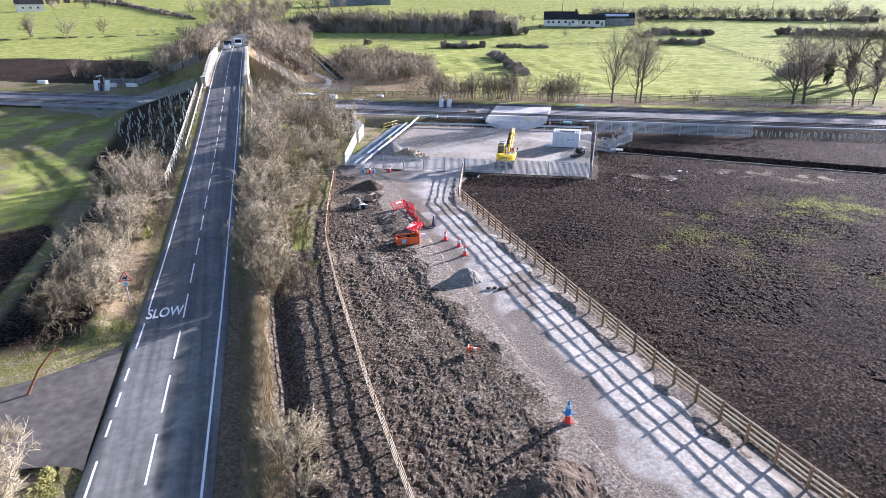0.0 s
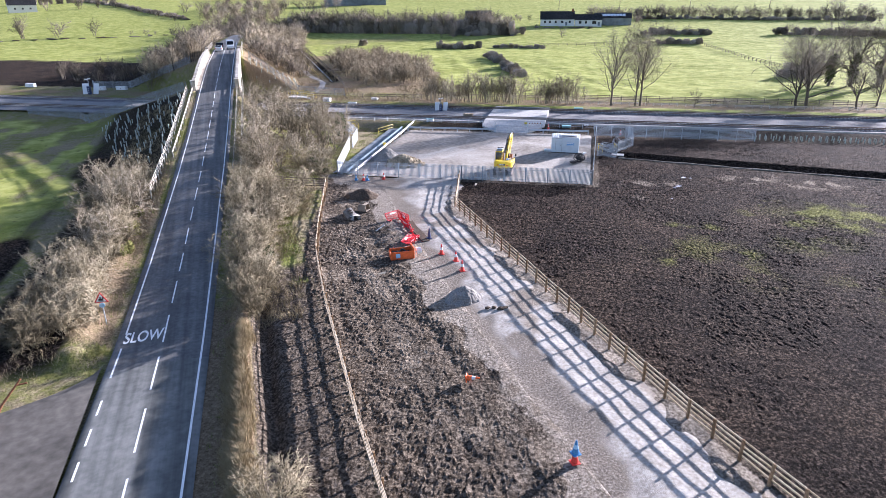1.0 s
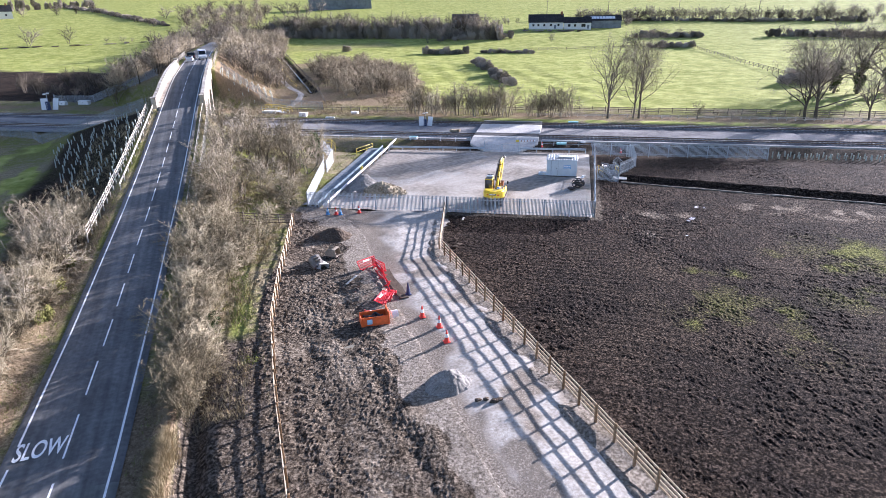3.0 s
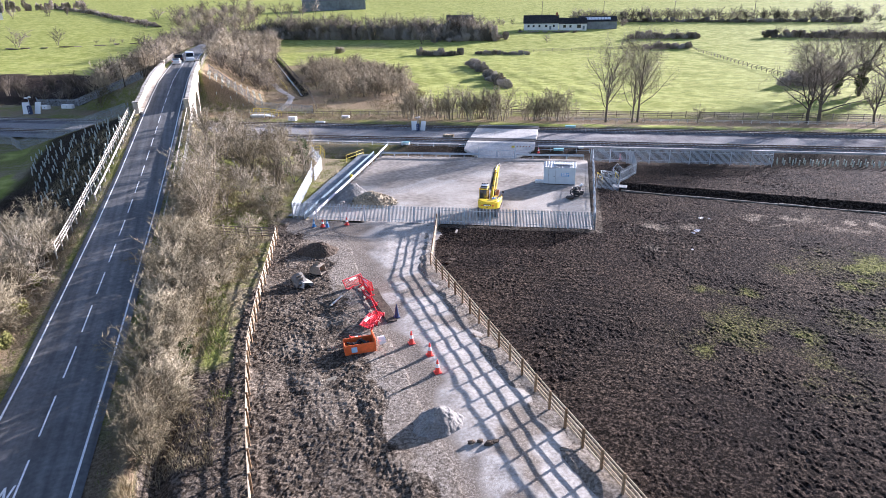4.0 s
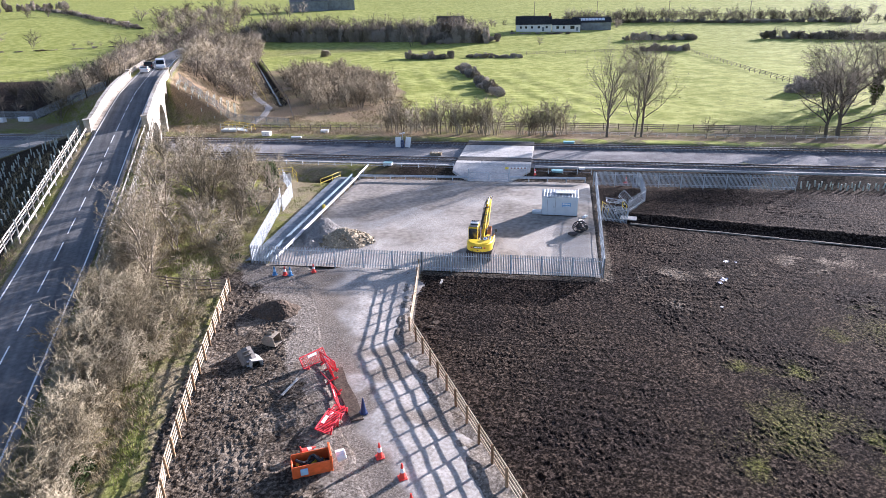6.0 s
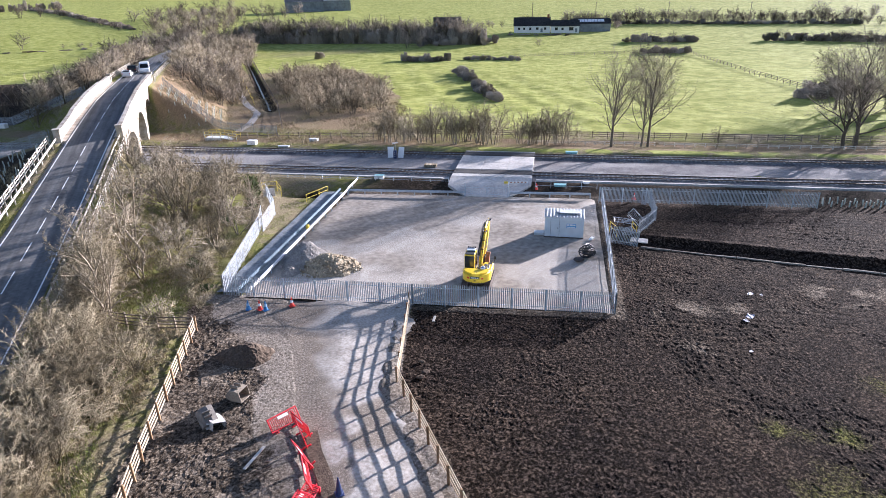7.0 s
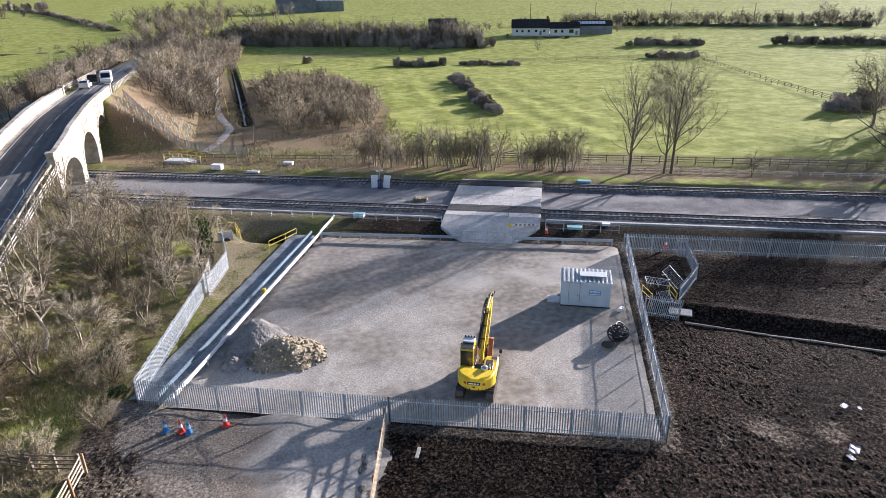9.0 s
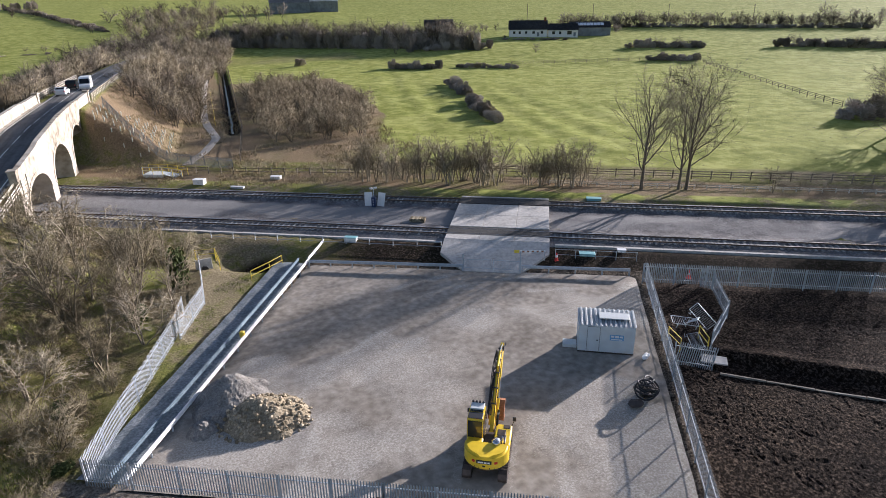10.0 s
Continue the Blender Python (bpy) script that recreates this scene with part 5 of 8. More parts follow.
# ---- excavator ----
def excavator():
    root = thing("excavator", pose(37.66, 76.96, 0.04, 0, 0, 57.2), "yellow tracked excavator parked with its arm raised", "excavator")
    for s in (-1, 1):
        bm = bmesh.new()
        pts = [(-1.55, 0.0), (1.55, 0.0), (1.85, 0.22), (1.9, 0.45), (1.75, 0.7), (1.45, 0.8), (-1.45, 0.8), (-1.75, 0.7), (-1.9, 0.45), (-1.85, 0.22)]
        extrude_poly(bm, [(p, q) for p, q in pts], -0.25, 0.25, pose(0, 0, 0, 90, 0, 0))
        bmesh.ops.translate(bm, verts=bm.verts, vec=(0, s * 1.0, 0))
        t = part("crawler_track", bm, M_DARKSTEEL, root)
        for k in range(16):
            bm = bmesh.new()
            xx = -1.5 + k * 0.2
            for zz in (-0.012, 0.80):
                box(bm, xx, s * 1.0 - 0.26, zz, xx + 0.05, s * 1.0 + 0.26, zz + 0.03)
            part("track_pad", bm, M_DARKSTEEL, t)
    bm = bmesh.new()
    box(bm, -0.9, -0.76, 0.35, 0.9, 0.76, 0.75, bevel=0.05)
    part("undercarriage", bm, M_DARKSTEEL, root)
    bm = bmesh.new()
    cone(bm, 0.62, 0.62, 0.22, 24, z=0.75)
    part("slew_ring", bm, M_DARKSTEEL, root)
    # house with rounded tail
    tail = [(1.35, -1.22)] + [(1.35, 1.22)] + [(-0.75 - 1.15 * math.sin(a), 1.25 * math.cos(a)) for a in np.linspace(0.0, math.pi, 15)]
    bm = bmesh.new()
    extrude_poly(bm, tail, 0.95, 1.12)
    part("deck", bm, M_DARKSTEEL, root)
    bm = bmesh.new()
    tail2 = [(-0.55, -1.25), (-0.55, 1.25)] + [(-0.75 - 1.15 * math.sin(a), 1.27 * math.cos(a)) for a in np.linspace(0.05, math.pi - 0.05, 17)]
    vs = extrude_poly(bm, tail2, 1.02, 1.86)
    es = [e for e in bm.edges if all(v.co.z > 1.8 for v in e.verts)]
    bmesh.ops.bevel(bm, geom=es, offset=0.14, segments=3, affect='EDGES')
    cw = part("counterweight", bm, M_YELLOW, root)
    for y in (-0.62, 0.62):
        bm = bmesh.new()
        box(bm, -0.03, -0.09, -0.07, 0.02, 0.09, 0.07)
        ob = part("rear_light", bm, M_SIGNRED, cw)
        ob.matrix_local = pose(-0.75 - 1.15 * math.sqrt(1 - (y / 1.27) ** 2), y, 1.42, 0, 0, -math.degrees(math.asin(y / 1.27)) * 0.9)
    bm = bmesh.new()
    box(bm, -0.02, -0.42, -0.10, 0.02, 0.42, 0.10)
    ob = part("name_board", bm, M_BLACKPL, cw)
    ob.matrix_local = pose(-1.905, 0.02, 1.50)
    for k, (y0, y1) in enumerate(((-0.33, -0.2), (-0.15, 0.0), (0.05, 0.33))):
        bm = bmesh.new()
        box(bm, -0.03, y0, -0.04, 0.0, y1, 0.04)
        ob = part("board_stripe", bm, M_WHITE, cw)
        ob.matrix_local = pose(-1.925, 0.02, 1.50)
    bm = bmesh.new()
    box(bm, -0.03, -0.08, -0.04, 0.0, 0.08, 0.04)
    ob = part("vent_plate", bm, M_BLACKPL, cw)
    ob.matrix_local = pose(-1.895, 0.02, 1.22)
    bm = bmesh.new()
    box(bm, -0.55, -1.24, 1.12, 1.25, -0.32, 1.72, bevel=0.05)
    eng = part("engine_cover", bm, M_YELLOW, root)
    bm = bmesh.new()
    box(bm, -0.5, -1.0, 1.72, 0.2, -0.5, 1.80, bevel=0.03)
    part("grille", bm, M_BLACKPL, eng)
    bm = bmesh.new()
    bmesh.ops.create_uvsphere(bm, u_segments=16, v_segments=10, radius=0.27)
    bmesh.ops.transform(bm, matrix=pose(-0.62, -0.5, 1.92) @ Matrix.Diagonal((1.1, 0.95, 0.7, 1)), verts=bm.verts)
    cone(bm, 0.06, 0.06, 0.4, 10, pose(-0.5, -0.85, 1.8))
    part("exhaust_box", bm, M_SHINE, eng, "bright metal exhaust silencer")
    bm = bmesh.new()
    box(bm, -0.55, 0.3, 1.12, 0.0, 1.24, 1.6, bevel=0.05)
    part("side_cover", bm, M_YELLOW, root)
    # cab
    prof = [(0.0, 1.12), (1.55, 1.12), (1.62, 1.75), (1.35, 2.78), (1.2, 2.86), (0.05, 2.86), (-0.05, 2.7)]
    bm = bmesh.new()
    extrude_poly(bm, prof, -1.24, -0.34, pose(0, 0, 0, 90, 0, 0))
    bmesh.ops.recalc_face_normals(bm, faces=bm.faces)
    cab = part("cab", bm, M_YELLOW, root)
    for nm, a in (("rear_window", (-0.07, 0.38, 1.38, -0.02, 1.20, 2.72)), ("roof_window", (0.62, 0.42, 2.86, 1.12, 1.16, 2.885))):
        bm = bmesh.new()
        box(bm, *a)
        part(nm, bm, M_GLASS, cab)
    bm = bmesh.new()
    box(bm, -0.03, 0.37, 2.86, 0.55, 1.21, 2.90, bevel=0.015)
    part("roof_panel", bm, M_BLACKPL, cab)
    for y in (0.33, 1.25):
        bm = bmesh.new()
        extrude_poly(bm, [(0.08, 1.3), (1.52, 1.3), (1.56, 1.8), (1.28, 2.70), (0.08, 2.70)], -y - 0.01, -y + 0.01, pose(0, 0, 0, 90, 0, 0))
        part("side_window", bm, M_GLASS, cab)
    bm = bmesh.new()
    v = [bm.verts.new(p) for p in ((1.625, 0.42, 1.72), (1.625, 1.16, 1.72), (1.37, 1.16, 2.74), (1.37, 0.42, 2.74))]
    bm.faces.new(v)
    bmesh.ops.solidify(bm, geom=bm.faces[:], thickness=0.02)
    part("windscreen", bm, M_GLASS, cab)
    bm = bmesh.new()
    box(bm, 0.75, 0.4, 2.9, 1.35, 1.18, 3.0, bevel=0.02)
    part("roof_guard", bm, M_GREYBOX, cab)
    for k in range(4):
        bm = bmesh.new()
        box(bm, 1.28, 0.42 + 0.2 * k, 3.0, 1.4, 0.55 + 0.2 * k, 3.12, bevel=0.02)
        part("work_light", bm, M_BLACKPL, cab)
    for x, y in ((1.6, 1.38), (1.2, -1.35)):
        bm = bmesh.new()
        rod(bm, (x, y * 0.9, 1.7), (x, y, 2.1), 0.02)
        box(bm, x - 0.04, y - 0.1, 2.05, x + 0.02, y + 0.1, 2.35, bevel=0.02)
        part("mirror", bm, M_BLACKPL, root)

    # arm: boom, stick, bucket, rams
    def arm(name, side_pts, y0, y1):
        bm = bmesh.new()
        extrude_poly(bm, side_pts, -y1, -y0, pose(0, 0, 0, 90, 0, 0))
        bmesh.ops.recalc_face_normals(bm, faces=bm.faces)
        return part(name, bm, M_YELLOW, root)

    arm("boom", [(0.75, 1.45), (1.1, 1.25), (2.4, 2.62), (3.9, 3.55), (5.2, 3.82), (6.1, 3.78), (6.15, 3.98), (5.2, 4.15), (3.75, 3.98), (2.2, 3.08)], -0.17, 0.05)
    st = arm("stick", [(6.35, 4.18), (6.0, 4.12), (5.2, 3.28), (3.9, 1.75), (3.75, 1.55), (3.95, 1.47), (5.55, 2.85), (6.3, 3.78)], -0.16, 0.04)
    for x, z, w in ((0.95, 1.42, 0.34), (3.75, 3.78, 0.30), (6.1, 3.95, 0.26), (3.9, 1.62, 0.28), (5.1, 4.12, 0.24)):
        bm = bmesh.new()
        cone(bm, 0.11, 0.11, w, 12, pose(x, -0.06 + w / 2, z, 90, 0, 0))
        part("pivot_pin", bm, M_DARKSTEEL, root)
    for x, z in ((1.7, 2.75), (2.5, 3.32), (3.3, 3.86), (4.3, 4.16), (5.6, 4.18)):
        bm = bmesh.new()
        box(bm, x - 0.05, -0.22, z - 0.02, x + 0.05, 0.12, z + 0.05, bevel=0.01)
        part("hose_clamp", bm, M_BLACKPL, root)
    for k in range(3):
        bm = bmesh.new()
        pts = [Vector((1.2, -0.16 + 0.1 * k, 2.28)), Vector((2.2, -0.16 + 0.1 * k, 3.14)), Vector((3.75, -0.16 + 0.1 * k, 4.04)), Vector((5.2, -0.16 + 0.1 * k, 4.21)), Vector((6.0, -0.16 + 0.1 * k, 4.10))]
        for p, q in zip(pts, pts[1:]):
            rod(bm, p, q, 0.028, 6)
        part("steel_pipe", bm, M_DARKSTEEL if k != 1 else M_YELLOW, root)
    for x0, y0, x1, y1, z in ((0.2, -0.95, 0.75, -0.45, 1.74), (0.85, -1.15, 1.2, -0.75, 1.74), (-0.45, -0.28, 0.6, 0.25, 1.42)):
        bm = bmesh.new()
        box(bm, x0, y0, 1.12, x1, y1, z, bevel=0.03)
        part("deck_box", bm, M_DARKSTEEL, root)
    for y in (-0.26, 0.14):
        bm = bmesh.new()
        rod(bm, (1.5, y, 1.35), (2.7, y, 2.45), 0.075, 10)
        ram = part("boom_ram", bm, M_YELLOW, root)
        bm = bmesh.new()
        rod(bm, (2.7, y, 2.45), (3.55, y, 3.4), 0.045, 8)
        part("ram_rod", bm, M_SHINE, ram)
    bm = bmesh.new()
    rod(bm, (3.6, -0.06, 4.12), (5.0, -0.06, 4.30), 0.075, 10)
    ram = part("stick_ram", bm, M_YELLOW, root)
    bm = bmesh.new()
    rod(bm, (5.0, -0.06, 4.30), (6.28, -0.06, 4.12), 0.045, 8)
    part("ram_rod", bm, M_SHINE, ram)
    bm = bmesh.new()
    rod(bm, (5.9, -0.06, 3.1), (4.5, -0.06, 1.75), 0.07, 8)
    part("bucket_ram", bm, M_DARKSTEEL, root)
    def pipe(pts, r, parent):
        bm = bmesh.new()
        rings = []
        for j, p in enumerate(pts):
            d = (pts[min(j + 1, len(pts) - 1)] - pts[max(j - 1, 0)]).normalized()
            e1 = d.orthogonal().normalized()
            e2 = d.cross(e1)
            rings.append([bm.verts.new(p + (e1 * math.cos(w) + e2 * math.sin(w)) * r) for w in (0, 1.26, 2.51, 3.77, 5.03)])
        for p, q in zip(rings, rings[1:]):
            for i in range(5):
                bm.faces.new((p[i], p[(i + 1) % 5], q[(i + 1) % 5], q[i]))
        bmesh.ops.recalc_face_normals(bm, faces=bm.faces)
        part("hydraulic_hose", bm, M_BLACKPL, parent)

    for k in range(4):
        pipe([Vector((1.2 + 0.55 * j, 0.10 + 0.05 * k + 0.02 * math.sin(j + k), 2.25 + 0.48 * j - 0.035 * j * j + 0.06 * k)) for j in range(9)], 0.028, root)
    for k in range(3):
        pipe([Vector((1.0 + 0.16 * j, -0.30 - 0.05 * k, 1.5 + 0.28 * math.sin(j * 0.8) + 0.16 * j)) for j in range(7)], 0.03, root)
    for k in range(2):
        pipe([Vector((5.0 + 0.3 * j, -0.22 - 0.05 * k, 4.4 + 0.18 * math.sin(j * 1.2) - 0.05 * j)) for j in range(6)], 0.025, root)
    bm = bmesh.new()
    box(bm, 3.2, 0.06, 3.62, 3.75, 0.16, 4.0, bevel=0.03)
    part("valve_block", bm, M_DARKSTEEL, root)
    prof = [(3.9, 1.65), (3.55, 1.75), (3.1, 1.5), (2.85, 1.05), (2.95, 0.65), (3.35, 0.5), (3.55, 0.72), (3.3, 0.85), (3.25, 1.1), (3.45, 1.35)]
    bm = bmesh.new()
    extrude_poly(bm, prof, -0.42, 0.58, pose(0, 0, 0, 90, 0, 0))
    bmesh.ops.recalc_face_normals(bm, faces=bm.faces)
    bk = part("bucket", bm, M_RUST, root, "rust-brown worn bucket")
    for k in range(4):
        bm = bmesh.new()
        y = -0.52 + 0.28 * k
        box(bm, 3.4, y, 0.5, 3.68, y + 0.08, 0.58)
        part("tooth", bm, M_DARKSTEEL, bk)
    bm = bmesh.new()
    for s in (-0.3, 0.2):
        rod(bm, (-0.3, -1.2 + s * 0, 1.95), (0.9, -1.2, 1.95), 0.018, 6)
        rod(bm, (-0.3, -1.2, 1.7), (-0.3, -1.2, 1.95), 0.018, 6)
        rod(bm, (0.9, -1.2, 1.7), (0.9, -1.2, 1.95), 0.018, 6)
    part("handrail", bm, M_YELLOW, root)
    return root


excavator()


# ---- site cabin ----
def cabin():
    root = thing("site_cabin", pose(51.45, 85.15, 0.05, 0, 0, -31.5), "grey-blue steel site cabin with a ribbed white roof", "cabin")
    bm = bmesh.new()
    box(bm, -2.05, -1.2, 0.08, 2.05, 1.2, 2.3, bevel=0.02)
    body = part("body", bm, M_HUT, root)
    bm = bmesh.new()
    n, L = 12, 4.24
    pts = []
    for k in range(n):
        x = -L / 2 + k * L / n
        pts += [(x, 2.33), (x + 0.16, 2.33), (x + 0.20, 2.40), (x + 0.31, 2.40)]
    pts.append((L / 2, 2.33))
    A = [bm.verts.new((x, -1.3, z)) for x, z in pts]
    B = [bm.verts.new((x, 1.3, z + 0.12)) for x, z in pts]
    for k in range(len(pts) - 1):
        bm.faces.new((A[k], A[k + 1], B[k + 1], B[k]))
    bmesh.ops.solidify(bm, geom=bm.faces[:], thickness=0.03)
    part("roof", bm, M_HUTROOF, root)
    bm = bmesh.new()
    box(bm, -0.55, -0.45, 2.50, 1.65, 0.55, 2.58, bevel=0.01)
    part("solar_panel", bm, M_GREYBOX, root, "grey panel lying on the roof")
    bm = bmesh.new()
    box(bm, -1.42, -1.225, 0.15, -1.40, -1.205, 2.2)
    box(bm, -0.5, -1.225, 0.15, -0.48, -1.205, 2.2)
    box(bm, -1.42, -1.225, 2.19, -0.48, -1.205, 2.21)
    door = part("door_seam", bm, M_BLACKPL, body)
    bm = bmesh.new()
    box(bm, -0.72, -1.25, 1.05, -0.6, -1.2, 1.12)
    part("handle", bm, M_BLACKPL, body)
    bm = bmesh.new()
    box(bm, 0.25, -1.225, 1.15, 1.25, -1.203, 1.62)
    sign = part("sign", bm, M_SIGNBLUE, body)
    for a in ((0.32, 1.40, 0.55, 1.56), (0.62, 1.38, 0.90, 1.56), (0.95, 1.40, 1.18, 1.54), (0.34, 1.2, 1.15, 1.28)):
        bm = bmesh.new()
        box(bm, a[0], -1.23, a[1], a[2], -1.222, a[3])
        part("sign_bar", bm, M_WHITE, sign)
    bm = bmesh.new()
    box(bm, -3.15, -0.75, 0.0, -2.1, 0.1, 0.28, bevel=0.02)
    part("step_box", bm, M_GREYBOX, root)
    bm = bmesh.new()
    box(bm, -2.07, -1.22, 0.0, 2.07, 1.22, 0.1)
    part("skid", bm, M_DARKSTEEL, root)
    return root


cabin()


def hose_pile():
    root = thing("hose_coil", pose(50.1, 78.5, 0.05) @ Matrix.Scale(1.3, 4), "tangled coil of black hose by the fence", "hose")
    r3 = random.Random(3)
    for k in range(15):
        bm = bmesh.new()
        R, tx, ty_ = r3.uniform(0.22, 0.55), r3.uniform(-38, 38), r3.uniform(-38, 38)
        m = pose(r3.uniform(-0.3, 0.3), r3.uniform(-0.3, 0.3), 0.06 + R * math.sin(radians(max(abs(tx), abs(ty_)))) + 0.035 * k, tx, ty_, 0)
        pts = [m @ Vector((R * math.cos(a), R * math.sin(a), 0)) for a in np.linspace(0, 2 * math.pi, 17)]
        rings = []
        for j in range(16):
            a = 2 * math.pi * j / 16
            o = m @ Vector((R * math.cos(a), R * math.sin(a), 0))
            e1 = (m.to_3x3() @ Vector((math.cos(a), math.sin(a), 0)))
            e2 = m.to_3x3() @ Vector((0, 0, 1))
            rings.append([bm.verts.new(o + (e1 * math.cos(w) + e2 * math.sin(w)) * 0.045) for w in (0, 1.05, 2.1, 3.14, 4.19, 5.24)])
        for j in range(16):
            for i in range(6):
                p, q = rings[j], rings[(j + 1) % 16]
                bm.faces.new((p[i], p[(i + 1) % 6], q[(i + 1) % 6], q[i]))
        part("loop", bm, M_BLACKPL, root)
    bm = bmesh.new()
    bmesh.ops.create_icosphere(bm, subdivisions=2, radius=0.34)
    for v in bm.verts:
        v.co = Vector((v.co.x * 1.3, v.co.y * 0.9, v.co.z * 0.5 + 0.2)) * r3.uniform(0.85, 1.1)
    bmesh.ops.translate(bm, verts=bm.verts, vec=(-1.0, -0.5, 0))
    part("bag", bm, M_DARKSTEEL, root)
    return root


hose_pile()
bm = bmesh.new()
r3 = random.Random(8)
bmesh.ops.create_icosphere(bm, subdivisions=2, radius=0.4)
for v in bm.verts:
    v.co = Vector((v.co.x * 1.2, v.co.y * 0.6, v.co.z * 0.45 + 0.12)) * r3.uniform(0.75, 1.2)
solid("white_sack", bm, M_CONEWHITE, "crumpled white sack beside the cabin", "sack", m=pose(53.2, 82.4, 0.06, 0, 0, 30))


# ---- vehicle barriers round the yard ----
# blue base colour holds the shade and sky reflection on the backing barrier
M_GALVSKY = material("sky_tinted_galvanised", [(0.10, 0.145, 0.18), (0.15, 0.20, 0.24), (0.21, 0.265, 0.31)], 3.0, 0.5, metal=0.2)


def armco(path, label, z=0.62, mat=None, spacing=2.4):
    pts = along(path, spacing)
    root = thing("vehicle_barrier", pose(pts[0].x, pts[0].y, 0.0), label, "barrier", "vehicle barriers")
    inv = root.matrix_world.inverted()
    bm = bmesh.new()
    box(bm, -0.05, -0.06, -0.1, 0.05, 0.06, z + 0.1)
    post = mesh_of("post", bm, M_GALV)
    prof = [(0.0, -0.16), (0.06, -0.12), (0.06, -0.05), (0.0, 0.0), (0.06, 0.05), (0.06, 0.12), (0.0, 0.16), (-0.03, 0.16), (-0.03, -0.16)]
    bm = bmesh.new()
    A = [bm.verts.new((0, p, q)) for p, q in prof]
    B = [bm.verts.new((1, p, q)) for p, q in prof]
    for k in range(len(prof)):
        bm.faces.new((A[k], A[(k + 1) % len(prof)], B[(k + 1) % len(prof)], B[k]))
    bm.faces.new(A)
    bm.faces.new(B[::-1])
    bmesh.ops.recalc_face_normals(bm, faces=bm.faces)
    beam_me = mesh_of("beam", bm, mat or M_GALV)
    for k, p in enumerate(pts):
        piece("post", post, root, inv @ Matrix.Translation(p))
    for a, b in zip(pts, pts[1:]):
        e = b - a
        n = Vector((e.y, -e.x, 0)).normalized() * 0.09
        turn = e.to_track_quat('X', 'Z').to_matrix().to_4x4()
        piece("beam", beam_me, root, inv @ Matrix.Translation(a + n + Vector((0, 0, z))) @ turn @ Matrix.Diagonal((e.length + 0.02, -1, 1, 1)))
    return root


armco([(18.25, 82.75), (33.0, 110.0)], "white-faced steel vehicle barrier along the yard edge", 0.62, M_WHITE)
armco([(17.35, 83.25), (32.1, 110.6)], "grey steel vehicle barrier backing another barrier", 0.62, M_GALVSKY)
armco([(33.1, 109.7), (47.0, 102.5)], "galvanised vehicle barrier at the railway end of the yard")
armco([(52.3, 99.9), (61.4, 95.1)], "galvanised vehicle barrier next to the crossing ramp", 0.62)
armco([(33.0, 110.0), (35.5, 114.6)], "short white vehicle barrier running to the railway", 0.75, M_WHITE)
bm = bmesh.new()
box(bm, -0.18, -0.18, 0.5, 0.18, 0.18, 1.0, bevel=0.06)
solid("yellow_grit_bin", bm, M_YELRAIL, "small yellow box fixed on the barrier", "box", m=pose(25.55, 96.4, 0.1, 0, 0, 61))
# bluish stone, its tones darkened for the shade between the two barriers
M_DRAIN = material("blue_grey_stone", [(0.11, 0.13, 0.14), (0.20, 0.225, 0.24), (0.34, 0.36, 0.375)], 6.0, 0.9, bump=0.06, bump_scale=9, detail=8)
kk = np.linspace(0, 1, 70)[:, None]
sheet("stone_drain", (1 - kk) * np.array((15.5, 84.2)) + kk * np.array((30.0, 111.7)), (1 - kk) * np.array((18.0, 82.9)) + kk * np.array((32.8, 110.2)), 9, M_DRAIN, "strip of blue-grey drain stone along the yard edge", "drain", lambda X, Y: 0.26 + 0 * X, 0.16, 0.1, 0.6)


# ---- railway things ----
def on_rail(u, v, z, turn=0.0):
    x, y = rail_xy(u, v)
    return pose(x, y, z, 0, 0, RAIL_TURN + turn)


def case(u, v, z, sx, sy, sz, mat, label, lid=None, turn=0.0):
    root = thing("equipment_case", on_rail(u, v, z, turn), label, "equipment case", "lineside cases")
    bm = bmesh.new()
    box(bm, -sx / 2, -sy / 2, 0, sx / 2, sy / 2, sz - 0.06, bevel=0.02)
    part("body", bm, mat, root)
    bm = bmesh.new()
    box(bm, -sx / 2 - 0.05, -sy / 2 - 0.05, sz - 0.06, sx / 2 + 0.05, sy / 2 + 0.05, sz, bevel=0.015)
    part("lid", bm, lid or mat, root)
    bm = bmesh.new()
    box(bm, -0.03, -sy / 2 - 0.03, sz * 0.35, 0.03, -sy / 2, sz * 0.6)
    part("handle", bm, M_BLACKPL, root)
    return root


case(-24.0, 117.0, 0.55, 1.3, 0.7, 0.7, M_GREYBOX, "pale grey lineside equipment case with a teal lid", M_TEAL)
case(4.7, 117.2, 0.6, 0.8, 0.5, 0.5, M_CONEWHITE, "small cream lineside case by the fence")
case(-52.3, 136.0, 0.85, 1.6, 0.9, 0.9, M_WHITE, "white lineside equipment case by the far track")
case(-42.3, 139.8, 0.95, 1.5, 0.7, 0.5, M_WHITE, "low white equipment case on the verge")
case(-46.0, 135.0, 0.85, 1.9, 0.5, 0.28, M_GREYBOX, "low pale trough case beside the track")
case(3.2, 135.0, 0.75, 1.8, 0.8, 0.35, M_TEAL, "low teal lineside case by the far track")
case(1.2, 116.3, 0.5, 1.5, 0.7, 0.4, M_TEAL, "low teal lineside case beyond the ramp")


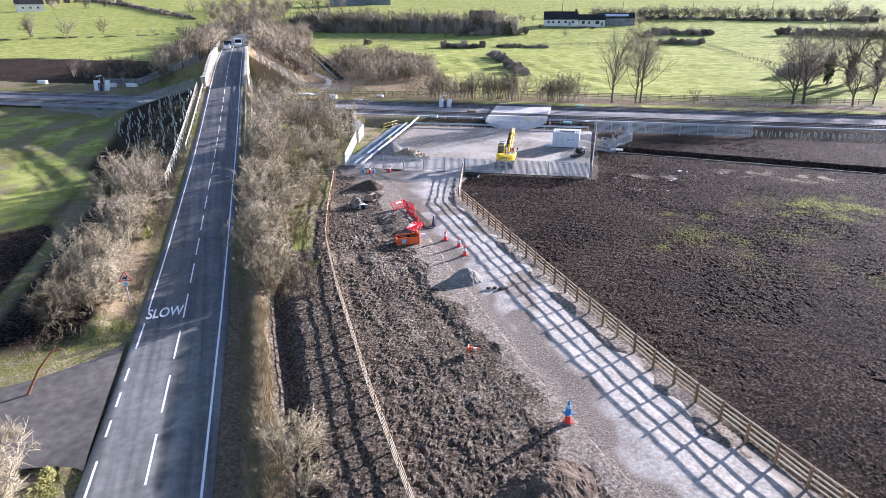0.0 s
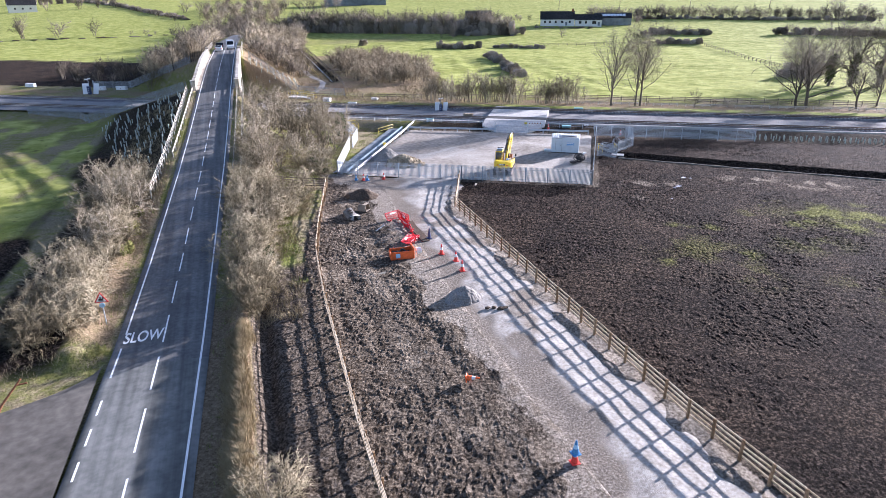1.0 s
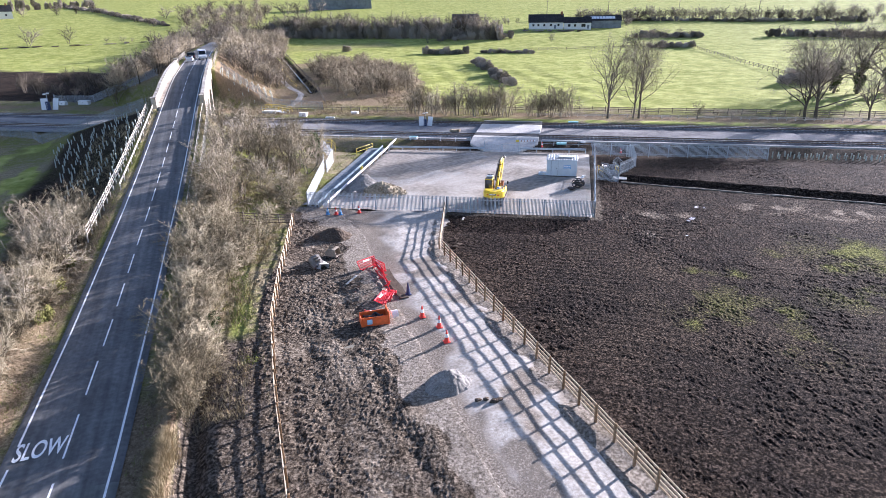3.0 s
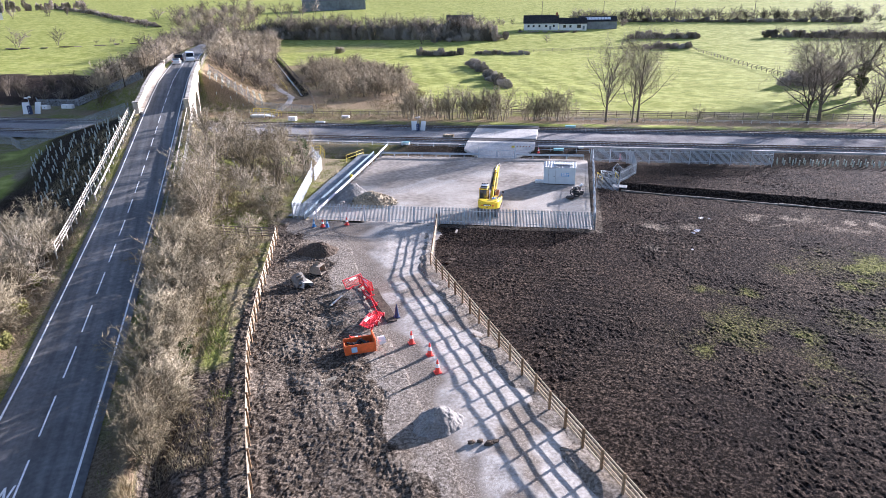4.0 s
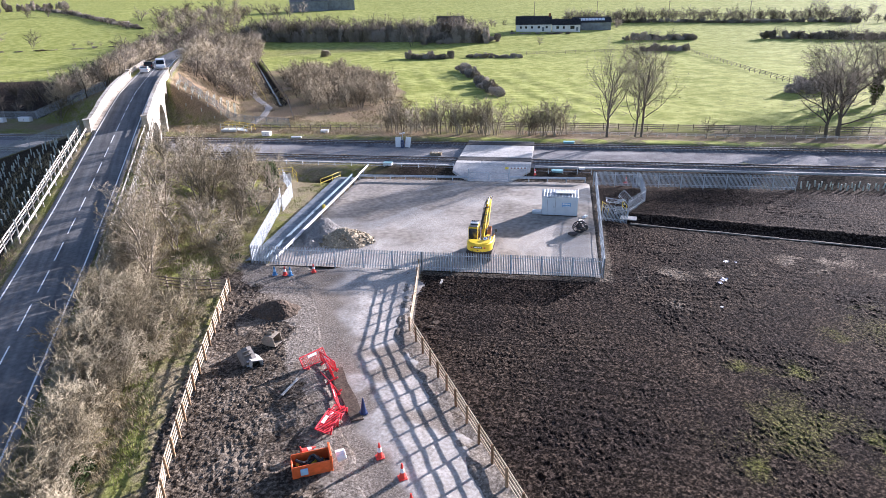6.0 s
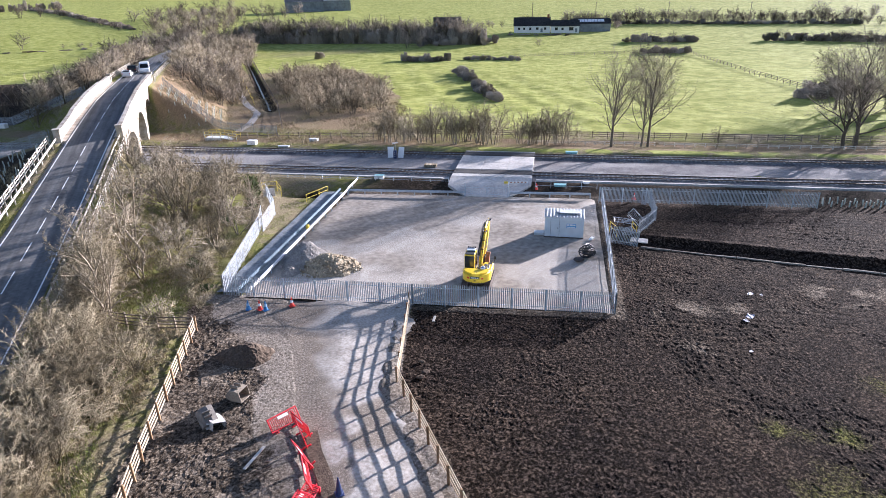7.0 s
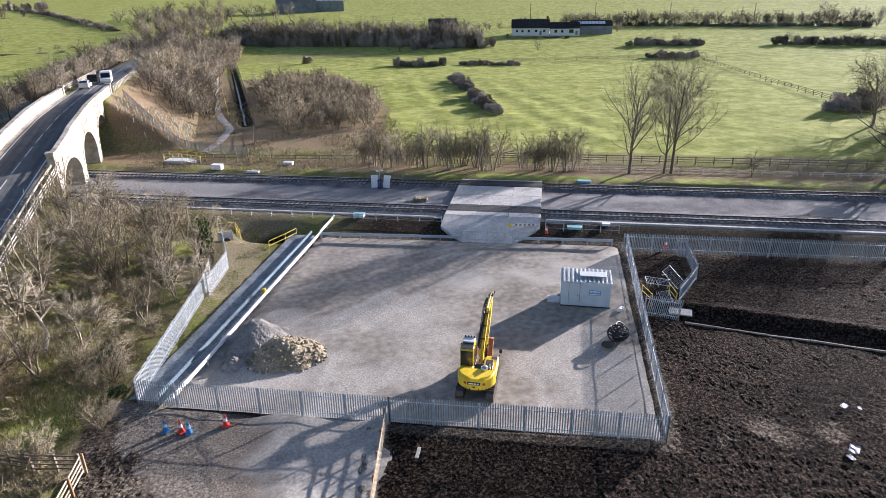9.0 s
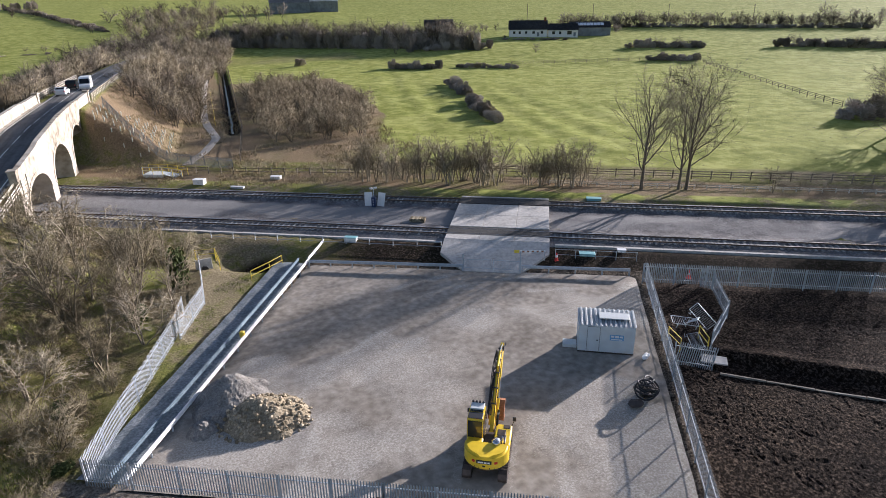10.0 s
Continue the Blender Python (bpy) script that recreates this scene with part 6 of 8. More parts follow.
def camera_post(m):
    root = thing("signal_post", m, "dark blue trackside pillar between two white backing boards", "signal", "trackside pillars")
    for s in (-1, 1):
        bm = bmesh.new()
        box(bm, -0.5, -0.03, 0, 0.5, 0.03, 1.75, bevel=0.01)
        bmesh.ops.transform(bm, matrix=pose(s * 0.78, 0.25, 0.0, -18, 0, s * -14), verts=bm.verts)
        part("board", bm, M_WHITE, root)
    bm = bmesh.new()
    box(bm, -0.25, -0.32, 0, 0.25, 0.1, 1.3, bevel=0.03)
    body = part("pillar", bm, M_NAVY, root)
    for z in (0.35, 0.7, 1.0):
        bm = bmesh.new()
        cone(bm, 0.07, 0.07, 0.05, 10, pose(0, -0.32, z, 90, 0, 0))
        part("lamp", bm, M_GREYBOX, body)
    bm = bmesh.new()
    rod(bm, (0, 0.1, 0), (0, 0.1, 2.5), 0.04, 8)
    part("pole", bm, M_GALV, root)
    for s in (-1, 1):
        bm = bmesh.new()
        box(bm, s * 0.28 - 0.2, -0.06, 2.35 + s * 0.06, s * 0.28 + 0.2, 0.12, 2.55 + s * 0.06, bevel=0.03)
        part("lamp_head", bm, M_WHITE, root)
    return root


camera_post(on_rail(-24.6, 129.2, 0.75))
camera_post(pose(-30.3, 177.5, gz(-30.3, 177.5), 0, 0, RAIL_TURN + 12) @ Matrix.Scale(1.5, 4))
for x, y, w in ((-48.2, 198.0, 2.6), (-28.6, 184.0, 1.6), (-23.8, 182.5, 2.8)):
    u, v = rail_uv(x, y)
    case(u, v, gz(x, y), w, 1.0, 0.9, M_WHITE, "low white equipment case by the tracks west of the bridge")


def log_pile():
    root = thing("timber_stack", on_rail(-18.0, 124.4, 0.75), "small stack of yellow timber offcuts between the tracks", "timber stack")
    r4 = random.Random(4)
    for k in range(14):
        bm = bmesh.new()
        x, z = -0.9 + (k % 7) * 0.27, 0.02 + 0.2 * (k // 7)
        box(bm, x, -0.55 + r4.uniform(-0.1, 0.1), z, x + 0.2, 0.55 + r4.uniform(-0.1, 0.1), z + 0.18, bevel=0.015)
        part("timber", bm, M_SAND, root)
    return root


log_pile()


def trough(u0, u1, v, z, label):
    root = thing("cable_trough", on_rail(u0, v, z), label, "cable trough", "cable troughs")
    bm = bmesh.new()
    box(bm, 0, -0.22, -0.2, u1 - u0, 0.22, 0.0)
    part("channel", bm, M_CONCRETE, root)
    bm = bmesh.new()
    box(bm, 0.01, -0.2, 0.0, 0.98, 0.2, 0.06, bevel=0.01)
    lid = mesh_of("lid", bm, M_CONCRETE)
    r5 = random.Random(2)
    for k in range(int(u1 - u0)):
        piece("lid", lid, root, pose(k, r5.uniform(-0.015, 0.015), r5.uniform(0, 0.015), 0, 0, r5.uniform(-0.6, 0.6)))
    return root


trough(-48, -14.2, 117.75, 0.86, "concrete cable trough beside the near track")
trough(-2.0, 62, 118.05, 0.90, "pale concrete cable trough along the near track")


def rail_fence(u0, u1, v, z, label, h=1.15, gap=2.6):
    """Slim posts with two tubes."""
    root = thing("handrail_fence", on_rail(u0, v, z), label, "fence", "lineside handrails")
    n = round((u1 - u0) / gap)
    bm = bmesh.new()
    box(bm, -0.035, -0.035, -0.4, 0.035, 0.035, h)
    post = mesh_of("post", bm, M_GALV)
    for k in range(n + 1):
        piece("post", post, root, pose(k * (u1 - u0) / n, 0, 0))
    for q in (h * 0.5, h - 0.04):
        bm = bmesh.new()
        rod(bm, (0, 0, q), (u1 - u0, 0, q), 0.025, 6)
        part("tube", bm, M_GALV, root)
    return root


rail_fence(-40, -13.9, 116.3, 0.30, "galvanised handrail along the lineside path")
rail_fence(-2.0, 6.0, 115.6, 0.25, "galvanised handrail by the crossing", 1.2, 2.0)


def ramp_gate(u, v, turn, w, label):
    root = thing("ramp_gate", on_rail(u, v, 0.1, turn), label, "gate", "ramp gates")
    bm = bmesh.new()
    for z in (0.25, 1.15):
        rod(bm, (0, 0, z), (w, 0, z), 0.03, 6)
    for x in (0, w):
        rod(bm, (x, 0, 0.05), (x, 0, 1.2), 0.035, 6)
    part("gate_frame", bm, M_GALV, root)
    for k in range(1, 9):
        bm = bmesh.new()
        rod(bm, (k * w / 9, 0, 0.25), (k * w / 9, 0, 1.15), 0.014, 5)
        part("bar", bm, M_GALV, root)
    bm = bmesh.new()
    rod(bm, (-0.08, 0, -0.1), (-0.08, 0, 1.7), 0.06, 8)
    part("gate_post", bm, M_GALV, root)
    return root


ramp_gate(-11.0, 112.3, 2, 2.7, "galvanised tube gate closed across the ramp foot")
ramp_gate(-5.5, 112.3, 178, 2.6, "galvanised tube gate beside another gate")


def striped_barrier():
    root = thing("striped_barrier", on_rail(-5.6, 114.6, 0.55, 8), "white and dark striped barrier bar by the ramp", "barrier")
    bm = bmesh.new()
    box(bm, 0, -0.03, 0.75, 2.6, 0.03, 0.95, bevel=0.01)
    bar = part("bar", bm, M_WHITE, root)
    for k in range(5):
        bm = bmesh.new()
        box(bm, 0.25 + k * 0.48, -0.036, 0.76, 0.47 + k * 0.48, 0.036, 0.94)
        part("stripe", bm, M_RUST, bar)
    for x in (0.1, 2.5):
        bm = bmesh.new()
        box(bm, x - 0.04, -0.04, -0.4, x + 0.04, 0.04, 0.8)
        part("post", bm, M_GALV, root)
    bm = bmesh.new()
    box(bm, -0.55, -0.04, 0.7, -0.05, 0.04, 1.0, bevel=0.01)
    part("plate", bm, M_YELRAIL, root)
    return root


striped_barrier()


def yellow_rail(pts, label, h=1.1):
    root = thing("yellow_handrail", pose(*pts[0]), label, "handrail", "yellow handrails")
    o = Vector(pts[0])
    P = [Vector(p) - o for p in pts]
    for p in P:
        bm = bmesh.new()
        rod(bm, p - Vector((0, 0, 0.3)), p + Vector((0, 0, h)), 0.035, 8)
        part("post", bm, M_YELRAIL, root)
    for a, b in zip(P, P[1:]):
        for q in (h * 0.5, h - 0.03):
            bm = bmesh.new()
            rod(bm, a + Vector((0, 0, q)), b + Vector((0, 0, q)), 0.03, 8)
            part("tube", bm, M_YELRAIL, root)
    return root


yellow_rail([(27.3, 108.6, -0.1), (29.2, 109.9, 0.0), (30.6, 111.2, 0.0)], "yellow tube handrail over the culvert")
yellow_rail([(22.4, 114.9, 0.5), (24.3, 114.6, 0.5), (24.6, 112.6, 0.2)], "yellow tube handrail above the headwall")
bm = bmesh.new()
box(bm, -0.8, -0.12, -1.0, 0.8, 0.12, 0.9, bevel=0.02)
solid("headwall", bm, M_CONCRETE, "concrete culvert headwall at the bank foot", "headwall", m=pose(23.1, 113.7, 0.0, -12, 0, 8))
bm = bmesh.new()
cone(bm, 0.3, 0.3, 0.3, 16, pose(23.15, 113.5, 0.0, 90, 0, 8))
solid("culvert_pipe", bm, M_BLACKPL, "dark culvert pipe mouth in the headwall", "pipe")


# ---- clutter in the field corner ----
def crowd_barrier(m, label):
    root = thing("crowd_barrier", m, label, "barrier", "steel crowd barriers")
    bm = bmesh.new()
    for a, b in (((-1.1, 0, 0.2), (1.1, 0, 0.2)), ((-1.1, 0, 1.05), (1.1, 0, 1.05)), ((-1.1, 0, 0.2), (-1.1, 0, 1.05)), ((1.1, 0, 0.2), (1.1, 0, 1.05))):
        rod(bm, a, b, 0.025, 6)
    part("frame", bm, M_GALV, root)
    for k in range(1, 14):
        bm = bmesh.new()
        x = -1.1 + k * 0.157
        rod(bm, (x, 0, 0.2), (x, 0, 1.05), 0.010, 4)
        part("bar", bm, M_GALV, root)
    for x in (-0.8, 0.8):
        bm = bmesh.new()
        rod(bm, (x, -0.3, 0.0), (x, 0.3, 0.0), 0.025, 6)
        rod(bm, (x, 0, 0.0), (x, 0, 0.2), 0.025, 6)
        part("foot", bm, M_GALV, root)
    return root


crowd_barrier(pose(59.6, 85.4, 0.15, 60, 20, 40), "galvanised crowd barrier thrown on a pile")
crowd_barrier(pose(60.3, 85.0, 0.35, 40, -25, 95), "galvanised crowd barrier leaning on the pile")
crowd_barrier(pose(59.0, 84.6, 0.3, -70, 10, -20), "galvanised crowd barrier lying tilted")
crowd_barrier(pose(57.6, 83.0, 0.1, 75, 0, 60), "galvanised crowd barrier lying in the corner")
yellow_rail([(56.6, 84.0, 0.05), (56.2, 82.2, 0.05)], "yellow tube rail beside the fence")
yellow_rail([(58.9, 83.2, 0.05), (58.2, 81.5, 0.05)], "yellow tube rail by stacked barriers")
palisade([(54.55, 81.0), (57.0, 79.7)], "narrow palisade gate standing open")
palisade([(66.3, 89.4), (63.4, 84.8), (58.4, 81.4)], "grey steel mesh fence round the field corner", 1.8)
bm = bmesh.new()
box(bm, -0.9, -0.5, 0, 0.9, 0.5, 0.12, bevel=0.02)
solid("concrete_slab", bm, M_CONCRETE, "concrete slab at the head of the field trench", "slab", m=pose(57.6, 80.2, 0.05, 4, 0, -40))


# ---- road edge ----
def roadside(y0, y1, off, label, spacing, height, rails, mat, rail_h=0.13, group="white road fences", name="road_fence"):
    ys = np.linspace(y0, y1, max(2, int((y1 - y0) / 6) + 1))
    path = [(float(road_x(y)) + off, float(y)) for y in ys]
    return post_rail(path, label, spacing, height, rails, mat, mat, 0.07, group, lambda x, y: max(gz(x, y), float(road_z(y)) - 0.35), 0.12, rail_h, 0.015, name)


roadside(78.5, 130, -5.1, "white timber post and rail fence on the road bank", 2.0, 1.3, (0.45, 0.8, 1.15), M_WHITEWOOD)
roadside(92.3, 130.5, -4.05, "cream painted low road barrier", 3.0, 0.75, (0.62,), M_WHITEWOOD, 0.3, name="road_barrier")
roadside(84, 130.5, 4.0, "cream painted low road barrier beside the lane", 3.0, 0.75, (0.62,), M_WHITEWOOD, 0.28, name="road_barrier")
roadside(80, 131, 5.0, "white timber post and rail fence above the trees", 2.0, 1.35, (0.45, 0.8, 1.15), M_WHITEWOOD)
roadside(181, 224, -4.6, "white timber fence past the bridge end", 2.0, 1.25, (0.45, 0.8, 1.15), M_WHITEWOOD)
roadside(181, 236, 4.6, "white timber fence along the far road bank", 2.0, 1.25, (0.45, 0.8, 1.15), M_WHITEWOOD)


def warning_sign():
    root = thing("road_sign", pose(-7.0, 49.2, gz(-7.0, 49.2), 3, 2, -4), "triangular red-edged warning sign on a grey post", "road sign")
    bm = bmesh.new()
    rod(bm, (0, 0, -0.2), (0, 0, 2.35), 0.045, 8)
    part("post", bm, M_GALV, root)
    for s, mat, y in ((0.50, M_SIGNRED, -0.06), (0.37, M_WHITE, -0.075)):
        bm = bmesh.new()
        tri = [(-s, -s * 0.577), (s, -s * 0.577), (0, s * 1.155)]
        extrude_poly(bm, tri, 0, 0.02, pose(0, y, 2.2, 90, 0, 0))
        pl = part("plate", bm, mat, root)
    bm = bmesh.new()
    box(bm, -0.17, -0.104, 2.10, 0.15, -0.096, 2.24, bevel=0.003)
    box(bm, 0.10, -0.104, 2.2, 0.2, -0.096, 2.36, bevel=0.003)
    for lx in (-0.15, -0.07, 0.05, 0.12):
        box(bm, lx - 0.02, -0.104, 1.98, lx + 0.02, -0.096, 2.12)
    box(bm, -0.07, -0.104, 2.24, 0.02, -0.096, 2.4, bevel=0.003)
    part("symbol", bm, M_BLACKPL, pl)
    bm = bmesh.new()
    cone(bm, 0.2, 0.2, 0.02, 20, pose(0, -0.06, 1.68, 90, 0, 0))
    part("small_plate", bm, M_CONEPALE, root)
    return root


warning_sign()


def leaning_pole():
    root = thing("leaning_pole", pose(-11.4, 37.3, gz(-11.4, 37.3)), "rust-red leaning wooden pole with a broken arm", "pole")
    bm = bmesh.new()
    top = Vector((2.3, 0.6, 3.1))
    rod(bm, (0, 0, -0.2), top * 0.55 + Vector((-0.12, 0, 0.08)), 0.09, 10, 0.075)
    rod(bm, top * 0.55 + Vector((-0.12, 0, 0.08)), top, 0.075, 10, 0.05)
    part("shaft", bm, M_RUST, root)
    bm = bmesh.new()
    rod(bm, top * 0.9, top * 0.9 + Vector((0.5, 0.05, 0.02)), 0.05, 8)
    part("arm", bm, M_RUST, root)
    return root


leaning_pole()


# ---- vehicles on the road ----
def wheel_set(root, xs, w, r):
    for x in xs:
        for s in (-1, 1):
            bm = bmesh.new()
            cone(bm, r, r, 0.2, 18, pose(x, s * w + 0.1, r, 90, 0, 0))
            t = part("wheel", bm, M_TYRE, root)
            bm = bmesh.new()
            cone(bm, r * 0.6, r * 0.6, 0.215, 14, pose(x, s * w + 0.108, r, 90, 0, 0))
            part("rim", bm, M_GREYBOX, t)


def vehicle(name, y, off, turn, prof, width, mat, label, windows, wheels, r):
    x = float(road_x(y)) + off
    slope = math.degrees(math.atan((float(road_z(y + 2)) - float(road_z(y - 2))) / 4))
    root = thing(name, pose(x, y, road_top(y, off) + 0.0, 0, 0, turn) @ pose(0, 0, 0, 0, -slope if turn > 0 else slope, 0), label, name)
    bm = bmesh.new()
    extrude_poly(bm, prof, -width / 2, width / 2, pose(0, 0, 0, 90, 0, 0))
    bmesh.ops.recalc_face_normals(bm, faces=bm.faces)
    es = [e for e in bm.edges if abs(e.verts[0].co.y - e.verts[1].co.y) < 1e-4]
    bmesh.ops.bevel(bm, geom=es, offset=0.07, segments=2, affect='EDGES')
    body = part("body", bm, mat, root)
    for nm, pts, inset in windows:
        if nm == "side_window":
            for s in (-1, 1):
                bm = bmesh.new()
                extrude_poly(bm, pts, s * width / 2 - 0.01, s * width / 2 + 0.012, pose(0, 0, 0, 90, 0, 0))
                bmesh.ops.recalc_face_normals(bm, faces=bm.faces)
                part(nm, bm, M_GLASS, body)
        else:
            (x0, z0), (x1, z1) = pts
            bm = bmesh.new()
            h = width / 2 - inset
            v = [bm.verts.new(p) for p in ((x0, -h, z0), (x0, h, z0), (x1, h * 0.92, z1), (x1, -h * 0.92, z1))]
            bm.faces.new(v)
            bmesh.ops.solidify(bm, geom=bm.faces[:], thickness=0.015)
            part(nm, bm, M_GLASS, body)
    front = max(p[0] for p in prof)
    for s in (-1, 1):
        bm = bmesh.new()
        box(bm, front - 0.06, s * (width / 2 - 0.3) - 0.15, 0.62, front + 0.015, s * (width / 2 - 0.3) + 0.15, 0.8, bevel=0.02)
        part("headlight", bm, M_GREYBOX, body)
        bm = bmesh.new()
        back = min(p[0] for p in prof)
        box(bm, back - 0.015, s * (width / 2 - 0.14) - 0.08, 0.75, back + 0.06, s * (width / 2 - 0.14) + 0.08, 1.0, bevel=0.02)
        part("tail_light", bm, M_SIGNRED, body)
    bm = bmesh.new()
    box(bm, front - 0.02, -0.26, 0.42, front + 0.02, 0.26, 0.53)
    part("number_plate", bm, M_WHITE, body)
    wheel_set(root, wheels, width / 2 - 0.12, r)
    return root


VAN = [(-2.8, 0.35), (2.65, 0.35), (2.8, 0.7), (2.7, 1.05), (1.95, 1.3), (1.35, 2.25), (1.0, 2.5), (-2.75, 2.5), (-2.85, 2.2)]
vehicle("van", 197, 1.45, -88, VAN, 2.0, M_CARWHITE, "white panel van on the road past the bridge", (("windscreen", ((1.97, 1.34), (1.38, 2.22)), 0.1), ("side_window", [(0.75, 1.35), (1.75, 1.35), (1.25, 2.1), (0.75, 2.1)], 0)), (-1.75, 1.8), 0.36)
CAR = [(-2.1, 0.3), (2.05, 0.3), (2.15, 0.65), (1.95, 0.85), (1.0, 0.98), (0.35, 1.42), (-1.0, 1.5), (-1.85, 1.25), (-2.15, 0.95)]
CARWIN = (("windscreen", ((1.02, 1.01), (0.38, 1.41)), 0.12), ("rear_window", ((-1.9, 1.24), (-1.05, 1.49)), 0.15), ("side_window", [(-1.5, 0.98), (0.75, 0.98), (0.28, 1.36), (-0.95, 1.42)], 0))
vehicle("car", 189, -1.45, 88, CAR, 1.8, M_CARWHITE, "white hatchback driving away over the bridge", CARWIN, (-1.3, 1.35), 0.32)
SUV = [(-2.2, 0.35), (2.1, 0.35), (2.2, 0.8), (2.0, 1.05), (1.1, 1.15), (0.5, 1.72), (-1.7, 1.78), (-2.2, 1.2)]
vehicle("car", 200, -1.45, 88, SUV, 1.9, M_CARDARK, "dark estate car driving ahead of another", (("windscreen", ((1.12, 1.18), (0.53, 1.7)), 0.12), ("rear_window", ((-2.16, 1.24), (-1.76, 1.72)), 0.15), ("side_window", [(-1.6, 1.15), (0.9, 1.15), (0.42, 1.64), (-1.5, 1.68)], 0)), (-1.35, 1.4), 0.35)


# ---- beyond the railway ----
post_rail([rail_xy(-27, 145.8), rail_xy(62, 145.3)], "weathered timber stock fence along the railway verge", 2.6, 1.25, (0.35, 0.7, 1.05), M_OLDWOOD, M_OLDWOOD, 0.07, "stock fences")
post_rail([rail_xy(-58, 141.5), rail_xy(-28, 143.0)], "pale low paling fence beside the far track", 2.0, 1.1, (0.4, 0.9), M_OLDWOOD, M_OLDWOOD, 0.07, "stock fences")
post_rail([(143.4, 277.4), (197.8, 261), (214.9, 251.2)], "weathered timber fence across the pasture", 4.5, 1.4, (0.45, 0.85, 1.25), M_OLDWOOD, M_OLDWOOD, 0.07, "stock fences")
post_rail([(214.9, 251.2), (190, 205), (162.7, 150.4)], "weathered timber fence running down the pasture", 4.5, 1.4, (0.45, 0.85, 1.25), M_OLDWOOD, M_OLDWOOD, 0.07, "stock fences")
palisade([(8.6, 180.5), (14.0, 166.0), (20.5, 157.5), (28.5, 150.2)], "galvanised palisade fence stepping down the far bank", 1.8, single=False)
palisade([(-38.8, 156.7), (-27.2, 148.2)], "galvanised palisade fence west of the bridge", 1.8, single=False)
palisade([(-27.2, 148.2), (-24.9, 143.8), (-21.5, 142.9), (-15.9, 139.6), (-10.7, 136.5), (-4.8, 133.0)], "galvanised palisade fence curving to the bridge", 1.8, single=False)
palisade([(-32.2, 192.5), (-31.0, 188.5), (-21.8, 184.0), (-16.0, 181.0), (-11.4, 178.5), (-6.0, 176.5)], "galvanised palisade fence at the far bank foot", 1.8, single=False)


def access_steps():
    root = thing("access_steps", pose(18.4, 151.0, gz(18.4, 151.0), 0, 0, -25), "galvanised steps with yellow handrails at the bank foot", "steps")
    bm = bmesh.new()
    box(bm, -2.6, -1.0, 0.0, 0.4, 1.0, 0.5, bevel=0.02)
    part("platform", bm, M_GREYBOX, root)
    for k in range(6):
        bm = bmesh.new()
        box(bm, 0.4 + 0.32 * k, -0.8, 0.42 - 0.08 * k, 0.74 + 0.32 * k, 0.8, 0.48 - 0.08 * k)
        part("tread", bm, M_GALV, root)
    for y, mat in ((-1.0, M_GALV), (1.0, M_YELRAIL), (-0.8, M_YELRAIL)):
        bm = bmesh.new()
        for q in (0.6, 1.1):
            rod(bm, (-2.6, y, 0.5 + q), (0.4, y, 0.5 + q), 0.035, 6)
            rod(bm, (0.4, y, 0.5 + q), (3.4, y, q + 0.05), 0.035, 6)
        for x in (-2.6, -1.1, 0.4):
            rod(bm, (x, y, 0.3), (x, y, 1.62), 0.035, 6)
        for x in (1.9, 3.4):
            rod(bm, (x, y, 0.0), (x, y, 1.62 - 0.15 * (x - 0.4)), 0.035, 6)
        part("handrail", bm, mat, root)
    return root


access_steps()


def tree_guards(name, spots, label):
    bm = bmesh.new()
    r6 = random.Random(6)
    for x, y in spots:
        z = gz(x, y)
        m = pose(x, y, z, r6.uniform(-6, 6), r6.uniform(-6, 6), 0)
        cone(bm, 0.085, 0.085, r6.uniform(0.65, 0.85), 5, m)
    ob = new(name, mesh_of(name, bm, M_TUBE))
    return tagged(ob, label, "tree guard", kind="stuff")


spots = []
for i in range(12):
    for j in range(14):
        y = 155.5 + j * 1.75
        x = float(road_x(y)) + 6.2 + i * 1.35 + 0.3 * (j % 2)
        if rail_uv(x, y)[1] > 147.5 and gz(x, y) > 1.6 and x < 20:
            spots.append((x, y))
tree_guards("tree_guards", spots, "pale plastic tree guards planted on the far bank")
spots = []
r7 = random.Random(17)
for i in range(11):
    for j in range(26):
        y = 96 + j * 1.5 + r7.uniform(-0.25, 0.25)
        x = float(road_x(y)) - 6.6 - i * 1.6 + 0.5 * math.sin(j * 0.7 + i) + r7.uniform(-0.2, 0.2)
        if gz(x, y) > -0.4 and rail_uv(x, y)[1] < 111.5 and r7.random() < 0.9:
            spots.append((x, y))
tree_guards("tree_guards", spots, "pale plastic tree guards planted on the west bank")

spots = []
for j in range(2):
    for i in range(42):
        x, y = rail_xy(31.8 + i * 0.9 + r7.uniform(-0.15, 0.15), 113.0 + j * 0.8 + r7.uniform(-0.15, 0.15))
        spots.append((x, y))
tree_guards("tree_guards", spots, "pale plastic tree guards planted in rows beside the railway")

fy = np.linspace(156, 285, 70)
fx = np.interp(fy, [156, 164, 176, 190, 200, 232, 285], [21.8, 24.8, 27.2, 26.0, 25.6, 26.2, 28.6])
sheet("footpath", np.stack([fx - 0.8, fy], -1), np.stack([fx + 0.8, fy], -1), 6, M_GRAVEL, "pale gravel footpath beside the drain", "path", lambda X, Y: ground_z(X, Y) + 0.12, 0.04, 0.08)
wy = np.linspace(180, 322, 60)
wx = 30.2 + (wy - 172) * (5.4 / 148) + 0.25 * (fbm(wy * 0, wy, 9, 83, 2) - 0.5)
M_WATER = material("drain_water", [(0.02, 0.025, 0.024), (0.04, 0.045, 0.042)], 1.0, 0.3, spec=0.25)
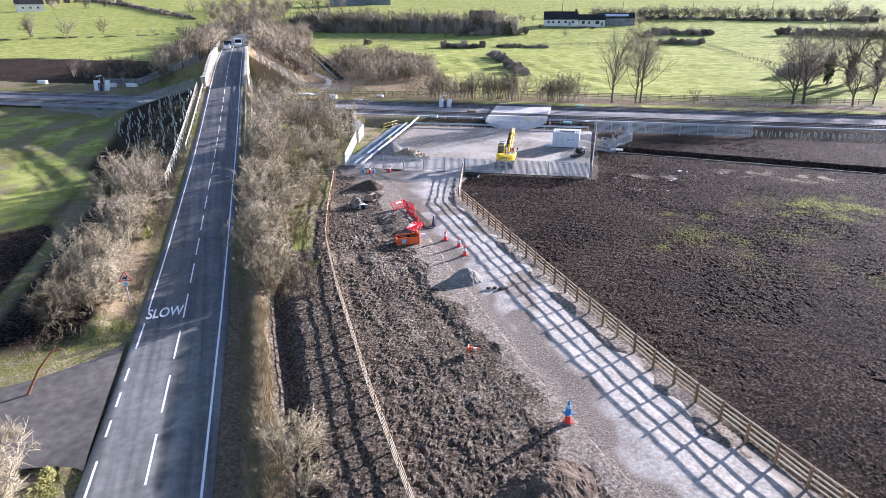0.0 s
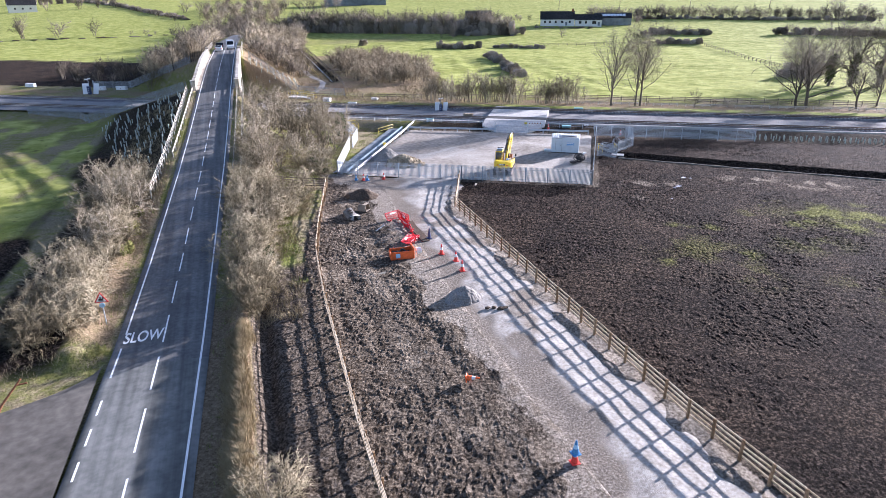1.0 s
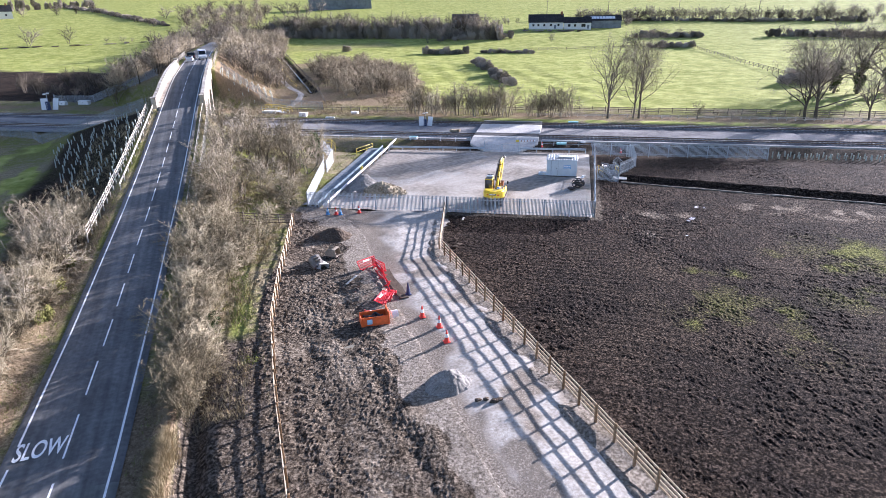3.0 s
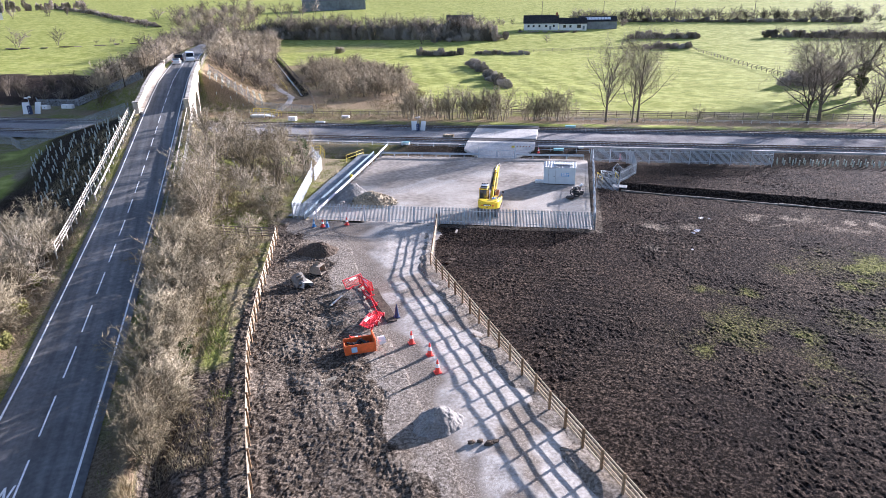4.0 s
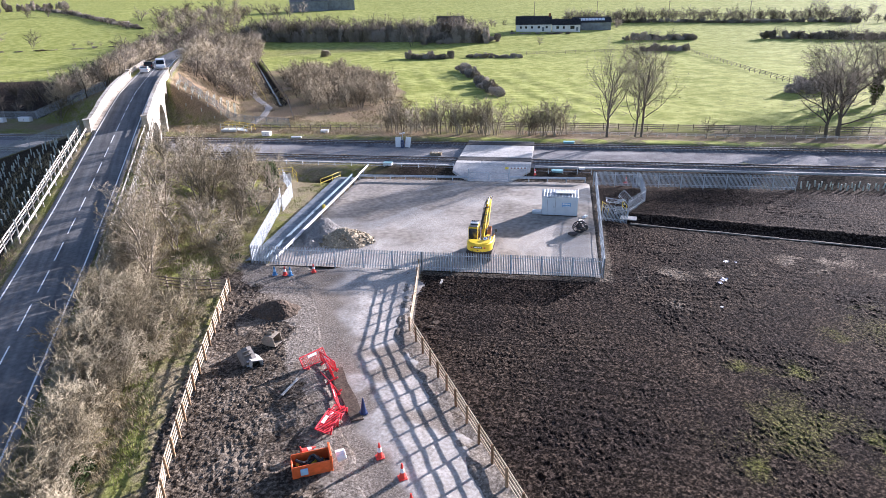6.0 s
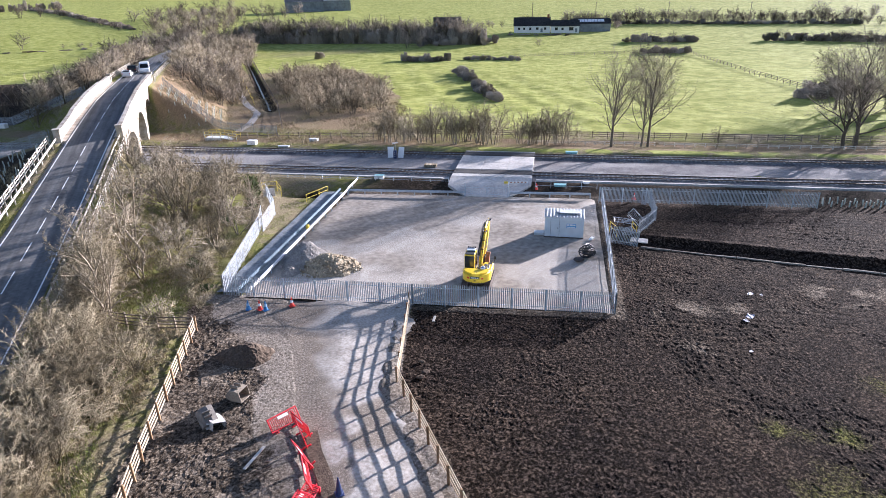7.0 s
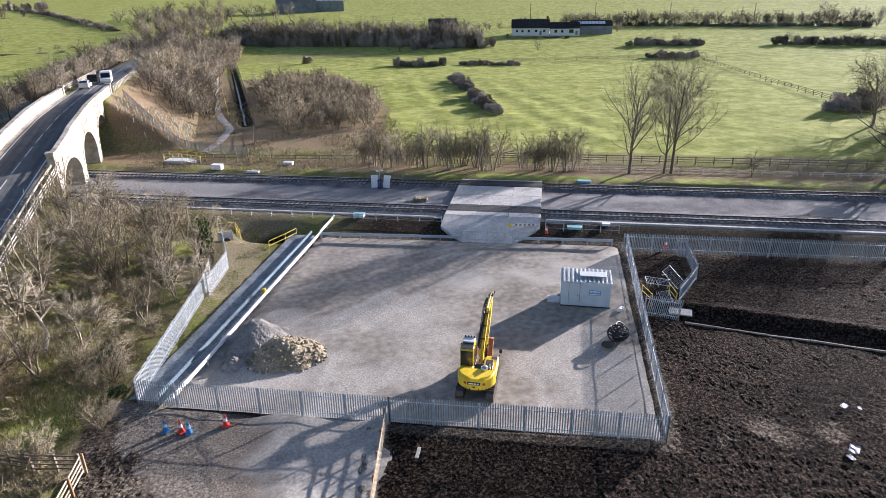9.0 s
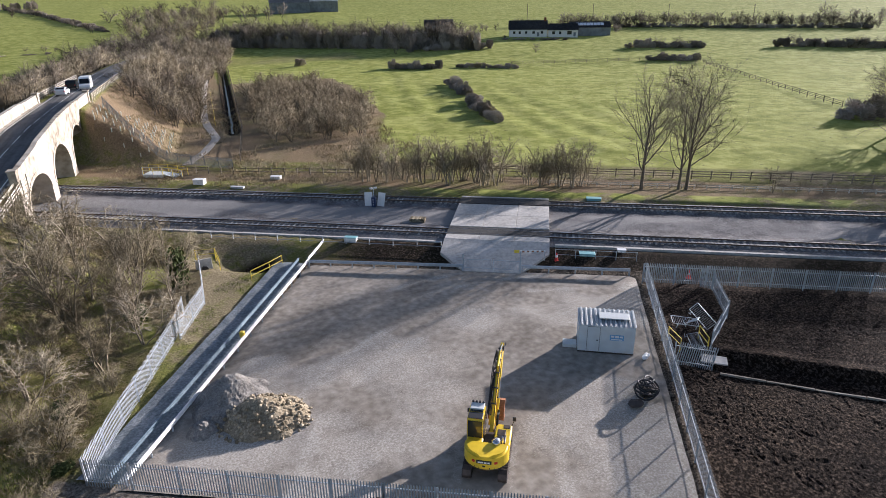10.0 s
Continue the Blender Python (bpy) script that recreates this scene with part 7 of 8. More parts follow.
sheet("drain_water", np.stack([wx - 0.22, wy], -1), np.stack([wx + 0.22, wy], -1), 5, M_WATER, "still water reflecting the sky in the drain", "water", lambda X, Y: ground_z(X, Y, False).min(axis=1)[:, None] + 0.18 + 0 * X, 0.0, 0.0)
post_rail([(30.0, 154.5), (32.6, 184), (37.4, 312)], "weathered timber fence along the drain", 4.0, 1.2, (0.5, 1.0), M_OLDWOOD, M_OLDWOOD, 0.07, "stock fences")
yellow_rail([(27.6, 190, 1.2), (27.9, 205, 1.2), (28.1, 222, 1.2), (28.4, 240, 1.2)], "yellow tube handrail beside the footpath")
post_rail([rail_xy(-4, 141.2), rail_xy(62, 140.9)], "low pale paling fence on the railway verge", 1.6, 0.6, (0.28, 0.52), M_WHITEWOOD, M_WHITEWOOD, 0.05, "stock fences")
bm = bmesh.new()
ex, ey = 0.755, -0.656
for j in range(12):
    q0, q1 = 2.4 + j * 3.0, 2.4 + (j + 1) * 3.0 - 0.06
    beam(bm, (55.2 + ex * q0 - 0.33, 80.6 + ey * q0 - 0.38, 0.05 - 0.05 * (j % 3)), (55.2 + ex * q1 - 0.33, 80.6 + ey * q1 - 0.38, 0.02 - 0.03 * (j % 2)), 0.13, 0.2)
solid("trench_edging", bm, M_YARD, "dusty pale concrete edging along the field trench", "edging", kind="structure")

# ---- farm buildings ----
def building(name, m, w, d, h, ridge, wall_mat, roof_mat, label, windows=(), doors=(), chimneys=(), gable_over=0.4):
    root = thing(name, m, label, "building", "farm buildings")
    bm = bmesh.new()
    A = [bm.verts.new(p) for p in ((-w / 2, -d / 2, -1.5), (w / 2, -d / 2, -1.5), (w / 2, d / 2, -1.5), (-w / 2, d / 2, -1.5))]
    B = [bm.verts.new(p) for p in ((-w / 2, -d / 2, h), (w / 2, -d / 2, h), (w / 2, d / 2, h), (-w / 2, d / 2, h))]
    C = [bm.verts.new((-w / 2, 0, ridge)), bm.verts.new((w / 2, 0, ridge))]
    bm.faces.new(A[::-1])
    for k in (0, 2):
        bm.faces.new((A[k], A[(k + 1) % 4], B[(k + 1) % 4], B[k]))
    bm.faces.new((A[1], A[2], B[2], C[1], B[1]))
    bm.faces.new((A[3], A[0], B[0], C[0], B[3]))
    part("wall", bm, wall_mat, root)
    for s in (-1, 1):
        bm = bmesh.new()
        e = gable_over
        dz = (ridge - h) / (d / 2)
        v = [bm.verts.new(p) for p in ((-w / 2 - e, s * (d / 2 + e), h - dz * e), (w / 2 + e, s * (d / 2 + e), h - dz * e), (w / 2 + e, 0, ridge), (-w / 2 - e, 0, ridge))]
        f = bm.faces.new(v if s < 0 else v[::-1])
        bmesh.ops.solidify(bm, geom=[f], thickness=-0.2)
        bmesh.ops.translate(bm, verts=bm.verts, vec=(0, 0, 0.03))
        part("roof", bm, roof_mat, root)
    for x, z, ww, hh in windows:
        bm = bmesh.new()
        box(bm, x - ww / 2, -d / 2 - 0.06, z, x + ww / 2, -d / 2 + 0.05, z + hh)
        fr = part("window", bm, M_BLACKPL, root)
        bm = bmesh.new()
        box(bm, x - ww / 2 + 0.1, -d / 2 - 0.08, z + 0.1, x + ww / 2 - 0.1, -d / 2 - 0.055, z + hh - 0.1)
        part("pane", bm, M_GLASS, fr)
    for x, ww, hh in doors:
        bm = bmesh.new()
        box(bm, x - ww / 2, -d / 2 - 0.07, 0, x + ww / 2, -d / 2 + 0.05, hh)
        part("door", bm, M_BARN, root)
    for x in chimneys:
        bm = bmesh.new()
        box(bm, x - 0.6, -0.5, ridge - 1.0, x + 0.6, 0.5, ridge + 1.4, bevel=0.05)
        part("chimney", bm, M_RUST, root)
    return root


M_FARMWHITE = plain("white_render", (0.72, 0.71, 0.68), 0.8, 0, 0.08, 0.3)
building("farmhouse", pose(199.6, 366.5, 7.2, 0, 0, -26.5), 20.5, 8.0, 3.9, 8.2, M_FARMWHITE, M_SLATE, "long white farmhouse with a dark slate roof", ((-7.5, 1.4, 1.2, 1.3), (-4.5, 1.4, 1.2, 1.3), (-1.0, 1.4, 1.2, 1.3), (3.0, 1.4, 1.4, 1.3), (7.5, 1.4, 1.2, 1.3)), ((5.5, 1.2, 2.1),), (9.3,))
building("farmhouse_wing", pose(216.6, 358.2, 7.0, 0, 0, -26.5), 16.0, 7.0, 3.6, 6.6, M_FARMWHITE, M_SLATE, "lower white wing of the farmhouse with a slate roof", ((-5, 1.2, 1.6, 1.5), (-1.5, 1.2, 1.2, 1.4), (3.5, 1.0, 2.4, 1.8)), ((6.3, 1.2, 2.1),))
barn = building("farm_shed", pose(236.0, 361.5, 7.3, 0, 0, -26.5), 22, 12, 4.0, 6.8, M_BARN, M_SLATE, "dark farm shed with a pale panel row on its roof", (), ((-4, 3.5, 3.2), (4, 3.5, 3.2)))
for k in range(8):
    bm = bmesh.new()
    box(bm, -7.6 + k * 1.9, -5.2, 0, -5.9 + k * 1.9, -2.2, 0.08)
    ob = part("roof_panel", bm, M_CARWHITE, barn, "pale roof panel")
    ob.matrix_local = pose(0, 0, 6.95 + 0.15, 25.0, 0, 0)
building("field_barn", pose(166.0, 416.0, 8.3, 0, 0, -20), 17, 12, 4.4, 7.4, M_BARN, M_SLATE, "dark gabled barn behind bare trees", (), ((-3, 4.0, 4.0),))
building("farm_barn", pose(112.0, 641.0, 19.0, 0, 0, -8), 34, 22, 8.0, 12.5, M_BARN, M_BARN, "large blue-grey barn on the hillside", (), ((-10, 5, 5), (0, 5, 5), (10, 5, 5)))
building("farm_barn", pose(136.0, 640.0, 19.4, 0, 0, -8), 36, 18, 8.5, 12.0, M_BARN, M_HUTROOF, "long barn with a pale roof and open bays", (), ((-12, 6, 5), (-3, 6, 5), (6, 6, 5), (14, 5, 5)))
building("cottage", pose(-172, 688, 16.5, 0, 0, 20), 22, 9, 5.5, 10.5, M_FARMWHITE, M_SLATE, "white cottage among trees on the hill", ((-6, 1.5, 1.5, 1.5), (0, 1.5, 1.5, 1.5), (6, 1.5, 1.5, 1.5)), (), (-8.0, 8.0))
for k, (x, y, h) in enumerate(((256.0, 470.0, 11), (300.0, 452.0, 10), (345.0, 425.0, 10), (390.0, 392.0, 10))):
    root = thing("utility_pole", pose(x, y, gz(x, y)), "thin wooden utility pole on the hill", "utility pole", "utility poles")
    bm = bmesh.new()
    cone(bm, 0.22, 0.15, h, 8)
    part("pole", bm, M_OLDWOOD, root)
    bm = bmesh.new()
    box(bm, -0.9, -0.1, h - 1.0, 0.9, 0.1, h - 0.8)
    part("crossarm", bm, M_OLDWOOD, root)

# ---- plants ----
M_TWIG = material("bare_twigs", [(0.135, 0.112, 0.07), (0.225, 0.19, 0.122), (0.34, 0.292, 0.2)], 1.5, 0.9, per_object=0.45)
M_TWIG_GREY = material("bare_grey_twigs", [(0.20, 0.165, 0.112), (0.32, 0.27, 0.194), (0.45, 0.39, 0.29)], 1.2, 0.9, per_object=0.4)
M_WOOD = material("distant_twigs", [(0.08, 0.067, 0.05), (0.145, 0.122, 0.092), (0.23, 0.195, 0.15)], 0.8, 0.9, per_object=0.5)
M_BRUSH = material("olive_brush_twigs", [(0.13, 0.104, 0.067), (0.225, 0.183, 0.12), (0.33, 0.28, 0.19)], 0.8, 0.9, per_object=0.5)
M_BARK = material("bark", [(0.16, 0.135, 0.095), (0.27, 0.23, 0.17), (0.38, 0.33, 0.25)], 5.0, 0.95, bump=0.01, bump_scale=25, per_object=0.3)
M_BARK_DARK = material("dark_bark", [(0.085, 0.07, 0.052), (0.14, 0.118, 0.09), (0.21, 0.18, 0.14)], 5.0, 0.95, bump=0.01, bump_scale=25, per_object=0.3)
M_PALEBARK = material("pale_bark", [(0.30, 0.25, 0.18), (0.44, 0.38, 0.29), (0.55, 0.49, 0.39)], 4.0, 0.9, bump=0.01, bump_scale=20)
M_LEAF = material("dark_leaves", [(0.030, 0.042, 0.014), (0.055, 0.072, 0.024), (0.085, 0.105, 0.035)], 3.0, 0.7, per_object=0.3)
# grey-brown leaves, brightened so the colour gives backlit hedges their haze
M_LEAF_HAZED = material("hazed_hedge_leaves", [(0.17, 0.147, 0.12), (0.29, 0.25, 0.205), (0.42, 0.365, 0.31)], 3.0, 0.8, per_object=0.4)
M_LEAF_GOLD = material("yellow_green_leaves", [(0.10, 0.10, 0.03), (0.17, 0.165, 0.05), (0.25, 0.24, 0.085)], 3.0, 0.8, per_object=0.3)
M_DRY = material("dry_grass", [(0.19, 0.148, 0.085), (0.31, 0.25, 0.148), (0.43, 0.36, 0.23)], 2.0, 0.95)
M_GRASSBLADE = material("grass_blades", [(0.10, 0.125, 0.028), (0.17, 0.20, 0.045), (0.24, 0.26, 0.075)], 2.0, 0.9)


def tubes(name, segs, mat, tips=0.0):
    """A mesh of tapered tubes, one for each (start, end, radius, end radius)."""
    co, faces, n = [], [], 0
    for a, b, r0, r1 in segs:
        d = b - a
        if d.length < 1e-5:
            continue
        d.normalize()
        s = d.orthogonal().normalized()
        t = d.cross(s)
        k = 6 if r0 > 0.09 else (4 if r0 > 0.045 else 3)
        if tips and r1 <= tips:
            co += [a + s * r0, a + (t * 0.87 - s * 0.5) * r0, a - (t * 0.87 + s * 0.5) * r0, b]
            faces += [(n, n + 1, n + 3), (n + 1, n + 2, n + 3), (n + 2, n, n + 3)]
            n += 4
            continue
        for p, r in ((a, r0), (b, r1)):
            for j in range(k):
                w = 2 * math.pi * j / k
                co.append(p + s * (r * math.cos(w)) + t * (r * math.sin(w)))
        for j in range(k):
            faces.append((n + j, n + (j + 1) % k, n + k + (j + 1) % k, n + k + j))
        n += 2 * k
    me = bpy.data.meshes.new(name)
    me.from_pydata([tuple(c) for c in co], [], faces)
    me.materials.append(mat)
    me.polygons.foreach_set("use_smooth", [True] * len(me.polygons))
    return me


def grow(rnd, p, d, length, r, level, spec, out):
    """Adds one branch and what grows from it; out: lists by level."""
    n = spec["steps"][level]
    kids = spec["kids"][level] if level < len(spec["kids"]) else 0
    step = length / n
    r_end = max(spec["tip"], r * spec["taper"])
    spots = []
    for k in range(n):
        bend = Vector((rnd.gauss(0, 1), rnd.gauss(0, 1), rnd.gauss(0, 0.7))) * spec["bend"][level]
        d = (d + bend + Vector((0, 0, spec["rise"][level]))).normalized()
        q = p + d * step
        ra, rb = r + (r_end - r) * k / n, r + (r_end - r) * (k + 1) / n
        out[level].append((p.copy(), q.copy(), ra, rb))
        spots.append((p.copy(), q.copy(), d.copy(), (k + 1) / n, rb))
        p = q
    for j in range(kids):
        f = spec["from"][level] + (1 - spec["from"][level]) * (j + rnd.random()) / max(1, kids)
        k = min(n - 1, int(f * n))
        a, b, dd, _, rr = spots[k]
        s = a.lerp(b, f * n - k)
        side_ = dd.orthogonal().normalized()
        side_.rotate(Matrix.Rotation(rnd.uniform(0, 2 * math.pi), 3, dd))
        ang = rnd.uniform(*spec["angle"])
        nd = (dd * math.cos(ang) + side_ * math.sin(ang)).normalized()
        grow(rnd, s, nd, length * rnd.uniform(*spec["ratio"][level]) * (1.15 - 0.45 * f), max(spec["tip"], rr * spec.get("thin", 0.72)), level + 1, spec, out)


def plant_meshes(name, seed, spec, mats):
    """Two meshes: stems and crown."""
    rnd = random.Random(seed)
    levels = len(spec["steps"])
    out = [[] for _ in range(levels)]
    for k in range(spec["stems"]):
        a = 2 * math.pi * (k + rnd.random()) / spec["stems"]
        lean = rnd.uniform(*spec["lean"])
        d = Vector((math.cos(a) * lean, math.sin(a) * lean, 1)).normalized()
        base = Vector((math.cos(a), math.sin(a), 0)) * spec["foot"] * rnd.random()
        base.z = -0.15
        grow(rnd, base, d, spec["length"] * rnd.uniform(0.8, 1.1), spec["radius"] * rnd.uniform(0.7, 1.0), 0, spec, out)
    cut = spec["cut"]
    woody = [s for l in out[:cut] for s in l]
    twigs = [s for l in out[cut:] for s in l]
    return tubes(name + "_stem", woody, mats[0]), tubes(name + "_twigs", twigs, mats[1], spec["tip"] * 1.01)


SHRUB = dict(stems=11, lean=(0.15, 0.95), foot=0.12, length=2.3, radius=0.03, steps=(4, 3, 1), kids=(9, 9), bend=(0.16, 0.24, 0.3), rise=(0.03, 0.02, 0.0), angle=(0.4, 1.1), ratio=((0.35, 0.6), (0.35, 0.6), (0.4, 0.6)), tip=0.0155, taper=0.35, cut=1)
SHRUB["from"] = (0.2, 0.2, 0.2)
SMALL_TREE = dict(stems=3, lean=(0.05, 0.45), foot=0.35, length=4.2, radius=0.10, steps=(6, 4, 3, 1), kids=(9, 6, 5), bend=(0.13, 0.2, 0.25, 0.3), rise=(0.03, 0.05, 0.02, 0.0), angle=(0.45, 1.05), ratio=((0.4, 0.65), (0.4, 0.6), (0.4, 0.6), (0.4, 0.6)), tip=0.0135, taper=0.35, cut=2)
SMALL_TREE["from"] = (0.25, 0.2, 0.2, 0.2)
BIG_TREE = dict(thin=0.5, stems=1, lean=(0.0, 0.06), foot=0.0, length=11.5, radius=0.25, steps=(9, 6, 4, 1), kids=(22, 11, 9), bend=(0.05, 0.12, 0.18, 0.2), rise=(0.06, 0.10, 0.05, 0.02), angle=(0.4, 0.85), ratio=((0.4, 0.62), (0.35, 0.55), (0.4, 0.65), (0.4, 0.6)), tip=0.011, taper=0.25, cut=2)
BIG_TREE["from"] = (0.22, 0.2, 0.15, 0.2)
FAR_TREE = dict(stems=4, lean=(0.05, 0.5), foot=0.6, length=4.6, radius=0.09, steps=(3, 2, 1), kids=(9, 10), bend=(0.14, 0.2, 0.25), rise=(0.03, 0.05, 0.02), angle=(0.45, 1.05), ratio=((0.4, 0.7), (0.4, 0.65), (0.4, 0.6)), tip=0.032, taper=0.35, cut=1)
FAR_TREE["from"] = (0.2, 0.15, 0.2)


def variant(base, **kw):
    d = dict(base)
    d.update(kw)
    return d


def plant(name, meshes, m, label, category, group):
    root = thing(name, m, label, category, group)
    piece("trunk" if "tree" in name else "stem", meshes[0], root)
    piece("crown", meshes[1], root)
    return root


def leaf_mass(name, seed, sx, sy, sz, n, size, mat, slim=0.6):
    """Many small leaf blades over an uneven lump, with gaps."""
    rnd = random.Random(seed)
    co, faces = [], []
    lumps = [(Vector((rnd.uniform(-0.6, 0.6) * sx, rnd.uniform(-0.6, 0.6) * sy, rnd.uniform(0.2, 0.75) * sz)), rnd.uniform(0.28, 0.5)) for _ in range(9)]
    for _ in range(n):
        c, r = rnd.choice(lumps)
        d = Vector((rnd.gauss(0, 1), rnd.gauss(0, 1), rnd.gauss(0, 1))).normalized()
        p = c + Vector((d.x * sx, d.y * sy, d.z * sz)) * (r * rnd.uniform(0.65, 1.08))
        if p.z < 0.02:
            p.z = rnd.uniform(0.02, 0.3)
        a = Vector((rnd.gauss(0, 1), rnd.gauss(0, 1), rnd.gauss(0, 1))).normalized()
        b = a.orthogonal().normalized()
        s = size * rnd.uniform(0.6, 1.3)
        k = len(co)
        co += [tuple(p + a * s), tuple(p + b * s * slim), tuple(p - a * s), tuple(p - b * s * slim)]
        faces.append((k, k + 1, k + 2, k + 3))
    me = bpy.data.meshes.new(name)
    me.from_pydata(co, [], faces)
    me.materials.append(mat)
    return me


class Kinds:
    pass


K = Kinds()
K.shrubs = [plant_meshes("shrub", 100 + k, variant(SHRUB, stems=10 + k % 3, length=2.0 + 0.15 * k), (M_TWIG, M_TWIG)) for k in range(6)]
K.small = [plant_meshes("small_tree", 200 + k, variant(SMALL_TREE, stems=2 + k % 3), (M_BARK, M_TWIG_GREY if k % 2 else M_TWIG)) for k in range(5)]
K.far = [plant_meshes("far_tree", 300 + k, variant(FAR_TREE, stems=3 + k % 3), (M_WOOD, M_WOOD)) for k in range(6)]
K.far_brown = [(a.copy(), b.copy()) for a, b in K.far[:4]]
for a, b in K.far_brown:
    b.materials[0] = M_BRUSH
K.leafy = [leaf_mass("leafy_crown", 400 + k, 1.2, 1.2, 1.5, 1500, 0.10, M_LEAF) for k in range(2)]
K.scrub = [leaf_mass("scrub_crown", 410 + k, 1.3, 1.3, 1.9, 2400, 0.17, M_TWIG, 0.11) for k in range(3)]
K.hedge = [leaf_mass("hedge_crown", 420 + k, 2.6, 1.6, 2.2, 1400, 0.42, M_LEAF_HAZED, 0.17) for k in range(3)]
K.gold = [leaf_mass("gold_crown", 440 + k, 0.9, 0.9, 1.1, 1600, 0.07, M_LEAF_GOLD) for k in range(2)]
FIRST = {}


def put(kind, x, y, scale, label, category, group, rnd, name="shrub", z=None, tall=1.0):
    """Places one more plant of a kind: the first is built, the others copied."""
    bank = {"shrub": K.shrubs, "small": K.small, "far": K.far, "brown": K.far_brown}[kind]
    k = rnd.randrange(len(bank))
    key = (kind, k, name)
    m = pose(x, y, gz(x, y) - 0.05 if z is None else z, 0, 0, rnd.uniform(0, 360)) @ Matrix.Diagonal((scale, scale, scale * tall, 1))
    if key not in FIRST:
        FIRST[key] = plant(name, bank[k], m, label, category, group)
        return FIRST[key]
    ob = FIRST[key].copy()
    scene.collection.objects.link(ob)
    ob.matrix_world = m
    for c in FIRST[key].children:
        d = c.copy()
        scene.collection.objects.link(d)
        d.parent = ob
    return tagged(ob, label, category, group)


def scatter(seed, x0, x1, y0, y1, gap, inside, tries=4000):
    rnd = random.Random(seed)
    out = []
    for _ in range(tries):
        x, y = rnd.uniform(x0, x1), rnd.uniform(y0, y1)
        if not inside(x, y):
            continue
        if all((x - a) ** 2 + (y - b) ** 2 > gap * gap for a, b in out):
            out.append((x, y))
    return out


rnd = random.Random(7)
HEDGE = "shrubs of the roadside hedge"


def zone_a(x, y):
    right = float(np.interp(y, [40, 46, 52, 58, 64, 70, 78], [3.6, 4.0, 4.9, 5.6, 6.6, 8.8, 11.0]))
    return float(road_x(y)) + 5.0 < x < right and not (y > 74.0 and x > 7.0)


for x, y in scatter(1, 0.5, 12, 45.0, 78.5, 1.45, zone_a):
    put("shrub", x, y, rnd.uniform(0.8, 1.3), "bare twiggy hawthorn shrub in the roadside hedge", "shrub", HEDGE, rnd)


def zone_b(x, y):
    off = x - float(road_x(y))
    fence = 13.0 + (y - 78) * 0.30
    clear = ((x - 10.2) / 3.6) ** 2 + ((y - 84.5) / 4.4) ** 2 < 1
    return 6.6 < off and x < min(fence, 21.5) and not clear and rail_uv(x, y)[1] < 113


for k, (x, y) in enumerate(scatter(2, 3, 22, 79, 134, 2.85, zone_b)):
    if rnd.random() < 0.5 and y > 84:
        put("small", x, y, rnd.uniform(0.9, 1.55), "bare multi-stemmed tree on the road bank", "tree", "trees on the road bank", rnd, "bare_tree")
    else:
        put("shrub", x, y, rnd.uniform(0.7, 1.2), "bare scrub bush on the road bank", "shrub", "bushes on the road bank", rnd)


for x, y in scatter(11, 3.0, 7.5, 71, 92, 1.5, lambda x, y: 5.4 < x - float(road_x(y)) < 7.6):
    put("shrub", x, y, rnd.uniform(1.1, 1.55), "tall bare hawthorn shrub against the road fence", "shrub", HEDGE, rnd)


def zone_c(x, y):
    off = x - float(road_x(y))
    clumps = ((-9.6, 82, 3.8, 7.0), (-9.2, 68.5, 3.0, 5.0), (-9.6, 57.5, 3.2, 4.6), (-10.0, 49.5, 3.2, 3.2), (-9.8, 24.5, 2.8, 3.2))
    return off < -6.2 and any(((x - a) / c) ** 2 + ((y - b) / d) ** 2 < 1 for a, b, c, d in clumps)


for k, (x, y) in enumerate(scatter(3, -14, -5, 21, 90, 1.9, zone_c)):
    if 56 < y and rnd.random() < 0.4:
        put("small", x, y, rnd.uniform(0.85, 1.25), "bare pale-twigged tree beside the road", "tree", "trees west of the road", rnd, "bare_tree")
    else:
        put("shrub", x, y, rnd.uniform(0.85, 1.3), "bare bush on the west verge", "shrub", "bushes west of the road", rnd)

for x, y, s in ((3.6, 25.5, 1.1), (4.6, 27.0, 0.9), (4.2, 23.6, 1.0), (-9.2, 26.0, 1.45), (-11.2, 33.0, 0.75), (-10.8, 28.2, 1.4)):
    put("shrub", x, y, s, "pale bare bush standing alone by the road", "shrub", "lone bushes", rnd)

# the larger trees that stand clear on the bank
for x, y, q in ((7.6, 99.4, 1.75), (7.4, 82.0, 1.3), (4.8, 90.7, 1.5), (12.5, 104.0, 1.6), (16.5, 112.0, 1.5), (9.5, 112.5, 1.5)):
    put("small", x, y, q, "large bare multi-stemmed tree on the road bank", "tree", "trees on the road bank", rnd, "bare_tree")

# woods on the banks beyond the bridge
for x, y in scatter(4, 9, 42, 186, 400, 3.3, lambda x, y: 7.0 < x - float(road_x(min(y, 320))) < 22 + 0.1 * max(0, y - 250) and x - float(road_x(min(y, 320))) > 7.0 + 0.12 * max(0, 205 - y) * 4 and (y > 262 or side(x, y, 25.5, 172, 37.5, 262) < 0) and y - 186 > (x - 22) * 1.5):
    put("far" if rnd.random() < 0.3 else "brown", x, y, rnd.uniform(0.9, 1.45), "bare grey-brown tree in the wood by the road", "tree", "wood beyond the bridge", rnd, "woodland_tree")
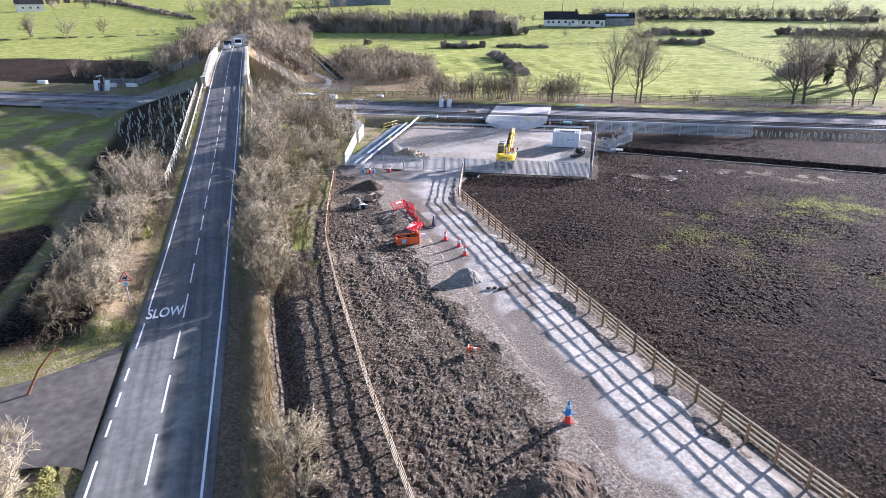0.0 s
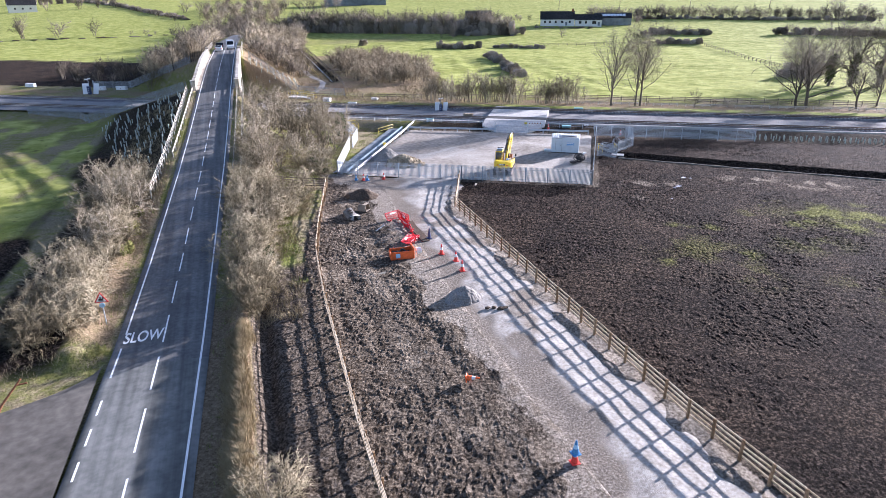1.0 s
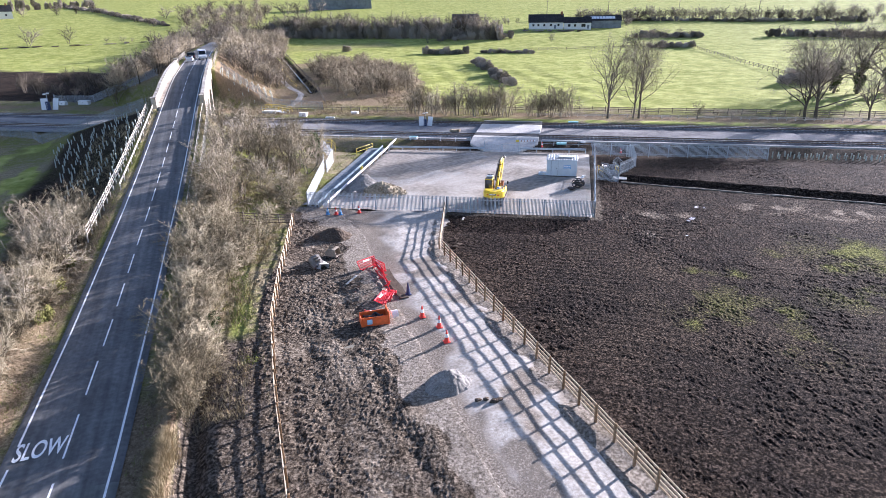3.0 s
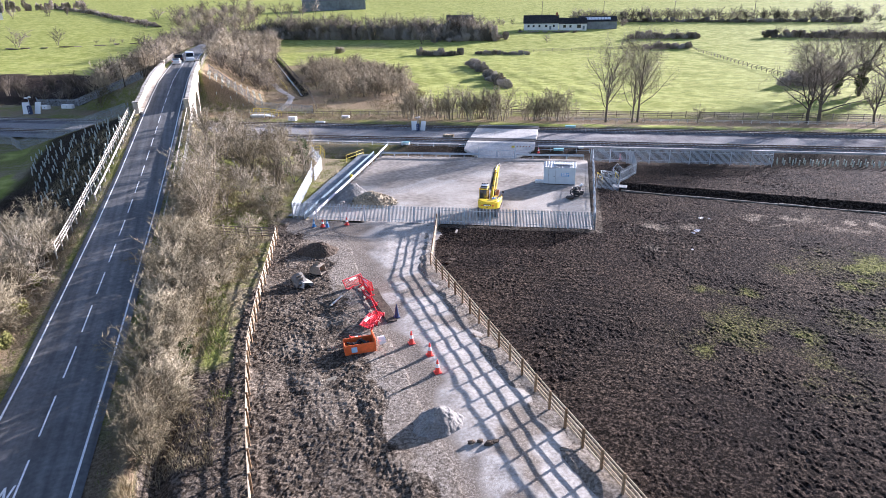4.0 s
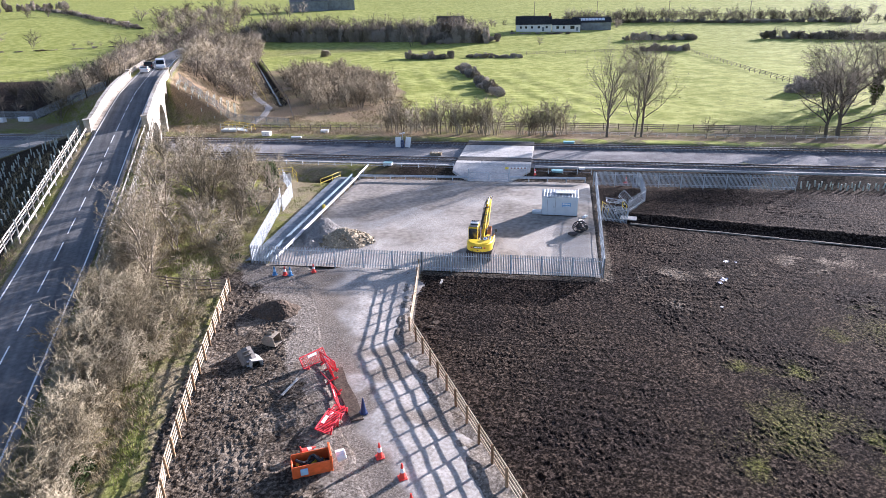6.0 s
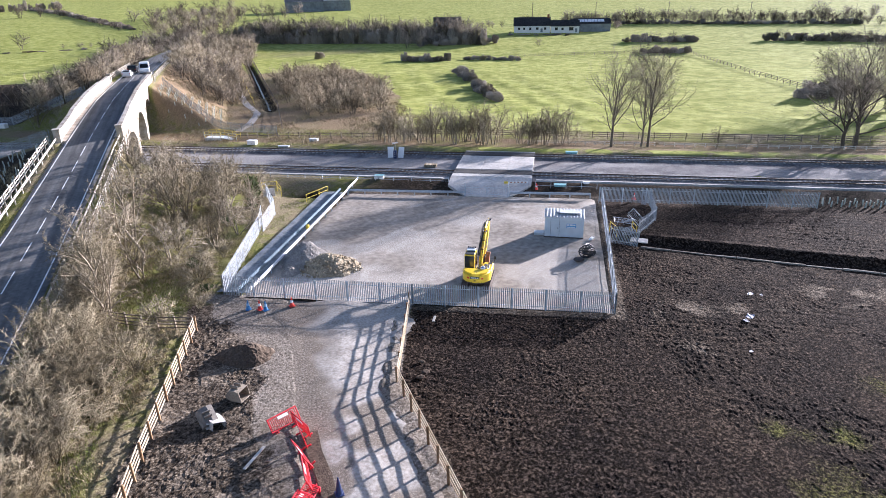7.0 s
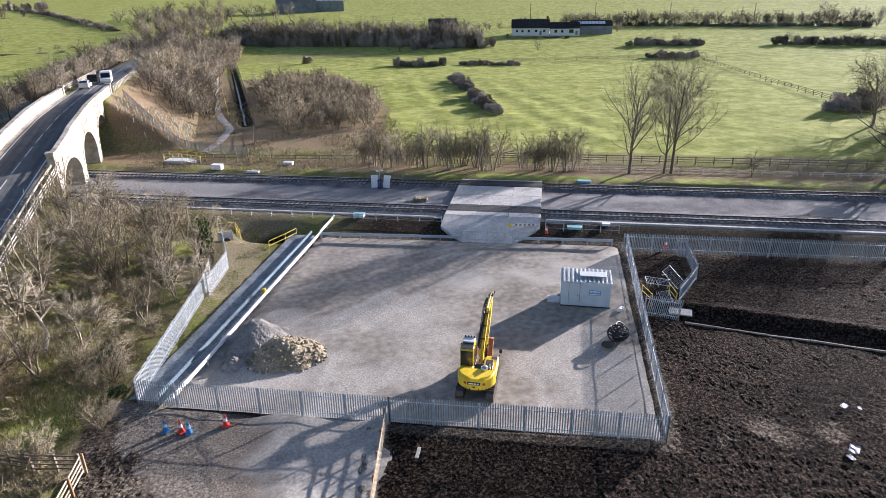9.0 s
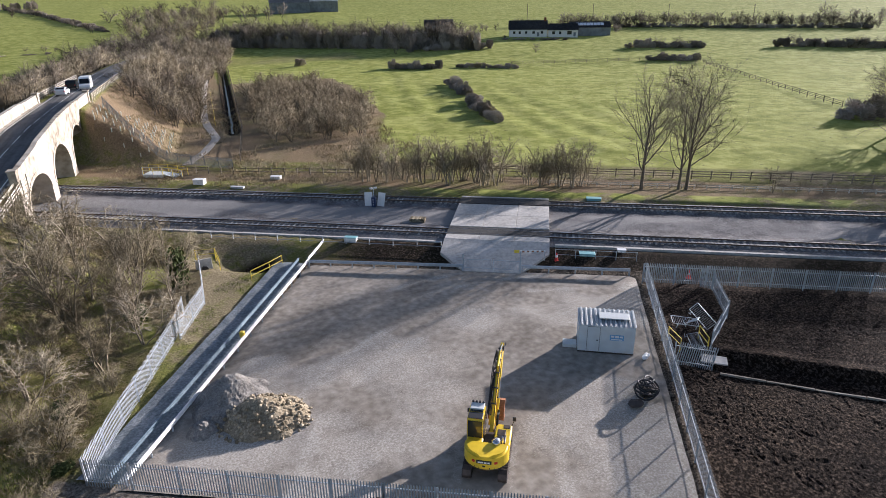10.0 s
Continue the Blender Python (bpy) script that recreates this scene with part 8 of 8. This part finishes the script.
for x, y in scatter(5, -36, -2, 178, 340, 3.2, lambda x, y: -20 - (y - 172) * 0.02 < x - float(road_x(y)) < -6.5):
    put("far" if rnd.random() < 0.4 else "brown", x, y, rnd.uniform(0.7, 1.3), "bare brown bush on the far road bank", "tree", "scrub beyond the bridge", rnd, "bank_tree")
for x, y in scatter(6, 33, 68, 158, 275, 2.9, lambda x, y: x > 35 + 0.04 * (y - 172) and ((x - 48 - 0.06 * (y - 200)) / 14.0) ** 2 + ((y - 205) / 50) ** 2 < 1 and y > 165):
    put("brown", x, y, rnd.uniform(0.6, 1.0), "bare olive-brown willow scrub", "shrub", "scrub by the drain", rnd, "scrub_bush")
for x, y in scatter(8, -14, 16, 322, 400, 5.2, lambda x, y: True):
    put("far", x, y, rnd.uniform(1.0, 1.6), "bare tree in the wood where the road bends away", "tree", "wood beyond the bridge", rnd, "woodland_tree")
for x, y in scatter(9, -40, 70, 400, 640, 9.5, lambda x, y: abs(x - 8 - 0.06 * (y - 400)) < 16 + 0.09 * (y - 400)):
    put("far" if rnd.random() < 0.5 else "brown", x, y, rnd.uniform(1.1, 1.8), "bare tree in the wood where the road bends away", "tree", "wood beyond the bridge", rnd, "woodland_tree")
# thin trees along the far side of the railway
for k in range(44):
    u = -31 + k * 0.78 + rnd.uniform(-0.5, 0.5)
    if -9 < u < -6:
        continue
    x, y = rail_xy(u, 140.5 + rnd.uniform(-1.2, 1.6))
    put("small", x, y, rnd.uniform(0.75, 1.25), "thin bare hedgerow tree behind the railway", "tree", "hedgerow behind the railway", rnd, "thin_tree", tall=1.15)
for u, v, s in ((26.5, 140.0, 0.75), (33, 140.5, 0.45), (30.5, 141.5, 0.4), (17.0, 140.0, 0.35)):
    x, y = rail_xy(u, v)
    put("small", x, y, s, "small bare bush on the railway verge", "shrub", "bushes on the railway verge", rnd, "verge_bush")

# two tall trees, one with a forked trunk
for k, (x, y, s, n) in enumerate(((79.2, 116.0, 1.0, 1), (83.7, 114.0, 0.86, 1), (84.6, 113.5, 0.95, 1))):
    meshes = plant_meshes("tall_tree", 500 + k, variant(BIG_TREE, stems=n, lean=(0.02, 0.10), angle=(0.45, 0.98), ratio=((0.48, 0.74), (0.38, 0.58), (0.4, 0.65), (0.4, 0.6))), (M_BARK_DARK, M_WOOD))
    plant("tall_tree", meshes, pose(x, y, gz(x, y) - 0.1, 0, 0, 80 * k) @ Matrix.Scale(s * 1.12, 4), "tall slender bare tree behind the railway fence", "tree", "tall trees")
WIDE_TREE = variant(BIG_TREE, length=9.5, radius=0.36, thin=0.55, kids=(20, 11, 10), angle=(0.6, 1.15), ratio=((0.6, 0.95), (0.4, 0.6), (0.35, 0.55), (0.4, 0.6)), bend=(0.1, 0.16, 0.2, 0.25), rise=(0.04, 0.05, 0.03, 0.0))
wide = [plant_meshes("spreading_tree", 520 + k, WIDE_TREE, (M_BARK_DARK, M_WOOD)) for k in range(2)]
for k, (x, y, s) in enumerate(((111.8, 99.6, 1.15), (113.6, 98.8, 1.0), (145.0, 121.5, 1.25), (149.5, 119.0, 1.15), (121.7, 94.3, 0.8), (141.0, 124.5, 0.95), (127.7, 94.7, 0.75), (155.0, 116.0, 1.2), (134.5, 92.0, 0.8))):
    plant("spreading_tree", wide[k % 2], pose(x, y, gz(x, y) - 0.1, 0, 0, 67 * k) @ Matrix.Scale(s * 1.05, 4), "wide bare tree at the field corner", "tree", "trees at the field corner")
    if k in (2, 3, 7):
        root = thing("ivy", pose(x, y, gz(x, y) + 0.2), "dark ivy climbing round a bare tree", "ivy", "ivy")
        for j in range(4):
            piece("leaves", K.leafy[(k + j) % 2], root, pose(0.5 * math.sin(2.1 * j + k), 0.5 * math.cos(2.7 * j), 1.7 * j, 0, 0, 70 * j) @ Matrix.Diagonal((1.1 + 0.2 * (j % 2), 1.1, 1.5, 1)))


def leafy(meshes, spots, name, label, category, group):
    """Evergreen or dense lumps: spots of x, y, length, depth, height scales and turn."""
    for k, (x, y, a, b, c, turn) in enumerate(spots):
        root = thing(name, pose(x, y, gz(x, y) - 0.1, 0, 0, turn), label, category, group)
        piece("crown", meshes[k % len(meshes)], root, Matrix.Diagonal((a, b, c, 1)))


# dense hedges in the pasture
spots = []
for k in range(26):
    f = k / 25
    if 0.43 < f < 0.49:
        continue
    spots.append((99 - 16.5 * f + rnd.uniform(-0.7, 0.7), 232 - 64 * f, rnd.uniform(0.6, 1.2), rnd.uniform(0.7, 1.4), rnd.uniform(0.6, 1.35), rnd.uniform(0, 360)))
for k in range(11):
    spots.append((97 + 1.65 * k, 288.5 - 0.9 * k, rnd.uniform(0.8, 1.3), 1.1, rnd.uniform(0.7, 1.7), rnd.uniform(0, 360)))
for k in range(10):
    spots.append((122 + 1.9 * k, 279.5 - 1.45 * k, rnd.uniform(0.7, 1.1), 0.8, rnd.uniform(0.5, 1.0), rnd.uniform(0, 360)))
for k in range(9):
    spots.append((199 + 1.9 * k, 262 - 1.1 * k, rnd.uniform(0.8, 1.3), 1.1, rnd.uniform(0.7, 1.7), rnd.uniform(0, 360)))
for k in range(5):
    spots.append((150.0 + 2.6 * k, 141.0 - 1.2 * k + rnd.uniform(-3, 3), 1.2, 1.2, rnd.uniform(1.2, 1.9), 30 * k))
leafy(K.hedge, spots, "hedge_bush", "dense dark hedge bush in the pasture", "hedge", "field hedges")
leafy(K.leafy, ((4.9, 56.3, 0.9, 0.9, 0.75, 0), (8.0, 72.8, 0.7, 0.7, 0.7, 40), (7.6, 68.5, 0.5, 0.5, 0.6, 90), (20.6, 109.8, 1.2, 1.2, 2.5, 10), (13.6, 91.5, 0.8, 0.8, 0.5, 60), (14.5, 85.6, 0.7, 0.6, 0.4, 0), (17.4, 104.0, 1.0, 0.9, 0.7, 20)), "evergreen_bush", "dark evergreen bush among bare shrubs", "shrub", "evergreen bushes")
leafy(K.gold, ((-8.1, 27.2, 1.1, 1.0, 0.8, 0), (-7.9, 29.0, 0.8, 0.9, 0.7, 30), (-7.0, 45.0, 0.8, 1.0, 0.6, 0), (-6.9, 62.5, 0.8, 1.5, 1.0, 0), (-7.3, 68.0, 0.9, 1.2, 1.3, 50), (4.9, 83.0, 0.9, 0.9, 1.0, 0), (-7.6, 74.0, 0.8, 0.9, 1.1, 80)), "gorse_bush", "yellow-green ivied bush beside the road", "shrub", "yellow-green bushes")

# brambles and dense thorn between the bare shrubs
thorn = []
for k in range(26):
    y = 47.0 + 1.25 * k
    thorn.append((float(road_x(y)) + 6.1 + 0.02 * (y - 47) * rnd.uniform(0.5, 2.5) + rnd.uniform(-0.4, 0.4), y, rnd.uniform(0.7, 1.0), rnd.uniform(0.7, 1.0), rnd.uniform(0.75, 1.15), rnd.uniform(0, 360)))
leafy(K.scrub, thorn, "thorn_bush", "dense brown thorn bush in the roadside hedge", "shrub", "thorn bushes of the hedge")
thorn = [(rnd.uniform(-13.0, -8.6), y, rnd.uniform(0.9, 1.4), rnd.uniform(0.9, 1.4), rnd.uniform(0.8, 1.6), rnd.uniform(0, 360)) for y in np.arange(47.5, 94, 1.7)]
leafy(K.scrub, thorn, "bramble", "dense brown bramble below the west verge", "shrub", "brambles west of the road")

# far hedgerows and tree lines
far_rows = [((246, 406), (331, 364), 1.9, 1.45), ((331, 364), (400, 315), 1.9, 1.5), ((400, 315), (470, 262), 3.2, 1.1), ((222, 300), (245, 284.0), 3.0, 0.8), ((279, 274), (330, 236), 3.0, 0.85), ((250, 356), (276, 392), 6.0, 0.9), ((165, 430), (200, 404), 3.0, 0.85), ((220, 425), (277, 393), 3.2, 0.85),
            ((36, 405), (150, 328), 2.4, 1.8), ((44, 412), (156, 338), 2.6, 2.1), ((30, 420), (60, 380), 5.0, 1.2), ((-56, 425), (-20, 407), 6, 0.5), ((-45, 216), (-24, 190), 3.6, 0.8), ((-38, 232), (-22, 205), 3.8, 0.85), ((-20, 332), (-8, 360), 4.5, 1.6), ((0, 380), (20, 470), 6.0, 1.5), ((60, 560), (100, 590), 8, 2.2), ((-110, 774), (-29, 512), 13, 0.9), ((-160, 700), (-90, 720), 12, 2.0), ((-40, 600), (60, 700), 14, 2.2), ((110, 330), (150, 338), 4.0, 1.2), ((178, 364), (186, 358), 5.0, 0.5)]
for (x0, y0), (x1, y1), gap, s in far_rows:
    n = int(math.hypot(x1 - x0, y1 - y0) / (gap * 1.3))
    for k in range(n):
        f = (k + rnd.uniform(0.2, 0.8)) / n
        x, y = x0 + (x1 - x0) * f + rnd.uniform(-1, 1), y0 + (y1 - y0) * f + rnd.uniform(-1, 1)
        put("far", x, y, s * rnd.uniform(0.75, 1.2), "bare tree in a distant hedgerow", "tree", "distant hedgerow trees", rnd, "hedgerow_tree")
spots = []
for (x0, y0), (x1, y1), n, h in (((216, 300), (246, 284), 12, 1.4), ((279, 274), (340, 232), 24, 1.4), ((276, 391), (400, 314), 48, 1.2), ((36, 403), (152, 326), 60, 3.0), ((120, 336), (160, 330), 8, 1.6), ((180, 360), (212, 342), 6, 0.4), ((-24, 525), (-46, 584), 14, 1.3), ((-46, 584), (-95, 724), 34, 1.4), ((-95, 724), (-150, 852), 30, 1.6), ((-190, 800), (-120, 860), 16, 4.5), ((-119, 411), (-20, 408), 12, 0.35), ((150, 420), (168, 408), 4, 1.5), ((64, 311), (66, 310), 1, 1.6)):
    for k in range(n):
        f = (k + rnd.uniform(0.2, 0.8)) / n
        spots.append((x0 + (x1 - x0) * f, y0 + (y1 - y0) * f, rnd.uniform(0.9, 1.9), rnd.uniform(0.9, 1.5), h * rnd.uniform(0.45, 1.2), rnd.uniform(0, 360)))
leafy(K.hedge, spots, "hedge_bush", "dense dark bush in a distant hedgerow", "hedge", "distant hedges")
for x, y, s in ((-107.5, 424.6, 2.2), (-89.3, 421.3, 1.8), (-70.8, 423.3, 1.6), (170.6, 306.1, 0.8), (-17.7, 332, 2.0), (412, 353, 2.2), (424, 345, 1.6), (437, 335, 1.7), (452, 330, 1.5)):
    put("far", x, y, s, "lone bare tree in a field", "tree", "lone field trees", rnd, "field_tree")


# a broken trunk lying down the bank
TRUNK = tubes("fallen_trunk", [(Vector((0, 0, 0.25)), Vector((0.25, 1.6, 0.75)), 0.17, 0.16), (Vector((0.25, 1.6, 0.75)), Vector((-0.2, 3.1, 1.5)), 0.16, 0.13), (Vector((-0.2, 3.1, 1.5)), Vector((-0.9, 4.6, 2.6)), 0.13, 0.09), (Vector((-0.2, 3.1, 1.5)), Vector((0.9, 4.4, 2.2)), 0.09, 0.04)], M_PALEBARK)
root = new("fallen_trunk", TRUNK)
root.matrix_world = pose(8.9, 93.8, gz(8.9, 93.8) - 0.15, 0, 0, 8)
tagged(root, "pale broken tree trunk leaning on the bank", "trunk")


# ---- low growth ----
def blades(name, spots, height, width, mat, label, seed, per=5, spread=0.18):
    r = np.random.RandomState(seed)
    pts = np.array(spots)
    pts = np.repeat(pts, per, axis=0)
    n = len(pts)
    x, y = pts[:, 0] + r.normal(0, spread, n), pts[:, 1] + r.normal(0, spread, n)
    z = ground_z(x, y) - 0.03
    a = r.uniform(0, 2 * math.pi, n)
    h = height * r.uniform(0.4, 1.2, n)
    dx, dy = np.cos(a) * width * 0.5, np.sin(a) * width * 0.5
    lx, ly = r.normal(0, 0.4, n) * h, r.normal(0, 0.4, n) * h
    co = np.stack([np.stack([x - dx, y - dy, z], -1), np.stack([x + dx, y + dy, z], -1), np.stack([x + lx, y + ly, z + h], -1)], 1).reshape(-1, 3)
    me = bpy.data.meshes.new(name)
    me.from_pydata(co.tolist(), [], np.arange(n * 3).reshape(-1, 3).tolist())
    me.materials.append(mat)
    return tagged(new(name, me), label, "grass", kind="stuff")


r = np.random.RandomState(3)


def sown(n, x0, x1, y0, y1, keep):
    x, y = r.uniform(x0, x1, n), r.uniform(y0, y1, n)
    k = keep(x, y)
    return np.stack([x[k], y[k]], -1)


dry_a = sown(9000, 1.2, 3.4, 14, 44, lambda x, y: np.abs(x - 2.3 - (fbm(x * 0, y, 3, 2, 2) - 0.5)) < 0.75)
dry_b = sown(16000, 1, 22, 44, 128, lambda x, y: (x > road_x(y) + 3.9) & (x < np.interp(y, [44, 60, 78, 84, 128], [7.2, 8.4, 12.5, 14.5, 22])) & (rail_uv(x, y)[1] < 114) & (fbm(x, y, 3.0, 4, 2) > 0.42))
dry_c = sown(1800, -13, -5, 42, 128, lambda x, y: (x < road_x(y) - 3.8) & (fbm(x, y, 3.0, 6, 2) > 0.42))
dry_d = sown(9000, 8, 60, 134, 215, lambda x, y: (rail_uv(x, y)[1] > 135.5) & (x > road_x(y) + 5) & (fbm(x, y, 5.0, 7, 2) > 0.45) & (np.abs(side(x, y, 22, 146, 30, 172) - 1) > 2.5) & (x < 62))
blades("dry_growth", np.concatenate([dry_a, dry_b, dry_c]), 0.5, 0.035, M_DRY, "dry brown grass and dead stems on the banks", 11, 7)
blades("dry_scrub", dry_d, 0.6, 0.07, M_DRY, "dry bracken and grass beyond the railway", 12)
green_a = np.concatenate([sown(9000, 5, 16, 50, 92, lambda x, y: (fbm(x, y, 2.5, 8, 2) > 0.5) & ((((x - 10.2) / 3.4) ** 2 + ((y - 84.5) / 5) ** 2 < 1) | ((np.abs(x - 7.3) < 1.0) & (y < 68)))), sown(3500, -9, 3, 20, 95, lambda x, y: (np.abs(np.abs(x - road_x(y)) - 4.3) < 0.7) & (fbm(x, y, 2.5, 9, 2) > 0.47)), sown(2500, 17, 33, 84, 111, lambda x, y: (side(x, y, 17.4, 82.9, 32.2, 110.4) < -1.4) & (side(x, y, 16.4, 83.9, 22.4, 104) > 0.2) & (fbm(x, y, 2.5, 9, 2) > 0.45))])
blades("grass_tufts", green_a, 0.28, 0.04, M_GRASSBLADE, "green grass tufts on verges and clearings", 13)
